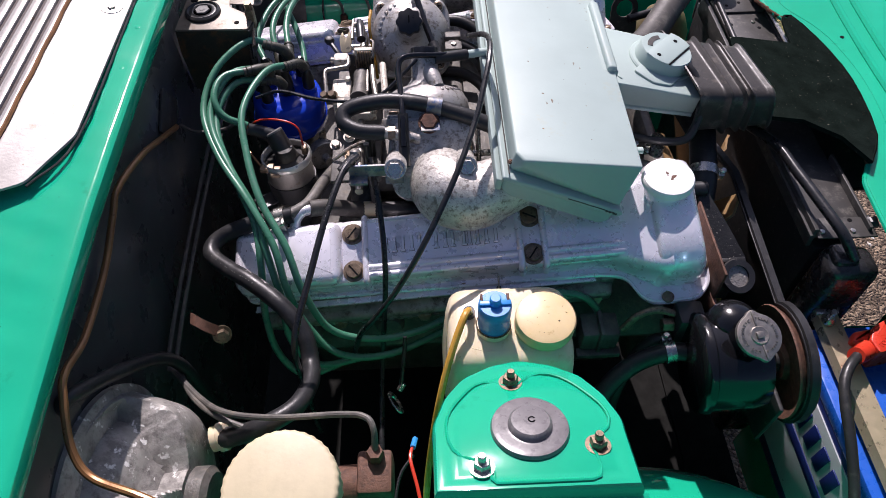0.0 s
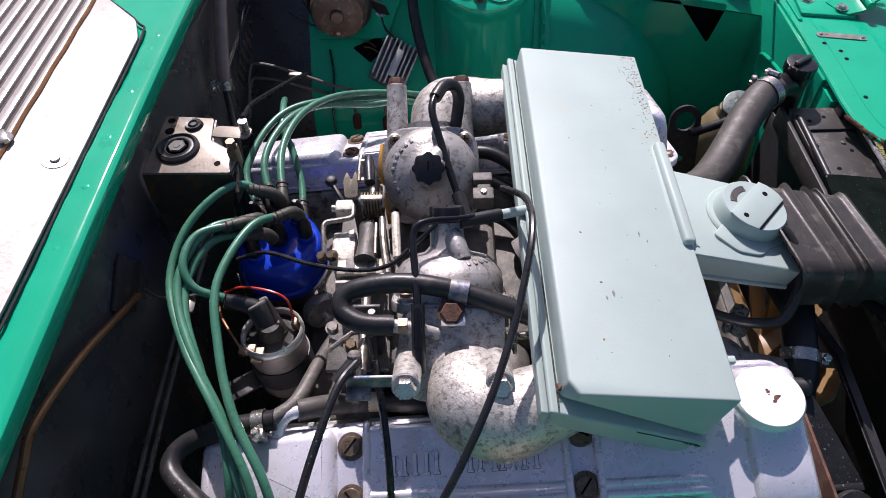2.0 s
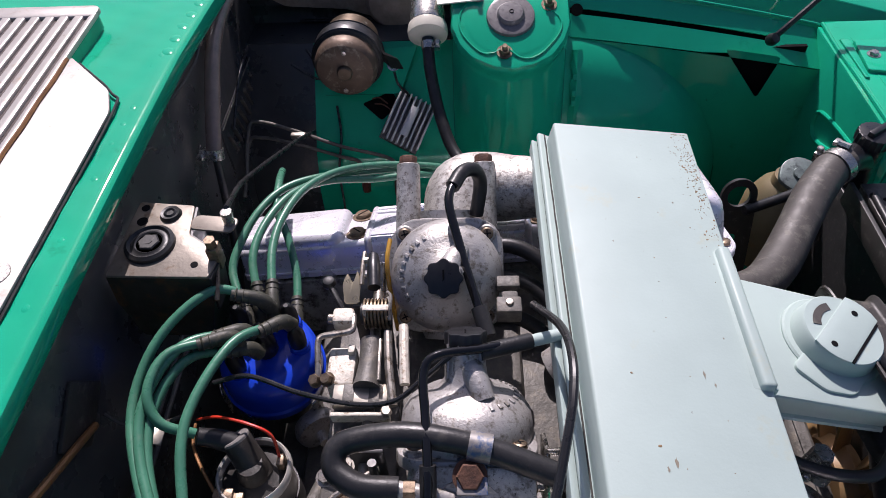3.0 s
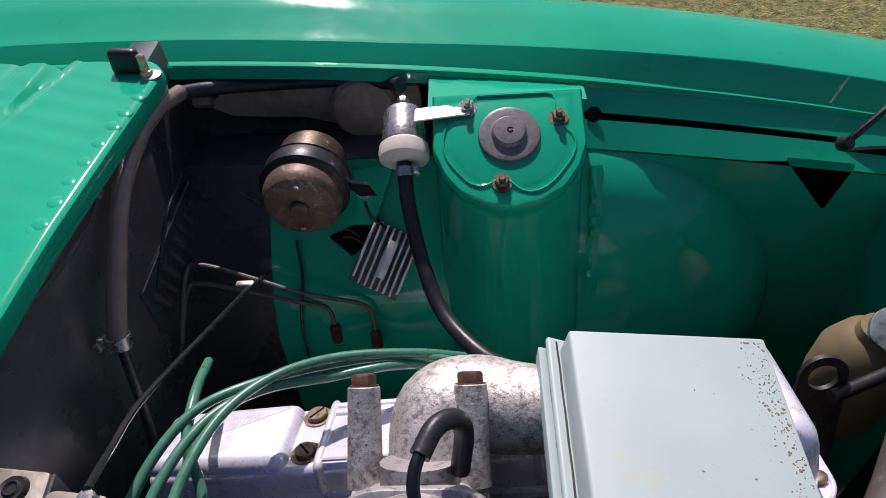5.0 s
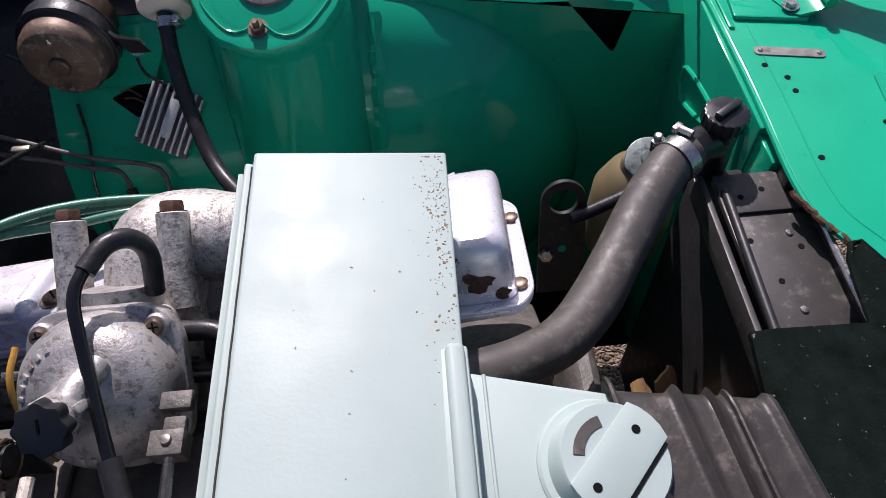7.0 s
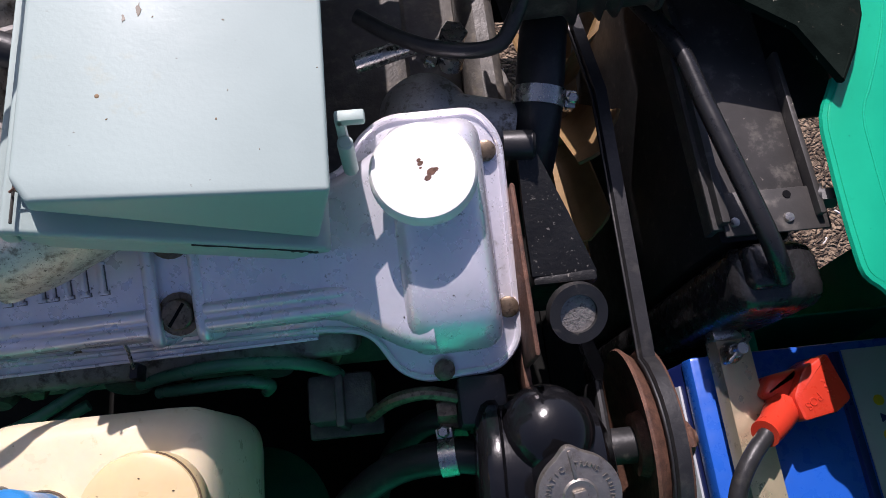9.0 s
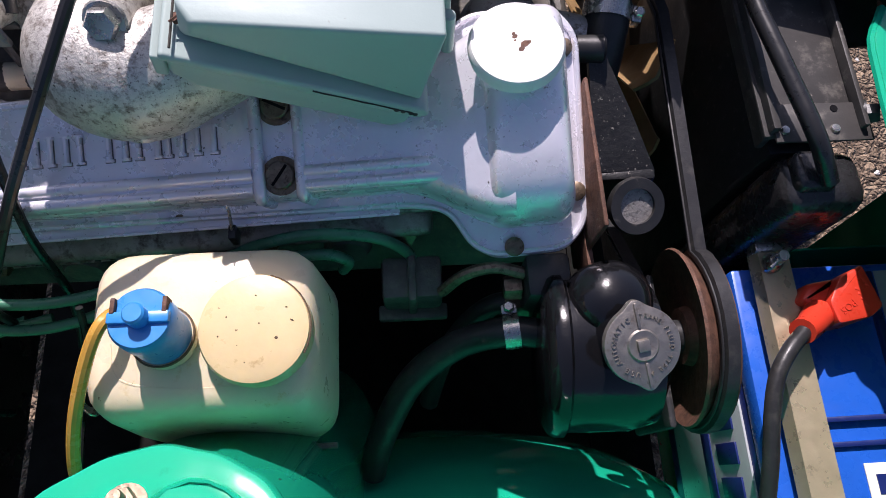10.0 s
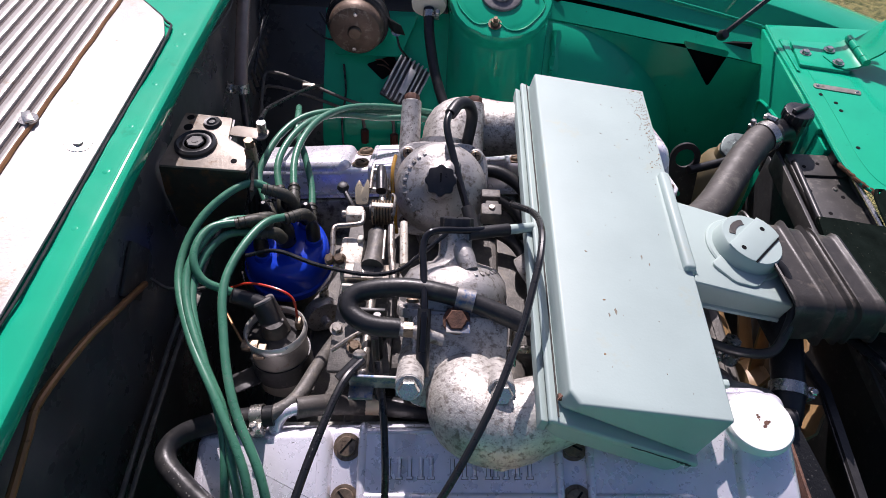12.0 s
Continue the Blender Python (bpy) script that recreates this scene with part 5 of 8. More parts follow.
CAPRUB = surf("chalky_cap_rubber", (0.20, 0.19, 0.18), 0.9, var=0.2, vscale=60, spec=0.05)
COILM = surf("brushed_coil_can", (0.36, 0.33, 0.29), 0.40, metal=0.55, var=0.15, vscale=60, bump=0.06, stain=(0.24, 0.20, 0.15), stain_amt=0.25, stain_scale=80)
RIMM = surf("bright_coil_rim", (0.80, 0.77, 0.70), 0.35, metal=0.5, var=0.1)
coil = thing("ignition_coil", "silver can ignition coil with black moulded top", "ignition coil", (-0.228, -0.098, 0.70))
mcl = axis((-0.229, -0.095, 0.720), (-0.06, 0.10, 1))
part("can", moved(lathe([(0.026, 0.0), (0.0285, 0.004), (0.0285, 0.068), (0.0300, 0.070), (0.0305, 0.074), (0.0290, 0.0765), (0.0275, 0.075), (0.0275, 0.064), (0.0, 0.064)], 44), mcl), COILM, coil)
part("top", moved(lathe([(0.0274, 0.0655), (0.0268, 0.0680), (0.020, 0.0690), (0.0135, 0.073), (0.0120, 0.082), (0.0100, 0.086), (0, 0.087)], 36), mcl), surf("grimy_black_resin", (0.018, 0.016, 0.014), 0.6, var=0.4, vscale=90, bump=0.2, stain=(0.06, 0.04, 0.03), stain_amt=0.2, stain_scale=120), coil, "black moulded coil top")
part("rim", moved(lathe([(0.0280, 0.068), (0.0302, 0.069), (0.0312, 0.072), (0.0306, 0.0765), (0.0290, 0.0785), (0.0276, 0.077), (0.0272, 0.070)], 44, caps=False), mcl), RIMM, coil, "bright rolled rim")
part("bracket", moved(joined(lathe([(0.0288, 0.020), (0.0302, 0.020), (0.0302, 0.044), (0.0288, 0.044)], 36, caps=False), rbox(0.028, 0.06, -0.012, 0.012, 0.021, 0.024, 0.001)), mcl), BLACKSTEEL, coil)
part("lead_cap", tube([(-0.230, -0.088, 0.788), (-0.246, -0.070, 0.815)], 0.0120, 20, 0, radii=[0.0128, 0.0118]), BOOTRUB, coil, "black angled lead cap")
part("cap_end", moved(lathe([(0.0118, 0), (0.0118, 0.002), (0.0108, 0.003), (0, 0.003)], 24), axis((-0.246, -0.070, 0.815), (-0.44, 0.5, 0.75))), CAPRUB, coil)
part("cap_arm", tube([(-0.242, -0.073, 0.811), (-0.258, -0.071, 0.818), (-0.274, -0.072, 0.826)], 0.0082, 16, 3, radii=[0.0090, 0.0082, 0.0070]), RUBBER, coil)
for b_ in (rbox(-0.262, -0.246, -0.112, -0.102, 0.790, 0.797, 0.001), rbox(-0.249, -0.238, -0.120, -0.104, 0.789, 0.7945, 0.001), rbox(-0.214, -0.208, -0.086, -0.076, 0.793, 0.804, 0.001)):
    part("terminal", b_, SCREW, coil, "brown-stained spade terminal")
hose("low_tension_wire", [(-0.289, -0.044, 0.800), (-0.262, -0.054, 0.823), (-0.232, -0.064, 0.829), (-0.216, -0.070, 0.822), (-0.212, -0.079, 0.803)], 0.0013, REDPL, "thin red low tension wire to the coil", "wire", 8)
hose("low_tension_wire", [(-0.294, -0.043, 0.790), (-0.288, -0.065, 0.797), (-0.276, -0.085, 0.800), (-0.262, -0.104, 0.795)], 0.0014, COPPER, "thin tan low tension wire to the coil", "wire", 8)

def ht_lead(pts, boot=True):
    th = thing("ignition_lead", "green silicone ignition lead with black end boot", "ignition lead", pts[0], "ignition leads")
    part("lead", tube(pts, 0.0041, 12, 7), LEAD, th)
    if boot:
        a, b = Vector(pts[0]), Vector(pts[1])
        d = (b - a).normalized()
        part("boot", tube([a - d * 0.012 - Vector((0, 0, 0.010)), a - d * 0.004, a + d * 0.020], 0.0062, 12, 4, radii=[0.0068, 0.0066, 0.0054]), OLIVE, th, "dark olive rubber boot")
        for k in (0.004, 0.010, 0.016):
            part("boot_rib", moved(lathe([(0.0056, -0.001), (0.0068, 0.0), (0.0056, 0.001)], 12, caps=False), axis(a + d * k, d)), OLIVE, th)
    return th

def print_bars(parent, pts, r, start, count, step, size=(0.0030, 0.0016)):
    """Worn white printing along a cable, as small plain bars on its upper side."""
    line = smooth_line(pts, 24)
    run, k, n = 0.0, 0, 0
    for a, b in zip(line, line[1:]):
        run += (b - a).length
        if run > start + n * step and n < count:
            d = (b - a).normalized()
            up = Vector((0.0, -0.45, 0.9))
            up = (up - d * up.dot(d)).normalized()
            side = d.cross(up)
            m = Matrix((d, side, up)).transposed().to_4x4()
            m.translation = b + up * (r - 0.0001)
            if n % 6 != 5 and random.random() > 0.25:
                m = m @ Matrix.Diagonal((random.uniform(0.5, 1.2), random.uniform(0.6, 1.2), 1, 1)) @ Matrix.Translation((random.uniform(-0.0008, 0.0008), random.uniform(-0.0003, 0.0003), 0))
                part("printed_bar", moved(rbox(-size[0] * (0.3 + 0.2 * (n % 3 == 0)), size[0] * 0.4, -size[1] / 2, size[1] / 2, -0.0004, 0.0003, 0.0), m), WHITEINK, parent)
            n += 1

L1 = ht_lead([(-0.222, 0.022, 0.845), (-0.252, -0.009, 0.860), (-0.272, -0.075, 0.858), (-0.263, -0.134, 0.843), (-0.245, -0.188, 0.826), (-0.217, -0.236, 0.805), (-0.202, -0.270, 0.770), (-0.178, -0.290, 0.722), (-0.131, -0.292, 0.700), (-0.080, -0.281, 0.695), (-0.035, -0.255, 0.690)])
print_bars(L1, [(-0.263, -0.134, 0.843), (-0.245, -0.188, 0.826), (-0.217, -0.236, 0.805), (-0.202, -0.270, 0.770), (-0.178, -0.290, 0.722)], 0.0041, 0.02, 14, 0.0052, (0.0016, 0.0008))
ht_lead([(-0.244, 0.042, 0.855), (-0.276, 0.039, 0.870), (-0.312, -0.003, 0.862), (-0.323, -0.060, 0.845), (-0.298, -0.125, 0.836), (-0.261, -0.184, 0.828), (-0.230, -0.235, 0.806), (-0.219, -0.268, 0.772), (-0.203, -0.286, 0.722), (-0.169, -0.305, 0.690), (-0.113, -0.301, 0.680), (-0.045, -0.268, 0.675)])
ht_lead([(-0.256, 0.012, 0.848), (-0.292, -0.010, 0.860), (-0.312, -0.052, 0.852), (-0.307, -0.094, 0.843), (-0.280, -0.149, 0.833), (-0.252, -0.195, 0.817), (-0.240, -0.234, 0.797), (-0.228, -0.269, 0.758), (-0.224, -0.293, 0.708), (-0.198, -0.306, 0.670), (-0.140, -0.292, 0.660)])
ht_lead([(-0.250, 0.001, 0.838), (-0.287, -0.015, 0.850), (-0.305, -0.051, 0.846), (-0.303, -0.094, 0.838), (-0.278, -0.153, 0.826), (-0.254, -0.203, 0.808), (-0.247, -0.242, 0.785), (-0.250, -0.274, 0.730), (-0.242, -0.296, 0.680), (-0.213, -0.310, 0.655), (-0.165, -0.290, 0.650)])
ht_lead([(-0.262, 0.000, 0.856), (-0.300, -0.018, 0.862), (-0.309, -0.050, 0.858), (-0.298, -0.070, 0.845), (-0.273, -0.073, 0.832)])
ht_lead([(-0.235, 0.055, 0.835), (-0.243, 0.108, 0.843), (-0.239, 0.152, 0.845), (-0.224, 0.197, 0.840), (-0.194, 0.233, 0.830), (-0.150, 0.258, 0.815), (-0.091, 0.270, 0.800), (-0.050, 0.282, 0.775)])
ht_lead([(-0.262, 0.052, 0.812), (-0.284, 0.098, 0.822), (-0.281, 0.132, 0.830), (-0.269, 0.169, 0.835), (-0.249, 0.201, 0.835), (-0.217, 0.224, 0.829), (-0.170, 0.251, 0.812), (-0.105, 0.268, 0.800), (-0.050, 0.272, 0.780), (-0.025, 0.282, 0.745)])
ht_lead([(-0.222, 0.066, 0.795), (-0.228, 0.110, 0.803), (-0.241, 0.150, 0.816), (-0.253, 0.175, 0.830), (-0.259, 0.220, 0.828), (-0.270, 0.268, 0.800)])
ht_lead([(-0.250, 0.060, 0.825), (-0.262, 0.105, 0.838), (-0.255, 0.150, 0.842), (-0.236, 0.192, 0.838), (-0.205, 0.222, 0.826), (-0.160, 0.243, 0.808), (-0.110, 0.258, 0.800), (-0.075, 0.270, 0.780), (-0.062, 0.285, 0.745), (-0.06, 0.295, 0.71)])
# leads looped behind the washer bottle to the front plugs
ht_lead([(0.000, -0.262, 0.700), (0.030, -0.262, 0.722), (0.065, -0.262, 0.735), (0.105, -0.264, 0.730), (0.128, -0.268, 0.705), (0.130, -0.272, 0.680)], False)
ht_lead([(0.010, -0.268, 0.695), (0.045, -0.270, 0.712), (0.070, -0.270, 0.716), (0.085, -0.272, 0.705), (0.080, -0.274, 0.690)], False)

# ---- hoses, pipes and cables of the engine ----
heater = thing("heater_hose", "black rubber heater hose with worn white print", "hose", (-0.19, -0.35, 0.69))
hl = [(-0.218, -0.176, 0.787), (-0.268, -0.181, 0.779), (-0.304, -0.192, 0.769), (-0.310, -0.213, 0.767), (-0.285, -0.238, 0.771), (-0.257, -0.260, 0.776), (-0.222, -0.290, 0.773), (-0.200, -0.315, 0.756), (-0.193, -0.340, 0.740), (-0.190, -0.370, 0.750), (-0.199, -0.4026, 0.766), (-0.2254, -0.4206, 0.768), (-0.255, -0.424, 0.754), (-0.272, -0.421, 0.742)]
part("hose", tube(hl, 0.0094, 16, 8), RUBBER, heater)
print_bars(heater, hl[3:9], 0.0094, 0.01, 18, 0.0042, (0.0020, 0.0013))
part("pipe", tube([(-0.165, -0.030, 0.736), (-0.180, -0.066, 0.750), (-0.190, -0.115, 0.774), (-0.202, -0.158, 0.786), (-0.222, -0.176, 0.787)], 0.0070, 14, 6), DIRTY, heater, "grimy steel heater pipe")
part("clip", band((-0.232, -0.178, 0.786), (-1, -0.1, -0.15), 0.0102), ZINC, heater)

sh = thing("breather_hose", "curved black breather hose held by a blue-stained clip", "hose", (-0.1, -0.11, 0.86))
part("hose", tube([(-0.108, -0.131, 0.866), (-0.135, -0.130, 0.869), (-0.152, -0.118, 0.872), (-0.147, -0.104, 0.878), (-0.112, -0.100, 0.884), (-0.077, -0.103, 0.884), (-0.043, -0.110, 0.879), (-0.013, -0.119, 0.873), (0.020, -0.128, 0.862)], 0.0088, 16, 8), RUBBER, sh)
part("elbow_pipe", tube([(-0.070, -0.135, 0.858), (-0.092, -0.133, 0.864), (-0.110, -0.131, 0.866)], 0.0062, 12, 5), CARB, sh)
part("ferrule", moved(lathe([(0.0075, 0), (0.0075, 0.008)], 6), axis((-0.104, -0.132, 0.866), (1, 0, 0))), SCREW, sh)
stained = surf("blue_stained_zinc", (0.27, 0.255, 0.24), 0.45, metal=0.45, var=0.3, vscale=80, stain=(0.05, 0.10, 0.21), stain_amt=0.48, stain_scale=130)
part("clip", joined(moved(lathe([(0.0092, -0.008), (0.0104, -0.008), (0.0104, 0.008), (0.0092, 0.008)], 24, caps=False), axis((-0.052, -0.108, 0.881), (1, -0.18, -0.1))), rbox(-0.068, -0.047, -0.138, -0.112, 0.8715, 0.8735, 0.0008)), stained, sh, "blue-stained steel clip")

vp = thing("vacuum_pipe", "glossy black vacuum pipe rising beside the carburettor", "pipe", (-0.087, -0.15, 0.83))
part("pipe", tube([(-0.087, -0.156, 0.868), (-0.087, -0.126, 0.884), (-0.089, -0.092, 0.892), (-0.091, -0.062, 0.900), (-0.082, -0.049, 0.904), (-0.050, -0.040, 0.898), (-0.030, -0.032, 0.892)], 0.0034, 12, 6), PSBLACK, vp)
part("sleeve", tube([(-0.0865, -0.168, 0.850), (-0.087, -0.122, 0.884)], 0.0058, 12, 3), RUBBER, vp)
part("connector", tube([(-0.050, -0.040, 0.893), (-0.028, -0.032, 0.890), (-0.012, -0.026, 0.887)], 0.0062, 12, 3), RUBBER, vp)
part("metal_end", tube([(-0.014, -0.027, 0.8875), (0.012, -0.018, 0.884)], 0.0048, 12, 2), AIRBOX, vp)

hose("gauge_wire", [(-0.008, 0.006, 0.890), (0.006, -0.035, 0.920), (0.009, -0.070, 0.936), (0.006, -0.102, 0.938), (-0.002, -0.135, 0.928), (-0.012, -0.168, 0.914), (-0.036, -0.225, 0.890), (-0.070, -0.276, 0.848), (-0.098, -0.297, 0.805), (-0.124, -0.303, 0.762), (-0.142, -0.303, 0.732), (-0.156, -0.300, 0.680)], 0.0031, WIRE, "thin black cable across the rocker cover", "cable", 10, 8)
hose("choke_cable", [(-0.136, -0.165, 0.866), (-0.150, -0.192, 0.870), (-0.167, -0.245, 0.857), (-0.183, -0.300, 0.832), (-0.195, -0.336, 0.810), (-0.200, -0.354, 0.788), (-0.201, -0.357, 0.740), (-0.203, -0.356, 0.660), (-0.205, -0.35, 0.58)], 0.0034, WIRE, "black printed choke cable", "cable", 10, 8)
print_bars(bpy.data.objects["choke_cable"], [(-0.150, -0.192, 0.870), (-0.167, -0.245, 0.857), (-0.183, -0.300, 0.832), (-0.195, -0.336, 0.810)], 0.0034, 0.03, 8, 0.0040, (0.0016, 0.0010))
hose("throttle_cable", [(-0.124, -0.160, 0.858), (-0.117, -0.195, 0.830), (-0.113, -0.236, 0.790), (-0.115, -0.262, 0.745), (-0.123, -0.280, 0.670), (-0.127, -0.324, 0.630), (-0.127, -0.392, 0.622), (-0.125, -0.450, 0.605)], 0.0032, WIRE, "straight black control cable", "cable", 10, 8)
hose("sensor_wire", [(-0.267, -0.031, 0.838), (-0.236, -0.030, 0.846), (-0.193, -0.045, 0.845), (-0.147, -0.058, 0.850), (-0.116, -0.061, 0.860), (-0.095, -0.051, 0.872), (-0.070, -0.040, 0.893)], 0.0021, WIRE, "thin black wire over the distributor", "wire", 8, 8)

hose("drain_tube", [(-0.128, 0.096, 0.869), (-0.130, 0.078, 0.863), (-0.129, 0.064, 0.849), (-0.126, 0.052, 0.826), (-0.124, 0.046, 0.80)], 0.0021, AMBER, "amber plastic drain tube beside the carburettor", "tube", 10, 6)
fv = thing("float_vent_pipe", "bent black vent pipe with rubber elbow", "pipe", (-0.07, 0.13, 0.83))
part("pipe", tube([(-0.063, 0.137, 0.908), (-0.071, 0.122, 0.909), (-0.074, 0.102, 0.906), (-0.066, 0.070, 0.893), (-0.056, 0.035, 0.879), (-0.046, 0.004, 0.868)], 0.0040, 12, 6), PSBLACK, fv)
part("elbow", tube([(-0.071, 0.122, 0.908), (-0.062, 0.140, 0.909), (-0.051, 0.149, 0.902), (-0.046, 0.149, 0.885), (-0.050, 0.136, 0.858)], 0.0066, 14, 6), RUBBER, fv)
part("sleeve", tube([(-0.050, 0.016, 0.873), (-0.043, -0.006, 0.864)], 0.0068, 14, 2), RUBBER, fv)
for dz, yy in ((0.0, 0.115), (-0.022, 0.094), (-0.05, 0.07)):
    hose("fuel_hose", [(-0.036, yy, 0.838 + dz), (-0.012, yy - 0.003, 0.838 + dz), (0.012, yy - 0.018, 0.832 + dz), (0.03, yy - 0.05, 0.822 + dz)], 0.0075, RUBBER, "short black fuel hose to the carburettor", "hose", 12)
# throttle linkage behind the carburettors
LINKM = surf("tarnished_linkage_plate", (0.36, 0.33, 0.29), 0.36, metal=0.7, var=0.3, vscale=90, bump=0.15, stain=(0.12, 0.085, 0.055), stain_amt=0.35, stain_scale=160)
LINKB = surf("browned_spring_wire", (0.24, 0.18, 0.12), 0.38, metal=0.7, var=0.3, vscale=200, bump=0.05)
lk = thing("throttle_linkage", "plated throttle linkage with coiled return springs", "linkage", (-0.145, 0.0, 0.78))
part("shaft", tube([(-0.140, -0.17, 0.815), (-0.142, 0.10, 0.820)], 0.0048, 12, 0), LINKM, lk)
lt = surf("flaking_pale_casting", (0.62, 0.58, 0.50), 0.6, metal=0.15, var=0.2, vscale=150, bump=0.3, stain=(0.25, 0.16, 0.09), stain_amt=0.30, stain_scale=180)
part("upright", rbox(-0.160, -0.128, 0.040, 0.044, 0.77, 0.842, 0.001), BLACKSTEEL, lk)
part("upright", rbox(-0.150, -0.124, -0.092, -0.088, 0.775, 0.838, 0.001), BLACKSTEEL, lk)
part("coil_spring", tube([(-0.1480 + 0.0215 * i / 84, 0.0315 + 0.0125 * math.cos(i * 0.5236), 0.845 + 0.0125 * math.sin(i * 0.5236)) for i in range(85)], 0.0012, 6, 1), LINKB, lk, "tightly wound return spring")
part("spring_bush", moved(lathe([(0.0095, -0.013), (0.0095, 0.012)], 20), axis((-0.1375, 0.0315, 0.845), (1, 0, 0))), BLACKSTEEL, lk)
part("spring_hook", tube([(-0.1262, 0.022, 0.852), (-0.1245, 0.018, 0.856), (-0.1240, 0.026, 0.862), (-0.1242, 0.036, 0.864), (-0.1275, 0.040, 0.864)], 0.0016, 8, 4), LINKM, lk)
part("top_strip", joined(rbox(-0.1475, -0.1255, 0.0225, 0.0285, 0.8605, 0.8625, 0.0008), rbox(-0.1475, -0.1450, 0.0225, 0.0285, 0.842, 0.8615, 0.0006)), lt, lk, "pale plated strip")
part("plug", tube([(-0.1425, 0.083, 0.862), (-0.1415, 0.070, 0.862), (-0.1395, 0.048, 0.860)], 0.0056, 14, 3, radii=[0.0045, 0.0060, 0.0056]), BLACKPL, lk, "black plastic cable end")
part("plug_lug", joined(tube([(-0.1505, 0.087, 0.862), (-0.1515, 0.072, 0.860), (-0.1515, 0.055, 0.856)], 0.0022, 8, 3), moved(lathe([(0.0030, 0), (0.0030, 0.008)], 10), axis((-0.1510, 0.078, 0.861), (1, 0.1, 0)))), LINKM, lk)
part("brass_tab", joined(moved(prism(rounded([(-0.006, -0.014), (0.007, -0.014), (0.008, 0.006), (0.005, 0.016), (0.001, 0.004), (-0.004, 0.014), (-0.008, 0.004)], 0.003), 0.0, 0.0022, 0.0006), Matrix.Translation((-0.1605, 0.054, 0.852)) @ Matrix.Rotation(0.5, 4, "X"))), BRASSBAR, lk, "brassy two-horned tab")
part("ball_joint", joined(moved(lathe([(0, -0.0062), (0.005, -0.004), (0.0066, 0), (0.005, 0.004), (0, 0.0062)], 16), Matrix.Translation((-0.182, 0.062, 0.850))), tube([(-0.181, 0.060, 0.849), (-0.173, 0.046, 0.846), (-0.168, 0.038, 0.843)], 0.0028, 8, 3)), BLACKSTEEL, lk)
part("pivot_block", rbox(-0.1745, -0.1560, 0.0190, 0.0340, 0.836, 0.852, 0.003), lt, lk, "bright plated pivot block")
part("block_pin", moved(lathe([(0.0042, 0), (0.0042, 0.004), (0.003, 0.005)], 12), axis((-0.1745, 0.0265, 0.845), (-1, 0, 0.1))), LINKM, lk)
part("bent_strip", tube([(-0.1570, 0.0280, 0.848), (-0.1560, 0.0190, 0.848), (-0.1575, 0.0125, 0.847), (-0.1700, 0.0100, 0.846), (-0.1820, 0.0085, 0.845), (-0.1848, 0.0020, 0.844), (-0.1835, -0.0120, 0.840), (-0.1825, -0.0255, 0.835)], 0.0027, 10, 4), LINKM, lk)
for x, y in ((-0.184, -0.027), (-0.1745, -0.026)):
    part("nut", moved(joined(lathe([(0.0062, 0), (0.0062, 0.0012)], 16), hexhead(0.0050, 0.0065)), axis((x, y, 0.833), (-0.3, -0.3, 1))), SCREW, lk)
part("casting", joined(rbox(-0.1765, -0.1530, -0.0310, 0.0050, 0.795, 0.8345, 0.003), rbox(-0.1600, -0.1540, -0.004, 0.004, 0.834, 0.840, 0.0015)), lt, lk, "flaking pale casting")
part("spool", moved(lathe([(0.0110, -0.022), (0.0098, -0.012), (0.0092, 0.0), (0.0098, 0.012), (0.0108, 0.022)], 26), axis((-0.1410, -0.0130, 0.835), (0.05, 1, 0.0))), DIRTY, lk, "dark brown waisted spool")
part("spring_rod", tube([(-0.1265, 0.012, 0.846), (-0.1240, -0.020, 0.842), (-0.1190, -0.052, 0.836)], 0.0036, 10, 3), LINKM, lk)
part("spring_rod", tube([(-0.1140, 0.020, 0.842), (-0.1120, -0.010, 0.842), (-0.1105, -0.034, 0.838)], 0.0042, 10, 3), lt, lk)
part("link_rod", tube([(-0.1320, 0.004, 0.846), (-0.1315, -0.014, 0.847), (-0.1310, -0.034, 0.845)], 0.0016, 8, 3), LINKM, lk)
part("striped_plate", rbox(-0.1690, -0.1240, -0.0500, -0.0310, 0.826, 0.8345, 0.0012), PLATE, lk, "grey plate with worn stripes")
for x in (-0.1560, -0.1350):
    part("stripe", rbox(x - 0.0045, x + 0.0045, -0.0496, -0.0314, 0.8345, 0.8350, 0.0002), DIRTY, lk)
part("cross_rail", rbox(-0.1700, -0.1220, -0.0570, -0.0535, 0.818, 0.830, 0.001), lt, lk)
part("rail_screw", moved(hexhead(0.0045, 0.006), axis((-0.1245, -0.0550, 0.830), (0, 0, 1))), LINKM, lk)
for x, y, z, m_ in ((-0.152, -0.100, 0.832, lt), (-0.168, -0.106, 0.826, LINKM), (-0.150, -0.125, 0.826, SCREW), (-0.160, -0.075, 0.825, SCREW)):
    part("nut", moved(joined(lathe([(0.0068, 0), (0.0068, 0.0012)], 16), hexhead(0.0052, 0.006)), axis((x, y, z), (0.1, -0.2, 1))), m_, lk)
part("link_rod", tube([(-0.170, -0.130, 0.826), (-0.150, -0.115, 0.830), (-0.128, -0.100, 0.828)], 0.0024, 8, 3), LINKM, lk)
part("base_plate", rbox(-0.178, -0.118, -0.13, 0.075, 0.786, 0.792, 0.002), DIRTY, lk)
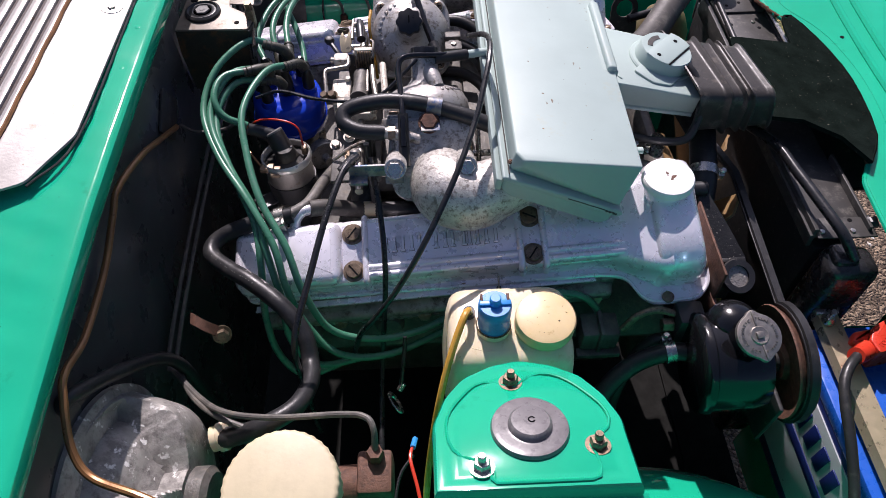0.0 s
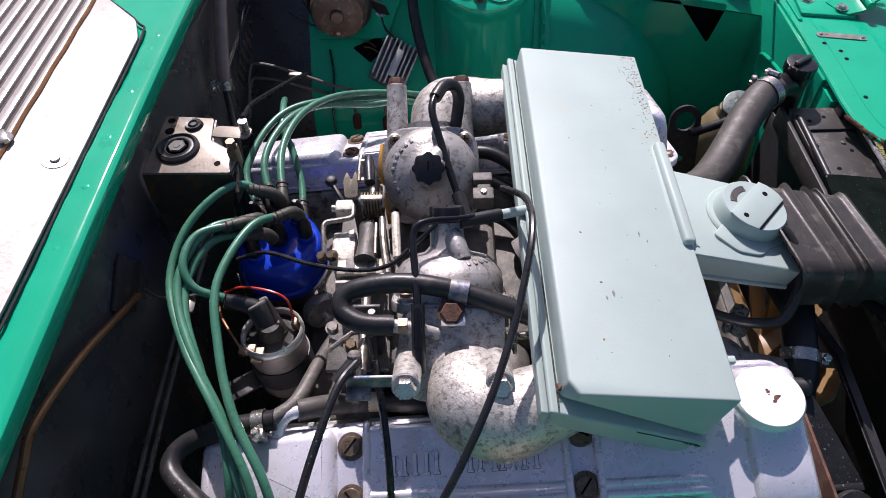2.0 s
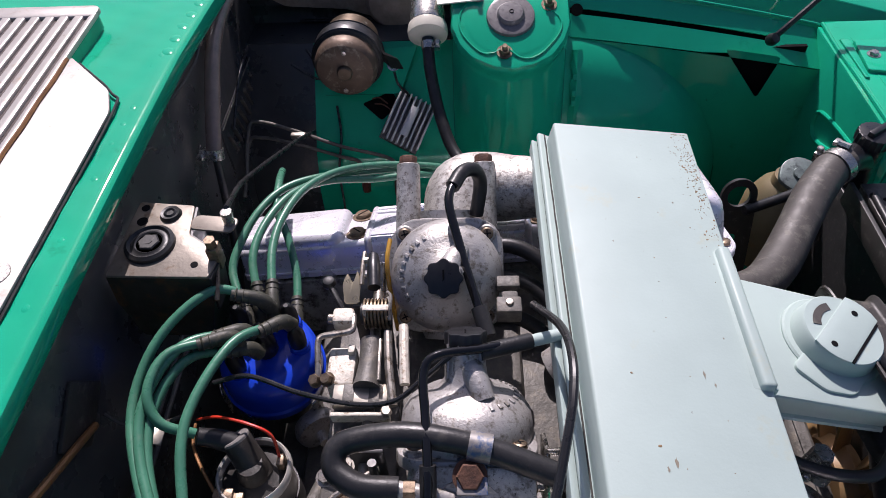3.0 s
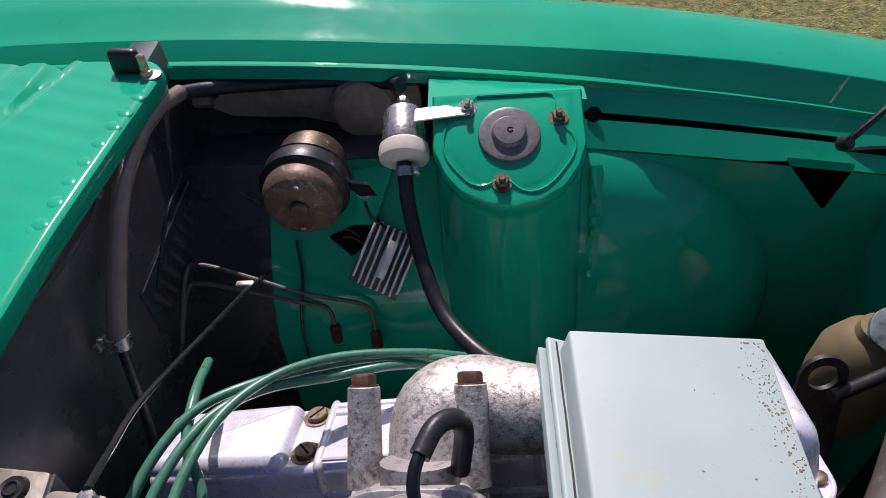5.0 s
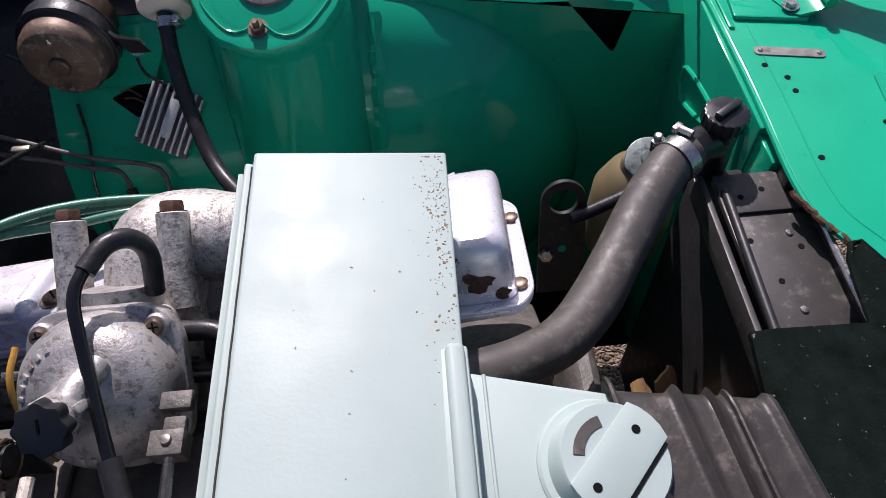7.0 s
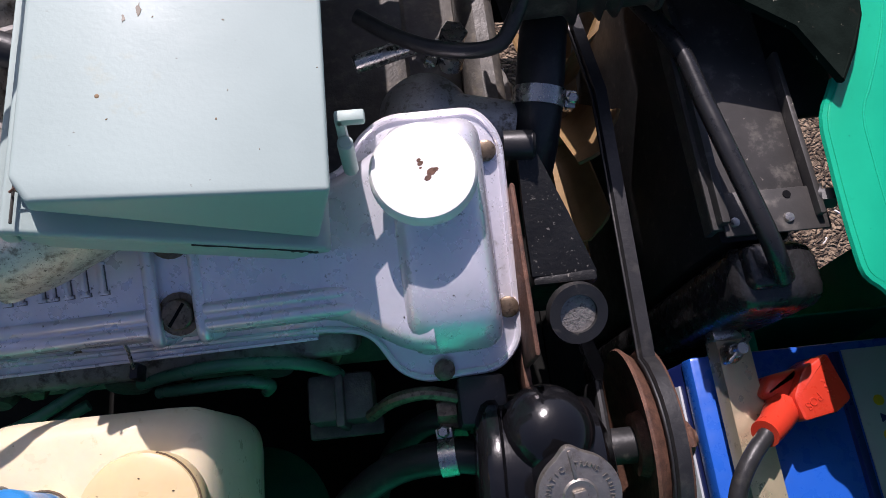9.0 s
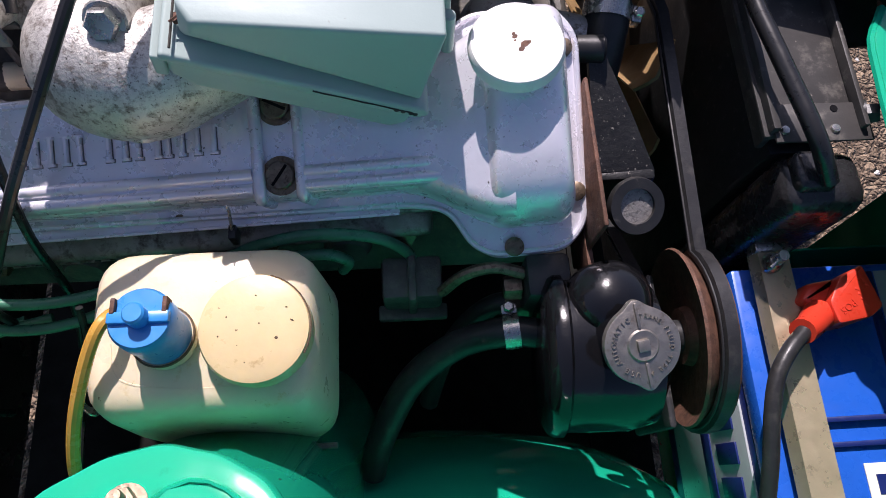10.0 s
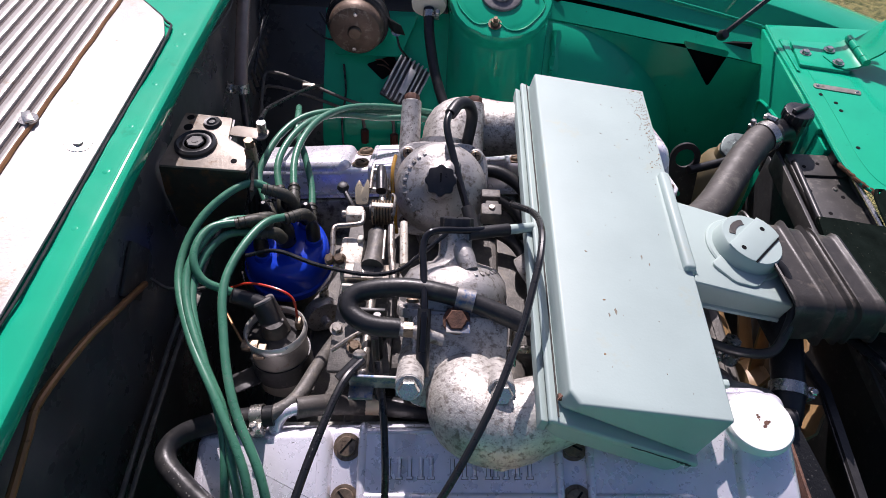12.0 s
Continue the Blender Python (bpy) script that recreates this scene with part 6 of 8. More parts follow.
part("bracket", joined(rbox(-0.146, -0.088, -0.181, -0.178, 0.850, 0.866, 0.001), rbox(-0.146, -0.126, -0.192, -0.180, 0.848, 0.852, 0.001), rbox(-0.108, -0.088, -0.1815, -0.1775, 0.838, 0.866, 0.001)), stained, lk, "blue-stained cable bracket")
for y in (-0.14, -0.115):
    part("vertical_rod", tube([(-0.128, y, 0.76), (-0.130, y + 0.01, 0.85)], 0.0035, 8, 0), BLACKSTEEL, lk)
part("rod_end", joined(moved(lathe([(0.006, 0), (0.006, 0.012), (0.004, 0.014)], 12), axis((-0.139, -0.166, 0.858), (0, 0.5, 0.8)))), LINKM, lk)
part("cable_stop", moved(lathe([(0.0055, -0.012), (0.0055, 0.012)], 14), axis((-0.146, -0.172, 0.862), (-0.6, -0.7, -0.2))), RUBBER, lk)

brk = thing("choke_box", "small plated choke bracket with cable clamp", "bracket", (-0.022, 0.028, 0.85))
part("box", joined(rbox(-0.035, -0.014, 0.020, 0.036, 0.846, 0.862, 0.0015), rbox(-0.030, -0.016, 0.034, 0.046, 0.850, 0.857, 0.002)), DIRTY, brk)
part("screw", moved(lathe([(0.0035, 0), (0.003, 0.002), (0, 0.0024)], 12), Matrix.Translation((-0.024, 0.029, 0.862))), LINKM, brk)
part("tab", rbox(-0.034, -0.014, 0.050, 0.062, 0.850, 0.858, 0.0015), DIRTY, brk)

# breather pipe and hose along the near cover's upper edge
bh = thing("crankcase_hose", "black breather hose with a cream connector along the rocker cover", "hose", (-0.12, -0.19, 0.79))
part("spigot", tube([(-0.218, -0.188, 0.770), (-0.216, -0.178, 0.780), (-0.208, -0.171, 0.786), (-0.192, -0.165, 0.785)], 0.0062, 14, 5), COVER, bh, "silver bent spigot")
part("hose", tube([(-0.200, -0.168, 0.787), (-0.180, -0.160, 0.780), (-0.160, -0.150, 0.765), (-0.142, -0.144, 0.755)], 0.0098, 16, 5), GREYRUB, bh)
part("connector", moved(lathe([(0.0090, 0), (0.0095, 0.002), (0.0095, 0.018), (0.0090, 0.020)], 20), axis((-0.145, -0.1445, 0.756), (1, 0.08, -0.1))), CREAM, bh, "cream plastic connector")
part("hose_end", tube([(-0.126, -0.143, 0.754), (-0.102, -0.146, 0.7555), (-0.075, -0.150, 0.756), (-0.055, -0.150, 0.750)], 0.0098, 16, 4), RUBBER, bh)

# ---- bulkhead fittings ----
ped = thing("pedal_box", "plated pedal box bracket with black grommets and rust stains", "bracket", (-0.33, 0.085, 0.78))
PEDM = surf("rust_stained_plating", (0.24, 0.21, 0.175), 0.48, metal=0.4, var=0.2, vscale=40, bump=0.1, stain=(0.15, 0.10, 0.06), stain_amt=0.25, stain_scale=50)
o = [(-0.365, 0.045), (-0.276, 0.042), (-0.272, 0.068), (-0.305, 0.092), (-0.309, 0.128), (-0.362, 0.134)]
part("plate", prism(rounded(o, 0.003, 3), 0.8805, 0.8845, 0.001), PEDM, ped)
# skirts darker than the plate; red-brown stains on the front one
part("front_skirt", sheet([[(-0.365, 0.045, 0.882), (-0.276, 0.042, 0.882)], [(-0.366, 0.042, 0.85), (-0.280, 0.039, 0.85)], [(-0.366, 0.05, 0.79), (-0.30, 0.048, 0.79)]], 0.002), surf("dark_brown_bracket_side", (0.05, 0.04, 0.03), 0.55, metal=0.3, var=0.3, stain=(0.15, 0.07, 0.03), stain_amt=0.35, stain_scale=50), ped)
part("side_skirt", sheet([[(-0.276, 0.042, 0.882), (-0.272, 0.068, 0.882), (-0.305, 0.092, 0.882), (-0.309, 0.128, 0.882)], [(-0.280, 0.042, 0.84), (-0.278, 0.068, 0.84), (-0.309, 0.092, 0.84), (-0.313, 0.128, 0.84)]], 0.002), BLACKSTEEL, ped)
mg = Matrix.Translation((-0.336, 0.079, 0.8845))
part("grommet", moved(lathe([(0.0105, -0.004), (0.0105, 0.003), (0.0125, 0.0045), (0.0145, 0.0032), (0.0165, 0.0032), (0.0185, 0.0055), (0.0215, 0.0035), (0.022, 0.0)], 40, caps=False), mg), RUBBER, ped, "large black rubber grommet")
part("bore", moved(lathe([(0.0112, 0.0036), (0.0, 0.0036)], 24), mg), INK_SHADE, ped)
part("bolt_head", moved(joined(hexhead(0.0098, 0.005), lathe([(0.0035, 0.005), (0.0035, 0.0054), (0, 0.0054)], 10)), mg @ Matrix.Translation((0, 0, 0.0006))), BLACKSTEEL, ped)
part("small_grommet", moved(lathe([(0.003, 0.003), (0.0045, 0.0045), (0.006, 0.003), (0.0085, 0.0035), (0.010, 0.0)], 28), Matrix.Translation((-0.328, 0.116, 0.8845))), RUBBER, ped)
for x, y, r in ((-0.352, 0.108, 0.005), (-0.354, 0.125, 0.004), (-0.291, 0.056, 0.0032)):
    part("hole", moved(lathe([(r, 0), (r, 0.0006), (0, 0.0006)], 18), Matrix.Translation((x, y, 0.8845))), INK_SHADE, ped)
part("tab", prism(rounded([(-0.309, 0.100), (-0.268, 0.094), (-0.264, 0.112), (-0.306, 0.117)], 0.007), 0.8815, 0.8835, 0.0006), PEDM, ped)
part("post", moved(lathe([(0.0050, 0), (0.0050, 0.010), (0.0054, 0.011), (0.0050, 0.014), (0, 0.0145)], 18), Matrix.Translation((-0.272, 0.106, 0.8835))), ZINC, ped, "plated cable post")
part("clevis", joined(rbox(-0.280, -0.270, 0.060, 0.073, 0.872, 0.897, 0.002), moved(lathe([(0.005, 0), (0.005, 0.008)], 6), Matrix.Translation((-0.275, 0.066, 0.897))), tube([(-0.275, 0.064, 0.880), (-0.272, 0.048, 0.874), (-0.270, 0.030, 0.868)], 0.0022, 8, 3)), SCREW, ped)
hose("accelerator_cable", [(-0.272, 0.110, 0.898), (-0.283, 0.150, 0.872), (-0.289, 0.195, 0.850), (-0.287, 0.250, 0.822), (-0.282, 0.313, 0.790), (-0.279, 0.395, 0.745), (-0.273, 0.445, 0.715)], 0.0026, WIRE, "black accelerator cable along the bulkhead", "cable", 10, 7)
for k in (0, 1):
    hose("brake_line", [(-0.345 + k * 0.010, 0.120, 0.760), (-0.355 + k * 0.009, 0.030, 0.741), (-0.357 + k * 0.009, -0.115, 0.732), (-0.357 + k * 0.009, -0.220, 0.724), (-0.356 + k * 0.009, -0.306, 0.714), (-0.351 + k * 0.008, -0.330, 0.712)], 0.0026, DIRTY, "grey steel brake line down the bulkhead", "pipe", 8, 6, "brake lines")
hose("brown_pipe", [(-0.362, -0.060, 0.822), (-0.360, -0.110, 0.850), (-0.358, -0.170, 0.882), (-0.357, -0.235, 0.904), (-0.358, -0.262, 0.896), (-0.360, -0.311, 0.878), (-0.357, -0.383, 0.880), (-0.352, -0.428, 0.900), (-0.348, -0.450, 0.896), (-0.344, -0.478, 0.874), (-0.329, -0.497, 0.860), (-0.286, -0.514, 0.860), (-0.235, -0.535, 0.850), (-0.19, -0.56, 0.83)], 0.0034, COPPER, "brown pipe clipped along the bulkhead edge", "pipe", 10, 7)
hose("loom_cable", [(-0.360, 0.388, 0.925), (-0.363, 0.3745, 0.9044), (-0.363, 0.3474, 0.8952), (-0.363, 0.2851, 0.9013), (-0.362, 0.2139, 0.9179), (-0.361, 0.18, 0.928)], 0.0024, GREYRUB, "grey cable clipped under the scuttle edge", "cable", 8, 6)
hose("loom_cable", [(-0.364, 0.20, 0.893), (-0.363, 0.1833, 0.9056), (-0.362, 0.1406, 0.9179), (-0.36, 0.12, 0.926)], 0.0022, GREYRUB, "grey cable clipped under the scuttle edge", "cable", 8, 6)
solo("cable_clip", rbox(-0.367, -0.359, 0.370, 0.380, 0.900, 0.909, 0.002), ZINC, "small bright clip on the grey cable", "clip")
solo("felt_flap", moved(prism(rounded([(-0.022, -0.028), (0.022, -0.024), (0.024, 0.028), (-0.020, 0.026)], 0.003, 2), 0, 0.003, 0.0008), Matrix.Translation((-0.3665, -0.062, 0.842)) @ Matrix.Rotation(radians(90), 4, "Y") @ Matrix.Rotation(radians(28), 4, "Z")), BOOTRUB, "black felt flap on the bulkhead", "flap")
tg = thing("earth_tag", "small plated tag hanging from a grey wire", "cable tag", (-0.315, -0.062, 0.80))
part("wire", tube([(-0.364, -0.045, 0.812), (-0.345, -0.052, 0.806), (-0.315, -0.050, 0.806), (-0.298, -0.046, 0.810)], 0.0018, 8, 4), GREYRUB, tg)
part("tag", moved(rbox(-0.005, 0.005, -0.008, 0.008, -0.001, 0.001, 0.0005), Matrix.Translation((-0.318, -0.060, 0.803)) @ Matrix.Rotation(0.4, 4, "Y")), PLATE, tg)
lv = thing("bulkhead_louvre", "black pressed louvre plate on the bulkhead", "louvre", (-0.366, 0.455, 0.77))
part("plate", rbox(-0.3685, -0.3650, 0.358, 0.545, 0.722, 0.788, 0.001), BLACKP, lv)
part("edge", tube([(-0.3642, 0.360, 0.7872), (-0.3642, 0.45, 0.7876), (-0.3642, 0.535, 0.7872)], 0.0009, 6, 3), PLATE, lv)
for i in range(8):
    part("slat", moved(rbox(-0.0025, 0.0025, -0.0032, 0.0032, -0.020, 0.020, 0.0012), Matrix.Translation((-0.3640, 0.378 + i * 0.0195, 0.754)) @ Matrix.Rotation(0.40, 4, "X") @ Matrix.Rotation(0.35, 4, "Z")), GREYRUB, lv)
rb = thing("buffer_stop", "black rubber bonnet stop with brass stud", "rubber stop", (-0.378, 0.530, 0.925))
part("block", moved(rbox(-0.0155, 0.0155, -0.006, 0.006, 0.0, 0.026, 0.005, 3), Matrix.Translation((-0.379, 0.533, 0.925)) @ Matrix.Rotation(-0.12, 4, "Z") @ Matrix.Rotation(-0.15, 4, "X")), RUBBER, rb)
part("washer", moved(lathe([(0.0105, 0.0), (0.0105, 0.0015), (0.008, 0.0025), (0.0, 0.0025)], 18), Matrix.Translation((-0.354, 0.526, 0.9255))), PLATE, rb)
part("stud", moved(lathe([(0.0062, 0.0), (0.0062, 0.004), (0.0042, 0.005), (0.0042, 0.0195), (0.003, 0.021)], 14), axis((-0.357, 0.525, 0.927), (-0.1, 0.25, 1))), BRASSBAR, rb)

uh = thing("vent_hose", "ribbed brown-grey vent hose with steel clip up the bulkhead", "hose", (-0.34, 0.27, 0.70))
part("hose", tube([(-0.346, 0.276, 0.812), (-0.346, 0.284, 0.826), (-0.350, 0.332, 0.858), (-0.355, 0.391, 0.886), (-0.357, 0.456, 0.897), (-0.354, 0.510, 0.897), (-0.345, 0.552, 0.888)], 0.0088, 18, 8), surf("translucent_brown_hose", (0.25, 0.185, 0.15), 0.18, var=0.2, vscale=40, bump=0.25, bscale=600), uh)
part("upper_run", tube([(-0.346, 0.550, 0.888), (-0.32, 0.576, 0.876), (-0.26, 0.598, 0.864), (-0.17, 0.600, 0.862), (-0.128, 0.590, 0.862), (-0.112, 0.572, 0.870)], 0.0080, 14, 6), RUBBER, uh, "black upper hose")
part("lower_pipe", tube([(-0.346, 0.279, 0.818), (-0.344, 0.268, 0.79), (-0.342, 0.24, 0.72), (-0.343, 0.20, 0.64)], 0.0050, 12, 5), BLACKSTEEL, uh)
part("clip", band((-0.346, 0.279, 0.818), (0, 0.4, 1), 0.0092, 0.012), ZINC, uh)

# ---- brake servo and master cylinder ----
sv = thing("brake_servo", "galvanised brake servo drum with white flaked paint", "brake servo", (-0.31, -0.46, 0.62))
ms = axis((-0.400, -0.474, 0.732), (1, -0.03, 0.05))
part("rear_shell", moved(lathe([(0.095, 0.0), (0.100, 0.006), (0.100, 0.030), (0.104, 0.034), (0.104, 0.042)], 64), ms), SERVO, sv)
part("clamp_band", moved(lathe([(0.104, 0.034), (0.1085, 0.036), (0.1085, 0.042), (0.103, 0.045)], 64), ms), SERVO, sv)
def servo_front():
    """The domed front shell with one large three-cornered pressing."""
    prof = smooth_line([(0.102, 0.042, 0), (0.098, 0.052, 0), (0.093, 0.072, 0), (0.085, 0.092, 0), (0.070, 0.104, 0), (0.045, 0.110, 0), (0.012, 0.111, 0)], 6)
    bm = moved(lathe([(p.x, p.y) for p in prof], 160), ms)
    for v in bm.verts:
        dy, dz = v.co.y + 0.477, v.co.z - 0.737
        r, a = math.hypot(dy, dz), math.atan2(dz, dy)
        off = abs((a - RECESS + math.pi) % (2 * math.pi) - math.pi)
        wide = 0.30 + 0.40 * (r - 0.03) / 0.07
        k = min(1, max(0, (wide - off) / 0.07)) * min(1, max(0, (r - 0.035) / 0.010)) * min(1, max(0, (0.0985 - r) / 0.006))
        k = k * k * (3 - 2 * k)
        v.co.x -= 0.030 * k * min(1, (r - 0.01) / 0.05)
        v.co.y -= dy / max(r, 0.01) * 0.014 * k
        v.co.z -= dz / max(r, 0.01) * 0.014 * k
    return bm

RECESS = radians(75)
part("front_shell", servo_front(), SERVO, sv)
part("nose", moved(lathe([(0.03, 0.108), (0.03, 0.125), (0.024, 0.13)], 30), ms), DIRTY, sv)
part("valve", joined(moved(lathe([(0.0125, 0), (0.0125, 0.006), (0.0145, 0.007), (0.0145, 0.014), (0.012, 0.015)], 20), axis((-0.283, -0.420, 0.738), (0.9, 0.2, 0.1)))), CREAM, sv, "cream vacuum valve collar")
part("valve_hose", tube([(-0.270, -0.418, 0.740), (-0.250, -0.414, 0.741), (-0.232, -0.412, 0.738)], 0.0085, 14, 3), RUBBER, sv)
mc2 = thing("master_cylinder", "rusty brake master cylinder with a cream reservoir cap", "master cylinder", (-0.18, -0.49, 0.72))
part("barrel", moved(lathe([(0.020, 0), (0.020, 0.13), (0.017, 0.135)], 28), axis((-0.245, -0.478, 0.752), (1, 0, 0.02))), RUST, mc2)
part("union_block", joined(rbox(-0.136, -0.104, -0.492, -0.452, 0.742, 0.778, 0.004), moved(hexhead(0.008, 0.012), Matrix.Translation((-0.119, -0.459, 0.778)))), RUST, mc2)
part("reservoir", moved(lathe([(0.034, 0.0), (0.040, 0.008), (0.042, 0.028), (0.042, 0.04)], 44), Matrix.Translation((-0.186, -0.508, 0.785))), CREAM, mc2)
mcap = Matrix.Translation((-0.186, -0.506, 0.826)) @ Matrix.Rotation(0.05, 4, "X")
part("reservoir_cap", moved(prism([((0.0458 + 0.0004 * math.cos(36 * a)) * math.cos(a), (0.0458 + 0.0004 * math.cos(36 * a)) * math.sin(a)) for a in span(0, 2 * math.pi * 143 / 144, 144)], 0, 0.026, 0.004, 3), mcap), surf("aged_cream_cap", (0.56, 0.48, 0.31), 0.45, var=0.08, vscale=40, bump=0.05, stain=(0.50, 0.43, 0.30), stain_amt=0.05, stain_scale=60), mc2, "yellowed cream screw cap")
part("cap_pip", moved(lathe([(0.0028, 0), (0.0022, 0.0006), (0.0, 0.0006)], 14), mcap @ Matrix.Translation((-0.004, -0.02, 0.026))), CREAM, mc2)
hose("brake_line", [(-0.351, -0.325, 0.712), (-0.301, -0.378, 0.745), (-0.260, -0.411, 0.778), (-0.210, -0.424, 0.792), (-0.148, -0.428, 0.802), (-0.126, -0.434, 0.807), (-0.119, -0.445, 0.804), (-0.119, -0.459, 0.785)], 0.0030, DIRTY, "grey steel brake line to the master cylinder", "pipe", 10, 7, "brake lines")
hose("brake_line", [(-0.344, -0.325, 0.712), (-0.312, -0.372, 0.738), (-0.278, -0.404, 0.760), (-0.248, -0.420, 0.766), (-0.215, -0.432, 0.764)], 0.0030, DIRTY, "grey steel brake line behind the servo", "pipe", 10, 7, "brake lines")
svh = thing("servo_vacuum_hose", "thick black servo vacuum hose", "hose", (-0.34, -0.36, 0.69))
part("hose", tube([(-0.370, -0.440, 0.862), (-0.360, -0.435, 0.871), (-0.352, -0.401, 0.839), (-0.345, -0.366, 0.799), (-0.338, -0.343, 0.766), (-0.332, -0.334, 0.735), (-0.330, -0.330, 0.69), (-0.330, -0.325, 0.60)], 0.0068, 14, 6), RUBBER, svh)
ba = thing("column_clamp", "rusty bolt with hose tail on the bulkhead", "clamp", (-0.31, -0.29, 0.74))
part("strap", sheet([[Vector(p) + Vector((0, 0.93, 0.36)) * k for p in smooth_line([(-0.327, -0.290, 0.745), (-0.319, -0.295, 0.746), (-0.309, -0.298, 0.739), (-0.300, -0.296, 0.725)], 4)] for k in (0.0, 0.006, 0.012)], 0.0026), RUST, ba, "bent rusty strap")
part("bolt", moved(joined(lathe([(0.0105, 0), (0.0105, 0.0025)], 20), hexhead(0.0075, 0.010)), axis((-0.2986, -0.290, 0.7205), (0.3, -0.75, 0.6))), SCREW, ba, "brown hexagon bolt")

# ---- washer bottle ----
wb = thing("washer_bottle", "yellowed washer bottle with blue pump and round cap", "washer bottle", (0.015, -0.345, 0.66))
bb = bmesh.new()
lvl = [(0.66, 0.010, 0.0), (0.685, 0.0, 0.0), (0.72, -0.004, 0.0), (0.775, 0.0, 0.0), (0.792, 0.002, 0.002), (0.798, 0.006, 0.006), (0.801, 0.012, 0.012)]
rg = []
for z, dx, dy in lvl:
    k = (0.801 - z) / 0.14
    rg.append([bb.verts.new((x, y, z)) for x, y in rect(-0.050 + dx, 0.0755 - dx, -0.385 - 0.008 * k + dy, -0.290 - dy, 0.022, 6)])
for a, b in zip(rg, rg[1:]):
    for i in range(len(a)):
        bb.faces.new((a[i], a[(i + 1) % len(a)], b[(i + 1) % len(a)], b[i]))
bb.faces.new(rg[0][::-1])
bb.faces.new(rg[-1])
part("bottle", bb, CREAM, wb, "yellowed translucent plastic bottle")
part("shoulder_line", tube([(-0.034, -0.345, 0.8008), (-0.028, -0.364, 0.8008), (0.0, -0.3705, 0.8006), (0.04, -0.3705, 0.8006), (0.060, -0.366, 0.8006)], 0.0007, 6, 5), CREAM, wb)
part("lid", moved(lathe([(0.0280, 0.0), (0.0295, 0.003), (0.0298, 0.014), (0.0285, 0.0175), (0.024, 0.019), (0.0, 0.0195)], 56), axis((0.046, -0.343, 0.800), (0.0, -0.04, 1))), LIDTAN, wb, "round cream screw lid")
LIDDIRT = surf("brown_lid_dirt", (0.10, 0.065, 0.035), 0.8)
for x_, y_, r_, k_ in ((-0.014, 0.006, 0.0004, 1.6), (-0.008, -0.009, 0.0003, 1.0), (0.003, 0.002, 0.0006, 1.0), (0.012, -0.006, 0.0010, 0.9), (0.017, 0.010, 0.0003, 2.5), (-0.018, -0.004, 0.0004, 1.3), (0.001, 0.017, 0.0003, 2.0), (0.020, 0.003, 0.0004, 3.0), (-0.004, -0.018, 0.0003, 1.2)):
    part("lid_fleck", moved(lathe([(r_, 0.0), (r_ * 0.7, 0.0002), (0, 0.0002)], 6), axis((0.046, -0.343, 0.800), (0.0, -0.04, 1)) @ Matrix.Translation((x_, y_, 0.0193)) @ Matrix.Rotation(40 * x_ + 90 * y_, 4, "Z") @ Matrix.Diagonal((1, k_, 1, 1))), LIDDIRT, wb)
part("rim_dirt", moved(tube([(0.0293 * math.cos(a), 0.0293 * math.sin(a), 0.0158) for a in span(-0.5, 1.3, 12)], 0.0006, 6, 1), axis((0.046, -0.343, 0.800), (0.0, -0.04, 1))), LIDDIRT, wb, "dirt line round the lid")
part("collar_stain", moved(lathe([(0.0163, 0.0088), (0.0170, 0.0086), (0.0172, 0.0072), (0.0163, 0.0070)], 36, caps=False), axis((-0.004, -0.344, 0.8005), (0, 0.06, 1))), LIDDIRT, wb)
pu = part("pump", moved(lathe([(0.0155, 0.0), (0.0155, 0.026), (0.0160, 0.027), (0.0160, 0.040), (0.0148, 0.042), (0.0, 0.042)], 36), axis((-0.004, -0.344, 0.799), (0.0, 0.06, 1))), BLUECAP, wb, "sky blue pump motor")
part("pump_collar", moved(lathe([(0.0166, 0.0), (0.0170, 0.006), (0.0160, 0.008)], 36), axis((-0.004, -0.344, 0.8005), (0, 0.06, 1))), CREAM, pu)
part("pump_boss", moved(joined(lathe([(0.0055, 0.042), (0.0055, 0.050), (0.0045, 0.0512), (0.0, 0.0512)], 20), rbox(-0.015, 0.015, -0.003, 0.003, 0.041, 0.0445, 0.001)), axis((-0.004, -0.344, 0.799), (0, 0.06, 1))), BLUECAP, pu)
for k in (-1, 1):
    part("terminal", moved(rbox(-0.0012, 0.0012, -0.004, 0.004, 0.036, 0.0435, 0.0005), axis((-0.004 + k * 0.0125, -0.338, 0.800), (0, 0.06, 1))), RUST, pu)
part("outlet", moved(lathe([(0.0058, 0), (0.0058, 0.010)], 14), axis((-0.027, -0.328, 0.799), (0, 0, 1))), RUBBER, wb)
part("bracket", joined(rbox(-0.040, 0.062, -0.405, -0.394, 0.672, 0.700, 0.002), tube([(-0.055, -0.398, 0.698), (0.076, -0.398, 0.698)], 0.0022, 8, 0)), DIRTY, wb)
hose("washer_tube", [(-0.027, -0.328, 0.803), (-0.028, -0.333, 0.817), (-0.033, -0.343, 0.821), (-0.042, -0.362, 0.811), (-0.052, -0.385, 0.793), (-0.060, -0.406, 0.770), (-0.066, -0.422, 0.742), (-0.073, -0.445, 0.70), (-0.078, -0.47, 0.66)], 0.0036, AMBER, "amber plastic washer tube", "tube", 10, 7)
ew = thing("pump_wires", "red and blue pump wires beside the turret", "wires", (-0.085, -0.50, 0.75))
part("red_wire", tube([(-0.085, -0.455, 0.79), (-0.087, -0.47, 0.795), (-0.080, -0.50, 0.79), (-0.078, -0.53, 0.78)], 0.0016, 8, 5), REDPL, ew)
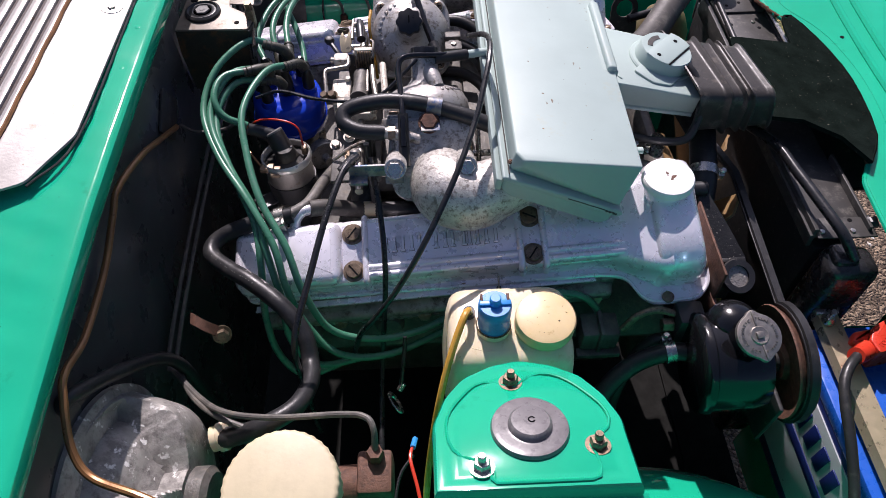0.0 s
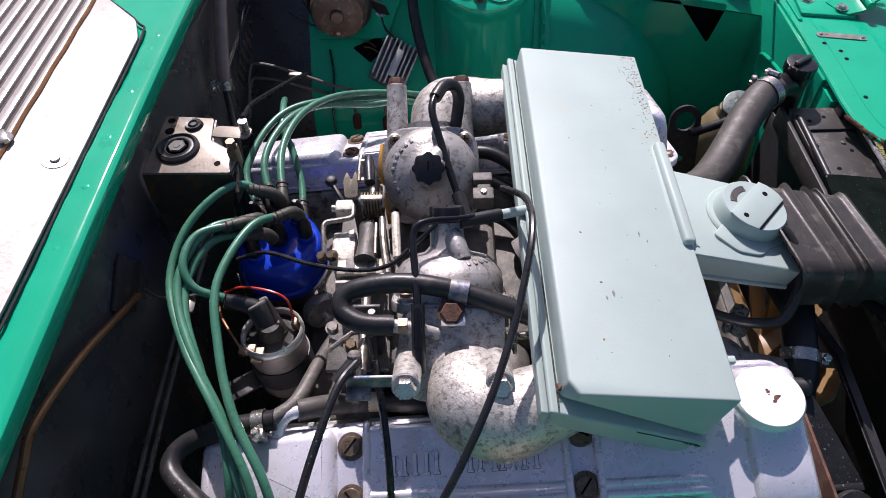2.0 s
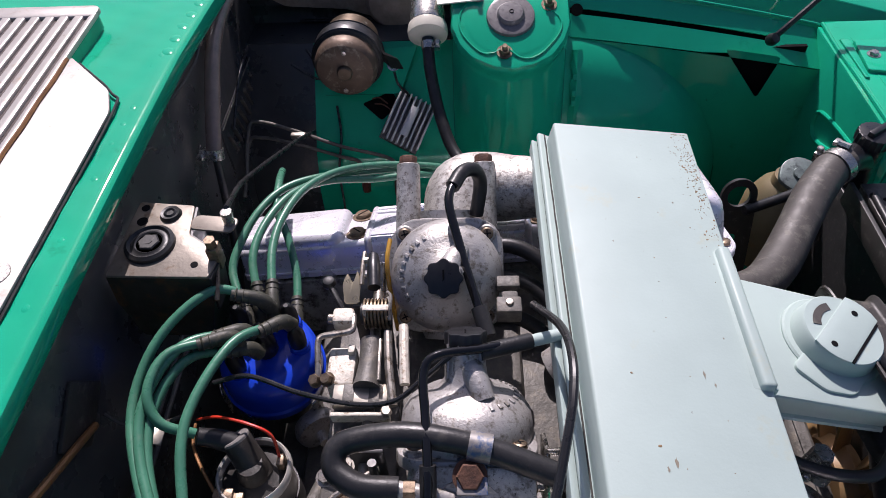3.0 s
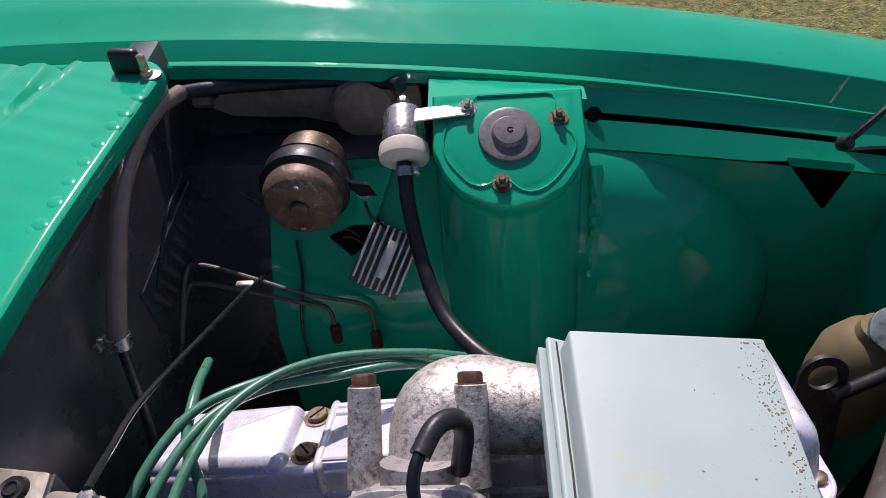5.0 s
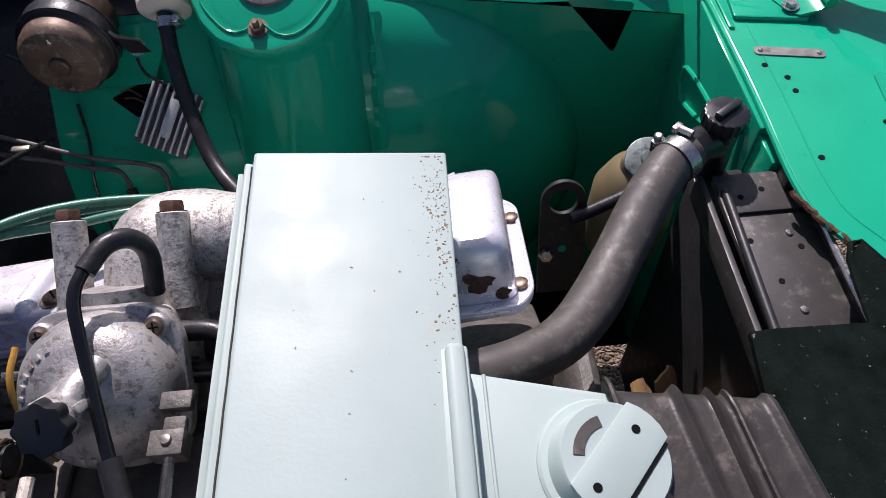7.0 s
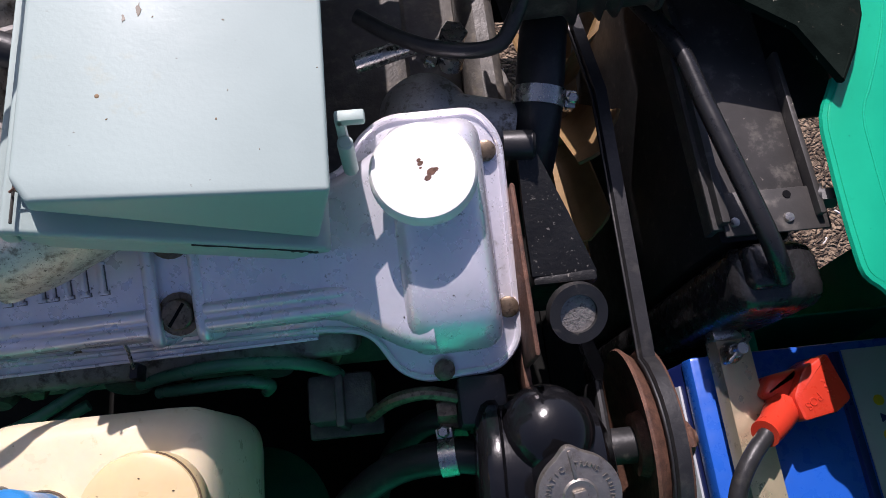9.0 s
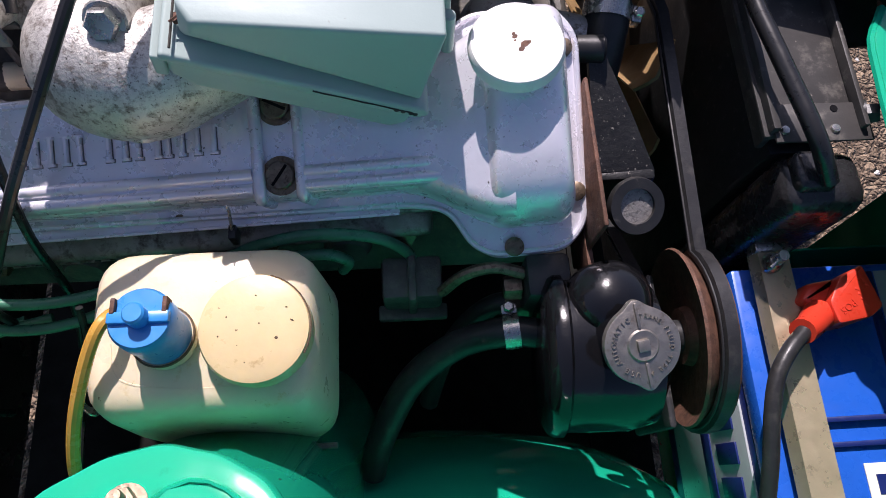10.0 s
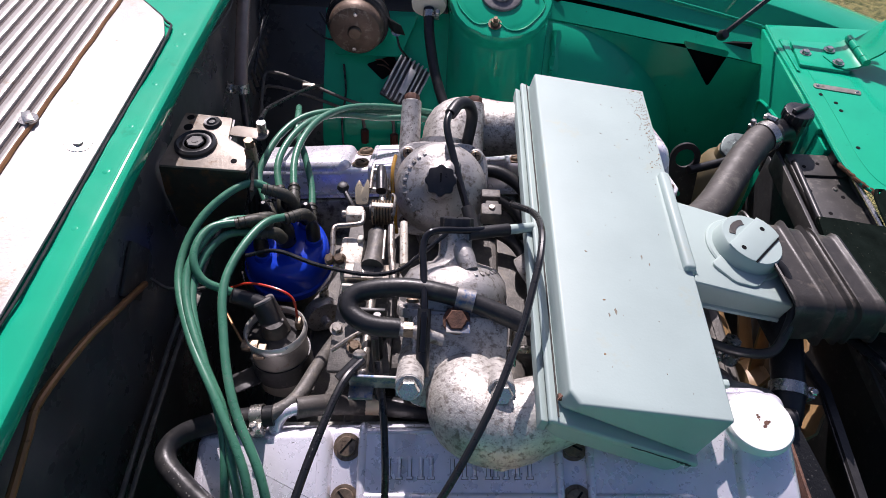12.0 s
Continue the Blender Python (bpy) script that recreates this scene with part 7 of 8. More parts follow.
part("blue_sleeve", tube([(-0.083, -0.447, 0.785), (-0.085, -0.458, 0.792)], 0.0026, 8, 0), BLUECAP, ew)
part("black_wire", tube([(-0.085, -0.46, 0.78), (-0.098, -0.48, 0.778), (-0.104, -0.52, 0.77)], 0.0014, 8, 4), WIRE, ew)
ds = thing("earth_strap", "dull steel loop terminal on a short dark wire", "cable", (-0.095, -0.37, 0.68))
part("wire", tube([(-0.095, -0.300, 0.715), (-0.0965, -0.312, 0.700), (-0.099, -0.325, 0.688), (-0.1015, -0.338, 0.674)], 0.0026, 8, 4), WIRE, ds)
part("crimp", tube([(-0.099, -0.337, 0.675), (-0.104, -0.342, 0.669)], 0.0036, 10, 0), ZINC, ds)
lug = lathe([(0.0062, -0.0012), (0.0105, -0.0012), (0.0110, 0.0), (0.0105, 0.0012), (0.0062, 0.0012), (0.0062, -0.0012)], 28, caps=False)
part("loop", moved(lug, Matrix.Translation((-0.109, -0.352, 0.658)) @ Matrix.Rotation(0.5, 4, "Z") @ Matrix.Rotation(0.9, 4, "Y") @ Matrix.Diagonal((0.75, 1.45, 1, 1))), ZINC, ds, "bright steel ring terminal")
wc = thing("wire_clip", "small bent wire clip on the cover's drip channel", "clip", (0.012, -0.25, 0.745))
part("wire", tube([(-0.002, -0.246, 0.757), (0.011, -0.246, 0.7585), (0.0125, -0.250, 0.754), (0.0125, -0.262, 0.742)], 0.0012, 6, 0), ZINC, wc)
part("foot", rbox(0.010, 0.015, -0.266, -0.256, 0.730, 0.745, 0.001), RUBBER, wc)
cb2 = thing("engine_mount_lug", "cast lug with bolt holes on the cylinder head", "casting", (0.13, -0.29, 0.66))
part("lug", joined(rbox(0.108, 0.152, -0.300, -0.268, 0.665, 0.700, 0.004), rbox(0.104, 0.156, -0.308, -0.296, 0.660, 0.668, 0.002), rbox(0.127, 0.133, -0.304, -0.270, 0.665, 0.708, 0.002)), DIRTY, cb2)

# ---- steering pump ----
ps = thing("steering_pump", "gloss black power steering pump with plated cap and rusty pulley", "steering pump", (0.26, -0.35, 0.62))
part("canister", moved(lathe([(0.0, -0.002), (0.046, 0.0), (0.053, 0.004), (0.055, 0.008), (0.055, 0.013), (0.052, 0.015), (0.0515, 0.055), (0.047, 0.072), (0.03, 0.080), (0.0, 0.081)], 56), axis((0.213, -0.347, 0.715), (1, -0.05, 0.05))), PSBLACK, ps)
nk = axis((0.258, -0.345, 0.750), (0.02, -0.32, 0.95))
part("neck", moved(lathe([(0.026, -0.012), (0.022, 0.012), (0.0185, 0.020), (0.0185, 0.038)], 40), nk), PSBLACK, ps)
part("dome", moved(lathe([(0.0, 0.026), (0.014, 0.024), (0.024, 0.015), (0.029, 0.0), (0.028, -0.03)], 36), axis((0.254, -0.324, 0.752), (0, 0.1, 1))), PSBLACK, ps)
cpm = surf("etched_plated_cap", (0.34, 0.31, 0.275), 0.40, metal=0.8, var=0.12, vscale=120, bump=0.1, stain=(0.22, 0.19, 0.16), stain_amt=0.2, stain_scale=160)
mcp = nk @ Matrix.Translation((0, 0, 0.038)) @ Matrix.Rotation(radians(6), 4, "Z")
lob = [(0.0225 + 0.0040 * max(0, math.cos(2 * a)) ** 9) for a in span(0, 2 * math.pi * 71 / 72, 72)]
cap3 = part("cap", moved(prism([(lob[i] * math.sin(2 * math.pi * i / 72), lob[i] * math.cos(2 * math.pi * i / 72)) for i in range(72)], 0.0, 0.005, 0.0012), mcp), cpm, ps, "plated twist cap with stamped words")
part("cap_centre", moved(joined(lathe([(0.0095, 0.005), (0.0085, 0.0062), (0.0, 0.0045)], 26), rbox(-0.0035, 0.0035, -0.0035, 0.0035, 0.005, 0.0078, 0.0008)), mcp), cpm, cap3)
part("cap_rib", moved(joined(rbox(-0.0010, 0.0010, 0.010, 0.0245, 0.0045, 0.0062, 0.0005), rbox(-0.0010, 0.0010, -0.0245, -0.010, 0.0045, 0.0062, 0.0005)), mcp), cpm, cap3)

def arc_text(words, r, mid, m, mat, parent, size):
    n = len(words)
    for i, ch in enumerate(words):
        if ch == " ":
            continue
        cu = bpy.data.curves.new("letter", "FONT")
        cu.body, cu.size, cu.extrude, cu.align_x, cu.align_y = ch, size, 0.0003, "CENTER", "CENTER"
        tmp = bpy.data.objects.new("letter", cu)
        me = bpy.data.meshes.new_from_object(tmp)
        bpy.data.objects.remove(tmp)
        b = bmesh.new()
        b.from_mesh(me)
        bpy.data.meshes.remove(me)
        a = radians(mid) - (i - (n - 1) / 2) * size * 0.80 / r
        part("stamped_letter", moved(b, m @ Matrix.Translation((r * math.cos(a), r * math.sin(a), 0.0054)) @ Matrix.Rotation(a - math.pi / 2, 4, "Z")), mat, parent)

arc_text("USE AUTOMATIC", 0.0168, 180, mcp, DIRTY, cap3, 0.0042)
arc_text("TRANS FLUID TYPE A", 0.0168, 0, mcp, DIRTY, cap3, 0.0036)
pm2 = axis((0.318, -0.335, 0.688), (1, 0.0, 0.06))
part("pulley", moved(lathe([(0.020, 0.004), (0.022, 0.010), (0.052, 0.008), (0.0635, 0.0), (0.0645, 0.002), (0.057, 0.011), (0.0645, 0.020), (0.0635, 0.022), (0.052, 0.016), (0.022, 0.015), (0.014, 0.020), (0.014, 0.034), (0.010, 0.036), (0.0, 0.036)], 56), pm2), RUST, ps, "rusty pressed pulley")
part("shaft", moved(lathe([(0.012, -0.03), (0.012, 0.014)], 20), pm2), BLACKSTEEL, ps)
part("mount_bracket", rbox(0.205, 0.235, -0.315, -0.285, 0.66, 0.745, 0.004), BLACKSTEEL, ps)
part("front_bracket", rbox(0.300, 0.306, -0.40, -0.29, 0.62, 0.70, 0.003), BLACKSTEEL, ps)
part("front_nut", moved(joined(hexhead(0.0120, 0.008), lathe([(0.0055, 0.008), (0.0055, 0.011)], 12)), axis((0.353, -0.335, 0.690), (1, 0, 0.06))), RUST, ps)
part("bolt", moved(hexhead(0.0085, 0.012), axis((0.204, -0.302, 0.722), (-1, 0, 0))), SCREW, ps)
belt = thing("drive_belt", "worn black rubber drive belt round the pump pulley", "drive belt", (0.33, -0.25, 0.62))
bl = [Vector((0.3295, -0.335, 0.688)) + Vector((0, math.sin(a) * -0.0655, math.cos(a) * 0.0655)) for a in span(-0.9, 3.6, 26)]
bl = [Vector((0.3270, 0.060, 0.700)), Vector((0.3275, -0.10, 0.748))] + bl + [Vector((0.3275, -0.16, 0.52)), Vector((0.327, 0.04, 0.47))]
bb2 = bmesh.new()
rows = []
for i, p in enumerate(bl):
    d = (bl[min(i + 1, len(bl) - 1)] - bl[max(i - 1, 0)]).normalized()
    nrm = Vector((1, 0, 0)).cross(d).normalized()
    rows.append([bb2.verts.new(p + Vector((x, 0, 0)) + nrm * k) for x, k in ((-0.006, 0.0035), (0.006, 0.0035), (0.004, -0.0035), (-0.004, -0.0035))])
for a, b in zip(rows, rows[1:]):
    for i in range(4):
        bb2.faces.new((a[i], a[(i + 1) % 4], b[(i + 1) % 4], b[i]))
part("belt", bb2, RUBBER, belt)
part("worn_edge", tube([p + Vector((-0.0058, 0, 0)) for p in bl], 0.0008, 6, 1), BLACKSTEEL, belt)
sh1 = thing("steering_hose", "thick black steering return hose with a worm clip", "hose", (0.15, -0.36, 0.61), "steering hoses")
part("hose", tube([(0.222, -0.334, 0.712), (0.195, -0.330, 0.710), (0.160, -0.334, 0.692), (0.126, -0.355, 0.670), (0.103, -0.390, 0.640), (0.093, -0.415, 0.610)], 0.0105, 16, 7), RUBBER, sh1)
part("clip", band((0.197, -0.330, 0.7105), (1, 0.05, 0.15), 0.0110), ZINC, sh1, "steel worm clip")
part("spigot", tube([(0.235, -0.336, 0.713), (0.205, -0.331, 0.711)], 0.0085, 12, 0), BLACKSTEEL, sh1)
sh2 = thing("steering_hose", "black steering pressure hose with a plated union", "hose", (0.17, -0.32, 0.58), "steering hoses")
part("hose", tube([(0.208, -0.308, 0.700), (0.189, -0.306, 0.692), (0.168, -0.315, 0.665), (0.152, -0.333, 0.625), (0.14, -0.36, 0.58)], 0.0080, 14, 7), RUBBER, sh2)
part("union", moved(lathe([(0.0095, -0.008), (0.0095, 0.008), (0.0075, 0.010)], 6), axis((0.205, -0.308, 0.699), (-1, 0.1, -0.3))), SCREW, sh2, "plated hexagon union")
part("feed_pipe", tube([(0.205, -0.296, 0.735), (0.185, -0.292, 0.738), (0.165, -0.294, 0.730), (0.150, -0.300, 0.712)], 0.0042, 10, 4), SCREW, sh2, "brown steel feed pipe")

le2 = thing("lifting_eye", "black steel lifting eye on the far cylinder bank", "bracket", (0.263, 0.27, 0.63))
ml = Matrix.Translation((0.263, 0.272, 0.745)) @ Matrix.Rotation(radians(72), 4, "X")
eb = bmesh.new()
ro = [(0.021 * math.cos(a), 0.021 * math.sin(a)) for a in span(0, math.pi, 17)] + [(-0.022, -0.03), (-0.024, -0.11), (0.024, -0.11), (0.022, -0.03)]
ri = [(0.0135 * math.cos(a), 0.0135 * math.sin(a) - 0.001) for a in span(0.2, 2 * math.pi + 0.2 - 2 * math.pi / 18, 18)]
for z in (-0.0025, 0.0025):
    vo, vi = [eb.verts.new((x, y, z)) for x, y in ro], [eb.verts.new((x, y, z)) for x, y in ri]
    ee = [eb.edges.new((q[i], q[(i + 1) % len(q)])) for q in (vo, vi) for i in range(len(q))]
    bmesh.ops.triangle_fill(eb, use_beauty=True, edges=ee)
    if z < 0:
        keep = (vo, vi)
for q0, q1 in zip(keep, (vo, vi)):
    for i in range(len(q0)):
        eb.faces.new((q0[i], q0[(i + 1) % len(q0)], q1[(i + 1) % len(q1)], q1[i]))
part("plate", moved(eb, ml), BLACKSTEEL, le2)
part("bolt", moved(hexhead(0.007, 0.006), ml @ Matrix.Translation((-0.016, -0.060, 0.0025))), ZINC, le2)
part("rivet", moved(lathe([(0.004, 0), (0.004, 0.001), (0, 0.001)], 14), ml @ Matrix.Translation((0.0, -0.055, 0.0025))), GREEN, le2)

le = thing("front_bracket", "grimy black bracket with a round eye at the engine front", "bracket", (0.28, -0.23, 0.66))
part("plate", joined(sheet([[(0.258, -0.148, 0.776), (0.268, -0.150, 0.776)], [(0.259, -0.19, 0.758), (0.288, -0.19, 0.757)], [(0.262, -0.226, 0.740), (0.305, -0.226, 0.738)]], 0.006), rbox(0.262, 0.305, -0.232, -0.222, 0.66, 0.739, 0.003)), surf("gritty_black_steel", (0.02, 0.02, 0.02), 0.45, metal=0.2, var=0.3, bump=0.3, bscale=250, speck=(0.25, 0.23, 0.2), speck_amt=0.14, speck_scale=300), le)
part("eye", moved(lathe([(0.0125, -0.004), (0.0195, -0.004), (0.0205, 0.0), (0.0195, 0.004), (0.0125, 0.004), (0.0125, -0.004)], 34, caps=False), axis((0.287, -0.252, 0.738), (0.1, -0.45, 0.85))), BLACKSTEEL, le)
part("pad", moved(lathe([(0.0125, -0.002), (0.0125, 0.001), (0, 0.001)], 28), axis((0.287, -0.252, 0.738), (0.1, -0.45, 0.85))), surf("grey_grit", (0.30, 0.28, 0.26), 0.6, metal=0.4, bump=0.4, bscale=400, stain=(0.12, 0.11, 0.1), stain_amt=0.4, stain_scale=300), le)
part("stud", moved(lathe([(0.0095, 0), (0.0095, 0.018), (0.007, 0.020)], 18), axis((0.250, -0.148, 0.774), (1, -0.1, 0.1))), BLACKSTEEL, le)
part("rusty_edge", joined(rbox(0.246, 0.251, -0.300, -0.16, 0.715, 0.745, 0.002), rbox(0.247, 0.2505, -0.285, -0.18, 0.70, 0.79, 0.002)), RUST, le)

# ---- fan and radiator ----
fan = thing("cooling_fan", "yellowed plastic cooling fan behind the radiator", "fan", (0.345, 0.0, 0.56))
part("hub", moved(lathe([(0.0, -0.02), (0.05, -0.018), (0.055, 0.0), (0.05, 0.012), (0.0, 0.014)], 36), axis((0.345, 0, 0.56), (1, 0, 0))), FAN, fan)
for i in range(11):
    a = 2 * math.pi * i / 11 + 0.17
    rows = []
    for k in range(7):
        r = 0.05 + 0.115 * k / 6
        row = []
        for c in span(-1, 1, 6):
            w = 0.016 + 0.006 * k / 6
            tw = 1.0 - 0.2 * k / 6
            yy = c * w * math.cos(tw)
            row.append((0.345 + c * w * math.sin(tw) + 0.004 * (1 - c * c), yy + (0.012 * k / 6 if c > 0 else 0), r - (0.010 * c * c if k == 6 else 0)))
        rows.append(row)
    part("blade", moved(sheet(rows, 0.003), Matrix.Translation((0, 0, 0.56)) @ Matrix.Rotation(a, 4, "X")), FAN, fan)

RADM = surf("dusty_black_plate", (0.048, 0.045, 0.042), 0.5, var=0.25, vscale=30, bump=0.08, stain=(0.13, 0.12, 0.105), stain_amt=0.22, stain_scale=60, speck=(0.22, 0.20, 0.17), speck_amt=0.0, speck_scale=240)
rad = thing("radiator", "black painted radiator with top shroud plates", "radiator", (0.42, 0.02, 0.30))
part("core", rbox(0.392, 0.442, -0.215, 0.30, 0.30, 0.735, 0.004), BLACKSTEEL, rad)
part("top_plate", joined(rbox(0.398, 0.470, 0.09, 0.27, 0.752, 0.757, 0.001), rbox(0.379, 0.446, -0.212, 0.10, 0.752, 0.7568, 0.001)), RADM, rad, "black top plate")
part("edge_channel", joined(rbox(0.382, 0.3875, -0.21, 0.270, 0.735, 0.765, 0.001), rbox(0.3955, 0.400, 0.085, 0.250, 0.756, 0.763, 0.0015)), RADM, rad)
part("front_angle", rbox(0.470, 0.4735, 0.11, 0.28, 0.735, 0.760, 0.001), RADM, rad)
part("front_angle", rbox(0.446, 0.450, -0.21, -0.09, 0.745, 0.766, 0.001), RADM, rad)
part("cross_strap", joined(rbox(0.385, 0.455, -0.218, -0.188, 0.757, 0.7595, 0.001)), RADM, rad)
part("bracket", joined(rbox(0.398, 0.470, 0.228, 0.272, 0.757, 0.7605, 0.001), rbox(0.455, 0.478, 0.25, 0.268, 0.760, 0.775, 0.002)), RADM, rad)
for x, y, z in ((0.422, 0.158, 0.757), (0.436, 0.252, 0.7605), (0.415, 0.245, 0.7605), (0.431, -0.193, 0.7595), (0.41, 0.20, 0.757), (0.45, 0.19, 0.757)):
    part("hole", moved(lathe([(0.0027, 0), (0.0027, 0.0005), (0, 0.0005)], 14), Matrix.Translation((x, y, z))), INK_SHADE, rad)
for x, y in ((0.392, -0.209), (0.428, -0.209), (0.445, 0.205), (0.43, 0.13)):
    part("rivet", moved(lathe([(0.0035, 0), (0.003, 0.0018), (0, 0.0022)], 12), Matrix.Translation((x, y, 0.7595 if y < 0 else 0.757))), ZINC, rad)
part("end_tank", joined(rbox(0.390, 0.450, -0.264, -0.218, 0.30, 0.750, 0.014, 3), rbox(0.396, 0.424, -0.252, -0.222, 0.74, 0.757, 0.006, 3)), surf("wrinkled_black_plastic", (0.02, 0.02, 0.021), 0.28, var=0.3, vscale=40, bump=0.6, bscale=90), rad, "glossy wrinkled black end tank")
part("strap_bolt", moved(joined(lathe([(0.010, 0), (0.010, 0.003)], 20), hexhead(0.0075, 0.011)), axis((0.452, -0.197, 0.757), (0.8, -0.2, 0.5))), BLACKSTEEL, rad)
part("rod", tube([(0.402, 0.250, 0.764), (0.3965, 0.085, 0.764)], 0.0042, 12, 0), BLACKSTEEL, rad)
part("stay", tube([(0.468, 0.235, 0.770), (0.468, 0.11, 0.770)], 0.003, 8, 0), ZINC, rad)
part("front_shroud", joined(rbox(0.450, 0.515, -0.130, 0.10, 0.738, 0.746, 0.002), rbox(0.450, 0.456, -0.16, 0.10, 0.60, 0.745, 0.001)), BLACKSTEEL, rad)

hose("overflow_tube", [(0.352, -0.04, 0.775), (0.372, -0.090, 0.783), (0.380, -0.134, 0.784), (0.389, -0.178, 0.783), (0.401, -0.225, 0.778), (0.416, -0.248, 0.757)], 0.0062, WIRE, "glossy black overflow tube over the radiator", "tube", 12, 7)
th2 = thing("top_hose", "dusty grey radiator top hose with steel clips", "hose", (0.27, 0.17, 0.75))
part("hose", tube([(0.374, 0.283, 0.786), (0.352, 0.268, 0.783), (0.322, 0.232, 0.778), (0.290, 0.185, 0.773), (0.262, 0.145, 0.772), (0.232, 0.113, 0.778), (0.195, 0.092, 0.788), (0.150, 0.078, 0.795), (0.10, 0.06, 0.792)], 0.0205, 26, 8, radii=[0.019, 0.0205, 0.021, 0.0205, 0.021, 0.0195, 0.0185, 0.0185, 0.0185]), GREYRUB, th2)
part("clip", band((0.362, 0.275, 0.7845), (0.8, 0.55, 0.1), 0.0205, 0.012), ZINC, th2)
fn = thing("filler_neck", "black radiator filler neck with slotted plastic cap", "filler neck", (0.405, 0.30, 0.73))
part("neck", joined(tube([(0.372, 0.281, 0.787), (0.388, 0.291, 0.784), (0.402, 0.299, 0.776), (0.408, 0.303, 0.76), (0.41, 0.304, 0.70)], 0.0165, 22, 6), moved(lathe([(0.0165, 0), (0.0175, 0.035), (0.0190, 0.038)], 28), axis((0.405, 0.301, 0.762), (0.02, 0, 1)))), BLACKPL, fn)
part("cap", moved(joined(prism([((0.0200 + 0.0005 * math.cos(20 * a)) * math.cos(a), (0.0200 + 0.0005 * math.cos(20 * a)) * math.sin(a)) for a in span(0, 2 * math.pi * 79 / 80, 80)], 0, 0.013, 0.002), rbox(-0.0035, 0.0035, -0.015, 0.015, 0.012, 0.019, 0.0012)), axis((0.406, 0.301, 0.799), (0.03, 0, 1), 35)), BLACKPL, fn, "black slotted plastic cap")
part("clip_screw", moved(joined(lathe([(0.0038, -0.008), (0.0038, 0.008)], 6), rbox(-0.005, 0.005, -0.003, 0.003, -0.010, -0.004, 0.001)), axis((0.366, 0.288, 0.806), (0.6, -0.7, 0.1))), ZINC, fn)
ex = thing("expansion_bottle", "tan plastic expansion bottle with a dark pressure cap", "expansion bottle", (0.355, 0.36, 0.55))
part("bottle", moved(lathe([(0.030, 0), (0.045, 0.01), (0.048, 0.06), (0.046, 0.10), (0.034, 0.128), (0.022, 0.138), (0.020, 0.15)], 40), Matrix.Translation((0.366, 0.354, 0.548))), surf("tan_stained_plastic", (0.19, 0.15, 0.08), 0.45, var=0.15, vscale=25, stain=(0.22, 0.14, 0.06), stain_amt=0.25, stain_scale=40), ex)
part("cap", moved(joined(prism([((0.0250 + 0.0022 * max(0, math.cos(2 * a)) ** 6) * math.cos(a), (0.0250 + 0.0022 * max(0, math.cos(2 * a)) ** 6) * math.sin(a)) for a in span(0, 2 * math.pi * 71 / 72, 72)], 0, 0.006, 0.0015), lathe([(0.010, 0.006), (0.0085, 0.009), (0, 0.009)], 20)), axis((0.366, 0.338, 0.712), (-0.05, -0.35, 1), 20)), surf("dull_green_grey_cap", (0.17, 0.21, 0.20), 0.42, metal=0.4, var=0.25, vscale=90, bump=0.15, stain=(0.07, 0.08, 0.08), stain_amt=0.3, stain_scale=120), ex, "dark pressure cap")
part("tube", tube([(0.268, 0.256, 0.735), (0.300, 0.268, 0.736), (0.335, 0.281, 0.738), (0.370, 0.293, 0.740)], 0.0062, 12, 4), RUBBER, ex)

# snorkel vacuum tube and stat housing details under it
hose("valve_vacuum_tube", [(0.2520, -0.026, 0.862), (0.2590, -0.036, 0.858), (0.2640, -0.050, 0.850), (0.2680, -0.067, 0.835), (0.2600, -0.0860, 0.815), (0.2470, -0.0960, 0.805), (0.2170, -0.0930, 0.802), (0.1880, -0.0790, 0.800), (0.165, -0.062, 0.800)], 0.0050, RUBBER, "black vacuum tube looping under the snorkel", "tube", 12, 8)
st = thing("thermostat_housing", "grimy thermostat housing with plated unions", "thermostat housing", (0.20, -0.10, 0.72))
part("housing", joined(moved(lathe([(0.032, 0), (0.032, 0.03), (0.024, 0.045), (0.012, 0.052), (0, 0.053)], 30), Matrix.Translation((0.205, -0.105, 0.715))), tube([(0.205, -0.105, 0.745), (0.235, -0.115, 0.748), (0.262, -0.12, 0.745)], 0.018, 18, 4)), CARB, st)
part("union", joined(moved(lathe([(0.009, -0.012), (0.009, 0.012)], 6), axis((0.225, -0.070, 0.775), (0.2, 0.1, 1))), moved(lathe([(0.006, -0.02), (0.006, 0.02)], 12), axis((0.180, -0.080, 0.782), (1, 0.3, 0)))), ZINC, st)
part("clip", band((0.224, -0.082, 0.776), (0.1, 0.2, 1), 0.0075, 0.012), ZINC, st)
solo("bottom_bypass_hose", tube([(0.297, -0.030, 0.775), (0.287, -0.075, 0.768), (0.280, -0.115, 0.757), (0.275, -0.142, 0.725), (0.272, -0.155, 0.66)], 0.0165, 18, 6), RUBBER, "black bypass hose at the engine front", "hose")
solo("hose_clip", band((0.281, -0.108, 0.760), (-0.2, -1, -0.35), 0.0170, 0.012), ZINC, "steel worm clip on the bypass hose", "hose clip")

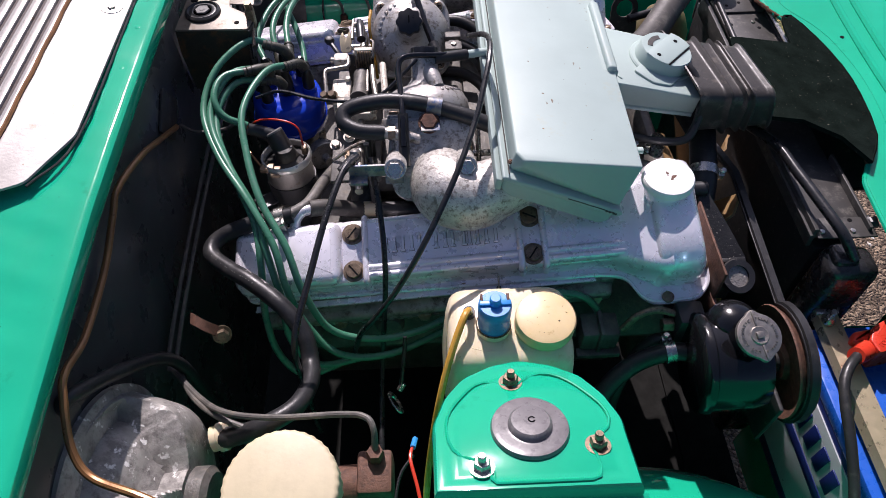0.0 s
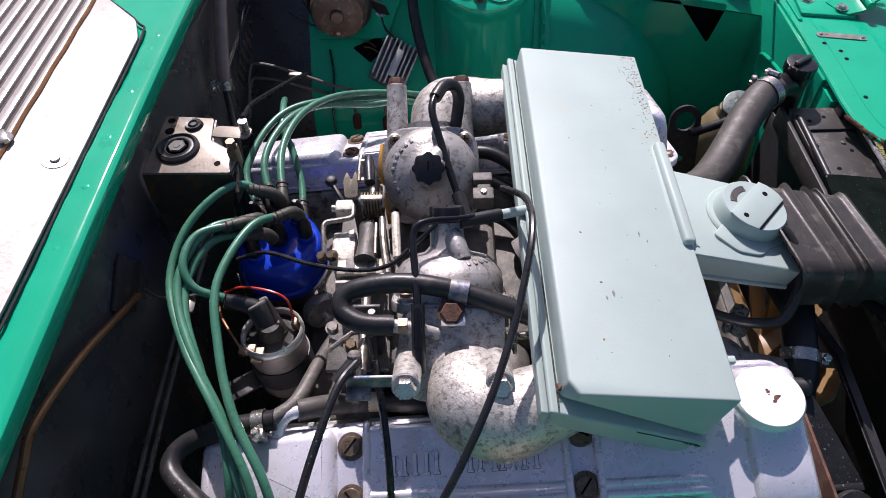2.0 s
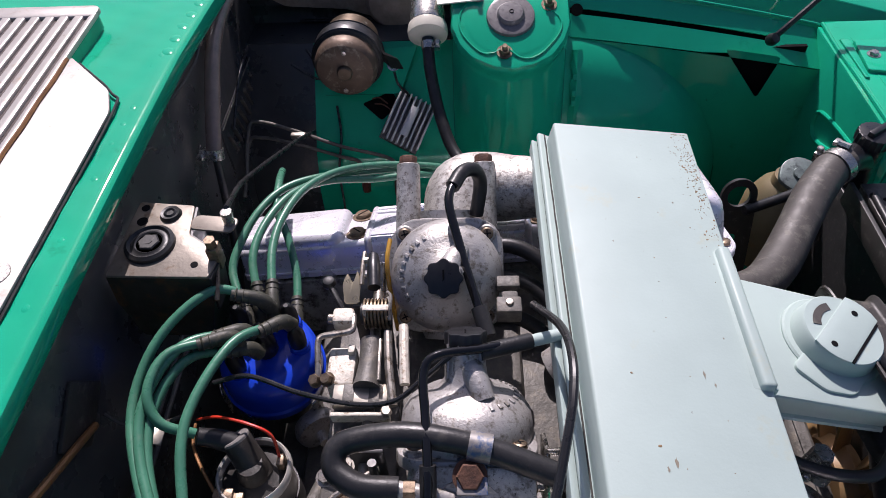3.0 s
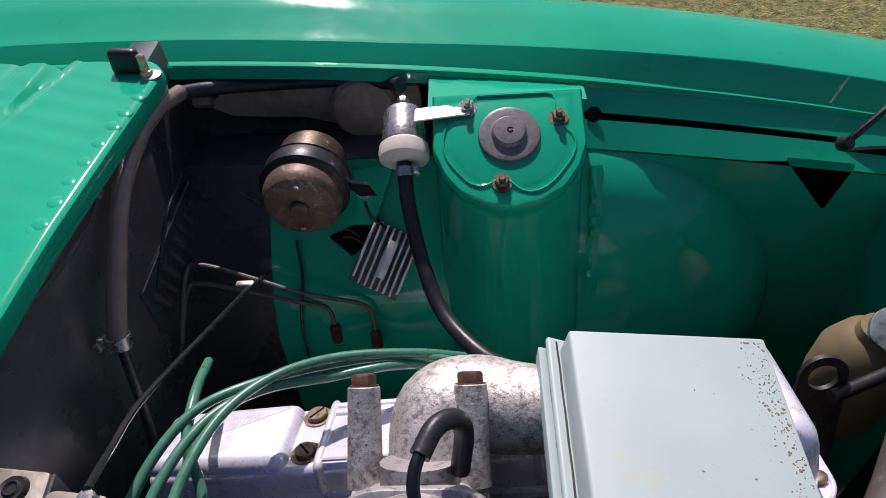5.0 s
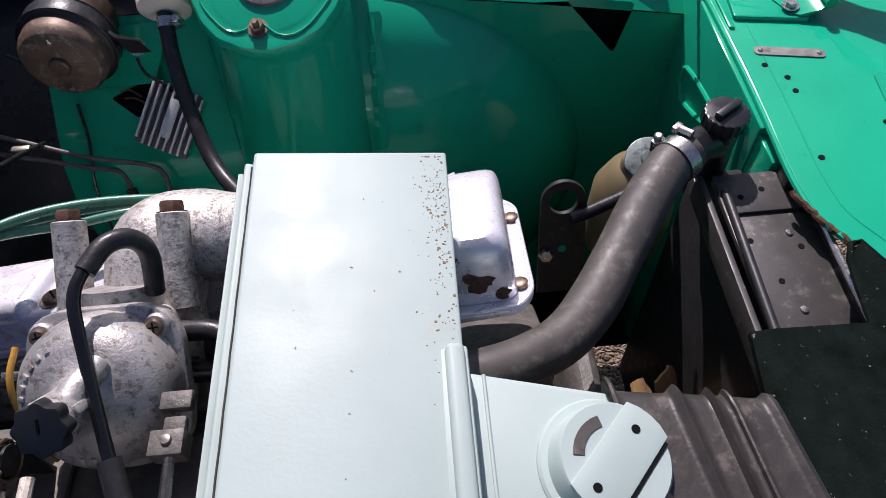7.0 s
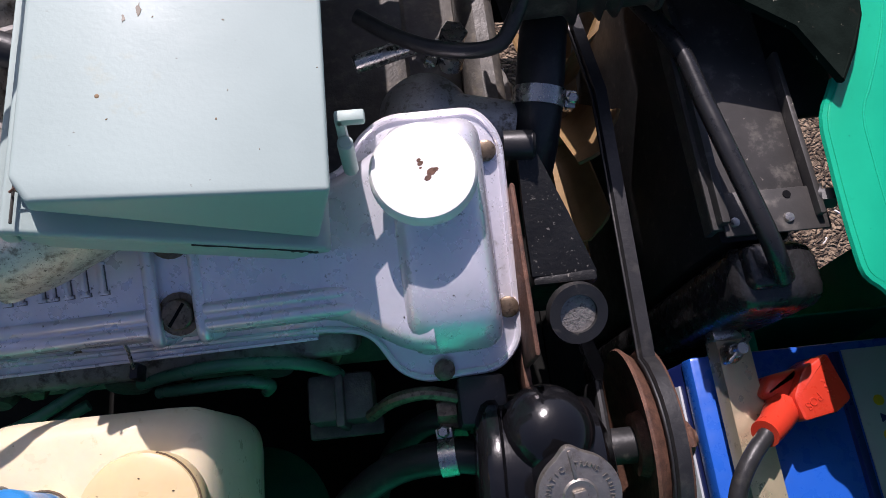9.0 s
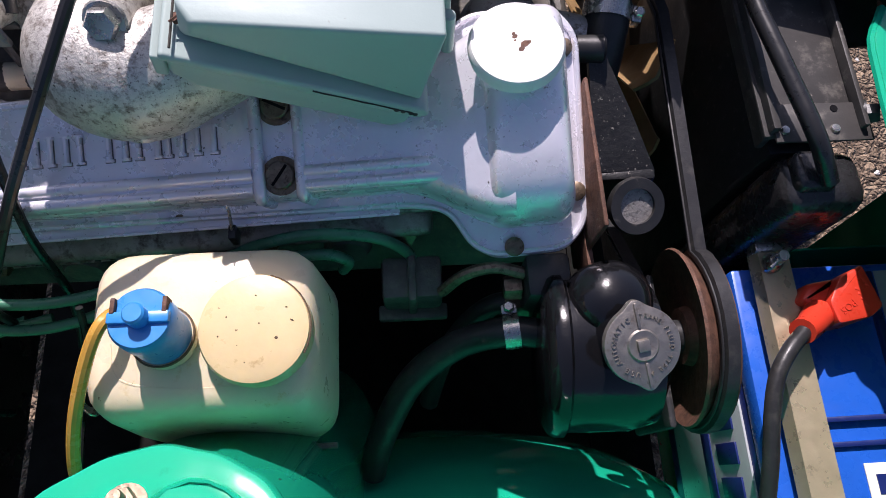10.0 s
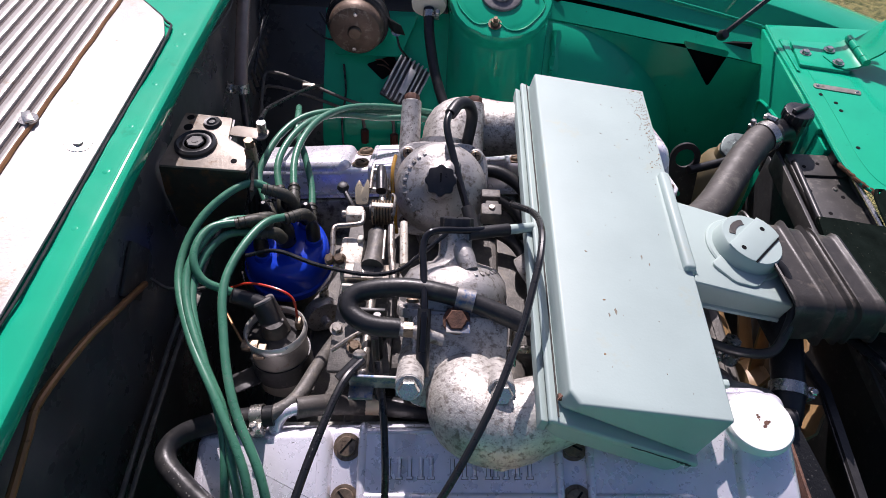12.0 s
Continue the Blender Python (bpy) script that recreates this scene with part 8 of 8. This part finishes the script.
# ---- battery ----
bt = thing("battery", "blue car battery with grey labels and a steel clamp", "battery", (0.48, -0.40, 0.455))
part("case", rbox(0.386, 0.584, -0.535, -0.278, 0.455, 0.640, 0.004), NAVY, bt)
lidb = part("lid", rbox(0.3855, 0.5845, -0.5355, -0.2775, 0.636, 0.656, 0.003), BATBLUE, bt, "bright blue lid")
part("side_label", rbox(0.3838, 0.3860, -0.50, -0.295, 0.480, 0.628, 0.0008), BATGREY, bt, "silver-grey side label")
part("label_stripe", rbox(0.3828, 0.3838, -0.50, -0.295, 0.545, 0.562, 0.0003), NAVY, bt)
for i in range(5):
    part("label_bar", rbox(0.3822, 0.3838, -0.452 + i * 0.027, -0.435 + i * 0.027, 0.575, 0.612, 0.0003), NAVY, bt, "dark plain bar of the maker's mark")
part("top_label", rbox(0.502, 0.578, -0.394, -0.284, 0.6560, 0.6570, 0.0003), BATGREY, lidb, "grey warning label")
for i in range(3):
    for j in range(2):
        part("warning_mark", moved(lathe([(0.0040, 0), (0.0040, 0.0003), (0, 0.0003)], 3 if (i == 1 and j == 0) or (i == 0 and j == 1) else 18), Matrix.Translation((0.519 + j * 0.0125, -0.323 - i * 0.0125, 0.6571))), surf("warning_yellow", (0.7, 0.45, 0.02), 0.5) if i == 0 and j == 0 else (bpy.data.materials["warning_yellow"] if (i + j) % 2 == 0 else NAVY), lidb)
part("top_ridge", joined(rbox(0.430, 0.556, -0.400, -0.396, 0.655, 0.662, 0.001), rbox(0.430, 0.556, -0.418, -0.414, 0.655, 0.660, 0.001), rbox(0.492, 0.498, -0.40, -0.285, 0.655, 0.661, 0.001)), NAVY, lidb)
part("model_label", rbox(0.455, 0.555, -0.520, -0.430, 0.656, 0.6572, 0.0003), WHITEP, lidb)
part("model_bars", joined(*[rbox(0.462 + i * 0.011, 0.470 + i * 0.011, -0.452, -0.438, 0.6572, 0.6576, 0.0) for i in range(3)]), NAVY, lidb)
cl = thing("battery_clamp", "brassy steel battery clamp bar with a wing nut", "battery clamp", (0.41, -0.36, 0.66))
part("bar", sheet([[(0.397, y, 0.664), (0.400, y, 0.676), (0.424, y, 0.676), (0.427, y, 0.664)] for y in (-0.55, -0.27)], 0.002), BRASSBAR, cl)
part("end_tab", rbox(0.398, 0.426, -0.2705, -0.262, 0.660, 0.678, 0.002), ZINC, cl)
part("stud", moved(lathe([(0.004, -0.05), (0.004, 0.022)], 10), Matrix.Translation((0.408, -0.280, 0.676))), ZINC, cl)
part("wing_nut", joined(moved(lathe([(0.008, 0), (0.007, 0.005), (0.005, 0.008)], 14), Matrix.Translation((0.408, -0.280, 0.678))), moved(rbox(-0.013, 0.013, -0.0015, 0.0015, 0.003, 0.014, 0.001), Matrix.Translation((0.408, -0.280, 0.680)) @ Matrix.Rotation(0.7, 4, "Z"))), ZINC, cl)
rt = thing("positive_terminal", "red plastic terminal cover on the battery", "terminal cover", (0.45, -0.305, 0.656))
part("cover", joined(prism(rounded([(0.4363, -0.3163), (0.4474, -0.2985), (0.4680, -0.2884), (0.4768, -0.3211), (0.4654, -0.3289), (0.4396, -0.3331)], 0.003, 3), 0.657, 0.694, 0.0022, 2), prism(rounded([(0.4190, -0.3120), (0.4280, -0.2990), (0.4520, -0.2955), (0.4420, -0.3270)], 0.004, 3), 0.657, 0.685, 0.005, 3)), REDPL, rt)
for x0, y0, x1, y1, n_ in ((0.4594, -0.3077, 0.4633, -0.3193, 4), (0.4642, -0.2965, 0.4681, -0.3072, 5)):
    for k in range(n_):
        f_ = k / (n_ - 1)
        part("moulded_bar", moved(rbox(-0.0016, 0.0016, -0.0009, 0.0009, 0.0, 0.0006, 0.0003), Matrix.Translation((x0 + (x1 - x0) * f_, y0 + (y1 - y0) * f_, 0.6938)) @ Matrix.Rotation(-0.3, 4, "Z")), REDPL, rt)
part("sleeve", tube([(0.434, -0.322, 0.680), (0.420, -0.332, 0.690), (0.408, -0.338, 0.698)], 0.0098, 16, 4, radii=[0.012, 0.0100, 0.0095]), REDPL, rt)
def flat_text(words, at, rot, size, mat, parent):
    cu = bpy.data.curves.new("words", "FONT")
    cu.body, cu.size, cu.extrude, cu.align_x, cu.align_y = words, size, 0.0004, "CENTER", "CENTER"
    tmp = bpy.data.objects.new("words", cu)
    me = bpy.data.meshes.new_from_object(tmp)
    bpy.data.objects.remove(tmp)
    b = bmesh.new()
    b.from_mesh(me)
    bpy.data.meshes.remove(me)
    part("moulded_word", moved(b, Matrix.Translation(at) @ rot), mat, parent)
flat_text("POS", (0.4492, -0.3203, 0.6942), Matrix.Rotation(radians(211), 4, "Z"), 0.0078, REDPL, rt)
hose("battery_cable", [(0.410, -0.338, 0.697), (0.394, -0.352, 0.700), (0.382, -0.370, 0.698), (0.376, -0.395, 0.692), (0.373, -0.430, 0.680), (0.368, -0.480, 0.655), (0.362, -0.53, 0.62)], 0.0058, RUBBER, "thick black battery cable with red boot", "cable", 14, 7)

# ---- far side fittings ----
wm = thing("wiper_motor", "tarnished brown wiper motor strapped to the inner wing", "wiper motor", (-0.21, 0.50, 0.78))
mw = axis((-0.214, 0.522, 0.812), (-0.02, -0.95, 0.0))
part("case", moved(lathe([(0.032, -0.01), (0.0365, -0.006), (0.0375, 0.0), (0.0375, 0.055)], 52), mw), MOTORM, wm)
part("end_bowl", moved(lathe([(0.0400, 0.048), (0.0415, 0.052), (0.0415, 0.064), (0.0405, 0.070), (0.037, 0.075), (0.028, 0.0775), (0.0, 0.078)], 52), mw), surf("rusty_brown_motor_end", (0.14, 0.095, 0.065), 0.50, metal=0.35, var=0.3, vscale=60, bump=0.15, rvar=0.05, stain=(0.34, 0.28, 0.22), stain_amt=0.28, stain_scale=70), wm, "rust-brown tarnished end bowl")
part("end_boss", moved(lathe([(0.0105, 0.076), (0.0100, 0.082), (0.0085, 0.0835), (0.0, 0.0835)], 28), mw), MOTORM, wm)
for a_ in (60, 240):
    part("end_screw", moved(lathe([(0.0034, 0.0), (0.003, 0.0025), (0, 0.003)], 12), mw @ Matrix.Rotation(radians(a_ + 25), 4, "Z") @ Matrix.Translation((0.0285, 0, 0.0768))), ZINC, wm)
part("rubber_strap", moved(lathe([(0.0400, 0.026), (0.0455, 0.028), (0.0468, 0.032), (0.0468, 0.048), (0.0455, 0.052), (0.0400, 0.054)], 52, caps=False), mw), RUBBER, wm, "black rubber clamp strap")
for k in (0.030, 0.050):
    part("strap_edge", moved(lathe([(0.0462, k - 0.0012), (0.0478, k), (0.0462, k + 0.0012)], 52, caps=False), mw), BLACKSTEEL, wm)
part("strap_arm", sheet([[(-0.180, 0.478, 0.842), (-0.175, 0.484, 0.815)], [(-0.166, 0.480, 0.818), (-0.160, 0.484, 0.795)], [(-0.152, 0.490, 0.803), (-0.146, 0.494, 0.784)]], 0.005), RUBBER, wm)
part("strap_bolt", moved(joined(lathe([(0.009, 0), (0.009, 0.002)], 18), hexhead(0.0065, 0.008)), axis((-0.157, 0.492, 0.791), (0.1, -0.8, 0.5))), ZINC, wm)
part("bracket", moved(prism([(-0.075, -0.035), (0.03, -0.035), (0.055, 0.030), (-0.075, 0.020)], -0.002, 0.002), axis((-0.180, 0.502, 0.778), (0, -0.7, 0.7))), GREEN, wm, "green bracket plate")
GEARM = surf("brown_dusty_gearbox", (0.30, 0.24, 0.19), 0.5, metal=0.15, var=0.3, vscale=60, bump=0.2, stain=(0.26, 0.21, 0.17), stain_amt=0.1, stain_scale=80)
gp = thing("wiper_gearbox", "grimy wiper gearbox plate under the wing lip", "gearbox", (-0.22, 0.57, 0.84))
part("plate", moved(prism(rounded([(-0.345, 0.838), (-0.318, 0.822), (-0.23, 0.815), (-0.14, 0.785), (-0.095, 0.785), (-0.095, 0.850), (-0.20, 0.856), (-0.32, 0.856)], 0.006), -0.605, -0.599, 0.001), Matrix.Rotation(radians(90), 4, "X")), GEARM, gp)
part("dome", moved(lathe([(0.040, 0), (0.039, 0.010), (0.034, 0.015), (0, 0.017)], 36), axis((-0.160, 0.600, 0.828), (0, -1, 0.1))), GEARM, gp)
part("rack_nut", moved(hexhead(0.008, 0.022), axis((-0.335, 0.598, 0.846), (-1, 0, 0))), GEARM, gp)
part("lower_edge", rbox(-0.30, -0.11, 0.592, 0.597, 0.800, 0.803, 0.001), BLACKSTEEL, gp)

fl = thing("breather_filter", "steel and white plastic breather filter on a strap", "filter", (-0.108, 0.49, 0.80))
mf = axis((-0.107, 0.487, 0.842), (-0.02, 0.88, 0.40))
part("can", moved(lathe([(0.0, 0.054), (0.010, 0.0535), (0.018, 0.050), (0.0215, 0.044), (0.0215, 0.030), (0.0225, 0.028), (0.0225, 0.012), (0.021, 0.010)], 40), mf), ZINC, fl)
part("plastic_base", moved(lathe([(0.021, 0.012), (0.0255, 0.008), (0.0265, 0.0), (0.0255, -0.006), (0.018, -0.009), (0.008, -0.010), (0.0, -0.010)], 44), mf), WHITEP, fl, "white plastic base")
part("top_nut", moved(joined(lathe([(0.004, 0.050), (0.004, 0.068)], 12), moved(hexhead(0.006, 0.006), Matrix.Translation((0, 0, 0.060)))), mf), ZINC, fl)
part("strap", sheet([[(-0.094, 0.520, 0.874), (-0.040, 0.522, 0.8765)], [(-0.094, 0.500, 0.8735), (-0.038, 0.504, 0.876)]], 0.0018), WHITEP, fl, "white painted strap")
fh = thing("fuel_vapour_hose", "black hose with steel clip from the breather filter", "hose", (-0.09, 0.40, 0.74))
part("hose", tube([(-0.107, 0.478, 0.838), (-0.106, 0.462, 0.826), (-0.103, 0.440, 0.807), (-0.092, 0.400, 0.773), (-0.072, 0.355, 0.745), (-0.035, 0.305, 0.745), (0.005, 0.268, 0.762)], 0.0078, 16, 8), RUBBER, fh)
part("clip", band((-0.106, 0.470, 0.832), (0.02, -0.8, -0.6), 0.0082, 0.010), ZINC, fh)

am = thing("ignition_amplifier", "finned alloy ignition amplifier on the inner wing", "amplifier", (-0.145, 0.46, 0.68))
ax_u = Vector((0.047, -0.009, -0.026)).normalized()
ax_v = Vector((-0.028, -0.052, -0.037)).normalized()
ax_n = ax_u.cross(ax_v).normalized()
if ax_n.y > 0:
    ax_n = -ax_n
ma = Matrix((ax_u, ax_v, ax_n)).transposed().to_4x4()
ma.translation = (-0.141, 0.452, 0.722)
FIN = surf("grey_anodised_fins", (0.62, 0.61, 0.60), 0.42, metal=0.45, var=0.1, bump=0.05)
# base coloured darker than the fins, to paint the shade between them
part("base", moved(rbox(-0.028, 0.028, -0.036, 0.036, -0.006, 0.004, 0.001), ma), surf("fin_gap_shade_base", (0.14, 0.13, 0.13), 0.5, metal=0.4), am)
for i in range(8):
    x = -0.0265 + i * 0.0075
    part("fin", moved(rbox(x - 0.0013, x + 0.0013, -0.036 + 0.004 * (i in (0, 7)), 0.036 - 0.005 * (i in (0, 7)), 0.003, 0.014, 0.0005), ma), FIN, am)
part("name_bar", moved(rbox(-0.004, 0.006, -0.022, 0.022, 0.013, 0.0148, 0.0005), ma), FIN, am, "plain raised bar of the maker's mark")
part("wire", tube([(-0.155, 0.476, 0.79), (-0.150, 0.468, 0.775), (-0.138, 0.470, 0.757), (-0.134, 0.473, 0.742), (-0.146, 0.478, 0.736), (-0.160, 0.478, 0.745)], 0.0018, 8, 5), WIRE, am)
# no real opening: a flat patch painted black like the shade in one
part("opening_shade", moved(prism(rounded([(-0.2051, -0.0010), (-0.1616, 0.0160), (-0.1535, -0.0035), (-0.1780, -0.0250)], 0.004, 3), -0.001, 0.0012, 0.0), Matrix.Translation((0, 0.4780, 0.7380)) @ Matrix.Rotation(radians(45), 4, "X")), INK_SHADE, body, "flat black patch as the shade of an inner wing opening")
for pts in ([(-0.186, 0.468, 0.744), (-0.176, 0.470, 0.741), (-0.166, 0.466, 0.736), (-0.158, 0.461, 0.728)], [(-0.190, 0.474, 0.748), (-0.180, 0.476, 0.748), (-0.168, 0.470, 0.742)]):
    hose("red_wire", pts, 0.0012, RUST, "thin brown-red wire beside the amplifier", "wire", 6, 5, "amplifier wires")
for pts, lab in (([(-0.356, 0.360, 0.700), (-0.360, 0.430, 0.733), (-0.345, 0.440, 0.738), (-0.298, 0.430, 0.730), (-0.233, 0.417, 0.711), (-0.172, 0.415, 0.692), (-0.158, 0.410, 0.678), (-0.155, 0.394, 0.655)], 1), ([(-0.362, 0.350, 0.680), (-0.362, 0.420, 0.715), (-0.345, 0.428, 0.720), (-0.300, 0.421, 0.714), (-0.237, 0.420, 0.690), (-0.210, 0.422, 0.675), (-0.204, 0.408, 0.650)], 2)):
    bp = thing("brake_line", "steel brake line with rusty union on the inner wing", "pipe", pts[-1], "brake lines")
    part("pipe", tube(pts, 0.0026, 10, 6), DIRTY, bp)
    part("union_nut", moved(lathe([(0.0065, -0.014), (0.0065, 0.008), (0.004, 0.010)], 6), axis(pts[-1], (0, 0.2, 1))), surf("red_rust_union", (0.09, 0.028, 0.02), 0.6, metal=0.3) if lab == 1 else bpy.data.materials["red_rust_union"], bp)
pcl = thing("pipe_clip", "small plated clip holding the cables", "clip", (-0.285, 0.41, 0.735))
part("clip", rbox(-0.296, -0.276, 0.404, 0.412, 0.734, 0.742, 0.002), PLATE, pcl)
for pts in ([(-0.30, 0.50, 0.79), (-0.27, 0.495, 0.77), (-0.25, 0.50, 0.765)], [(-0.28, 0.52, 0.80), (-0.262, 0.50, 0.785), (-0.240, 0.49, 0.78), (-0.22, 0.48, 0.76)], [(-0.24, 0.47, 0.74), (-0.235, 0.44, 0.71), (-0.24, 0.41, 0.67), (-0.235, 0.38, 0.62)], [(-0.353, 0.50, 0.82), (-0.352, 0.43, 0.815), (-0.355, 0.37, 0.78)]):
    hose("loom_wire", pts, 0.0018, WIRE, "thin black loom wire by the bulkhead", "wire", 8, 6, "loom wires")
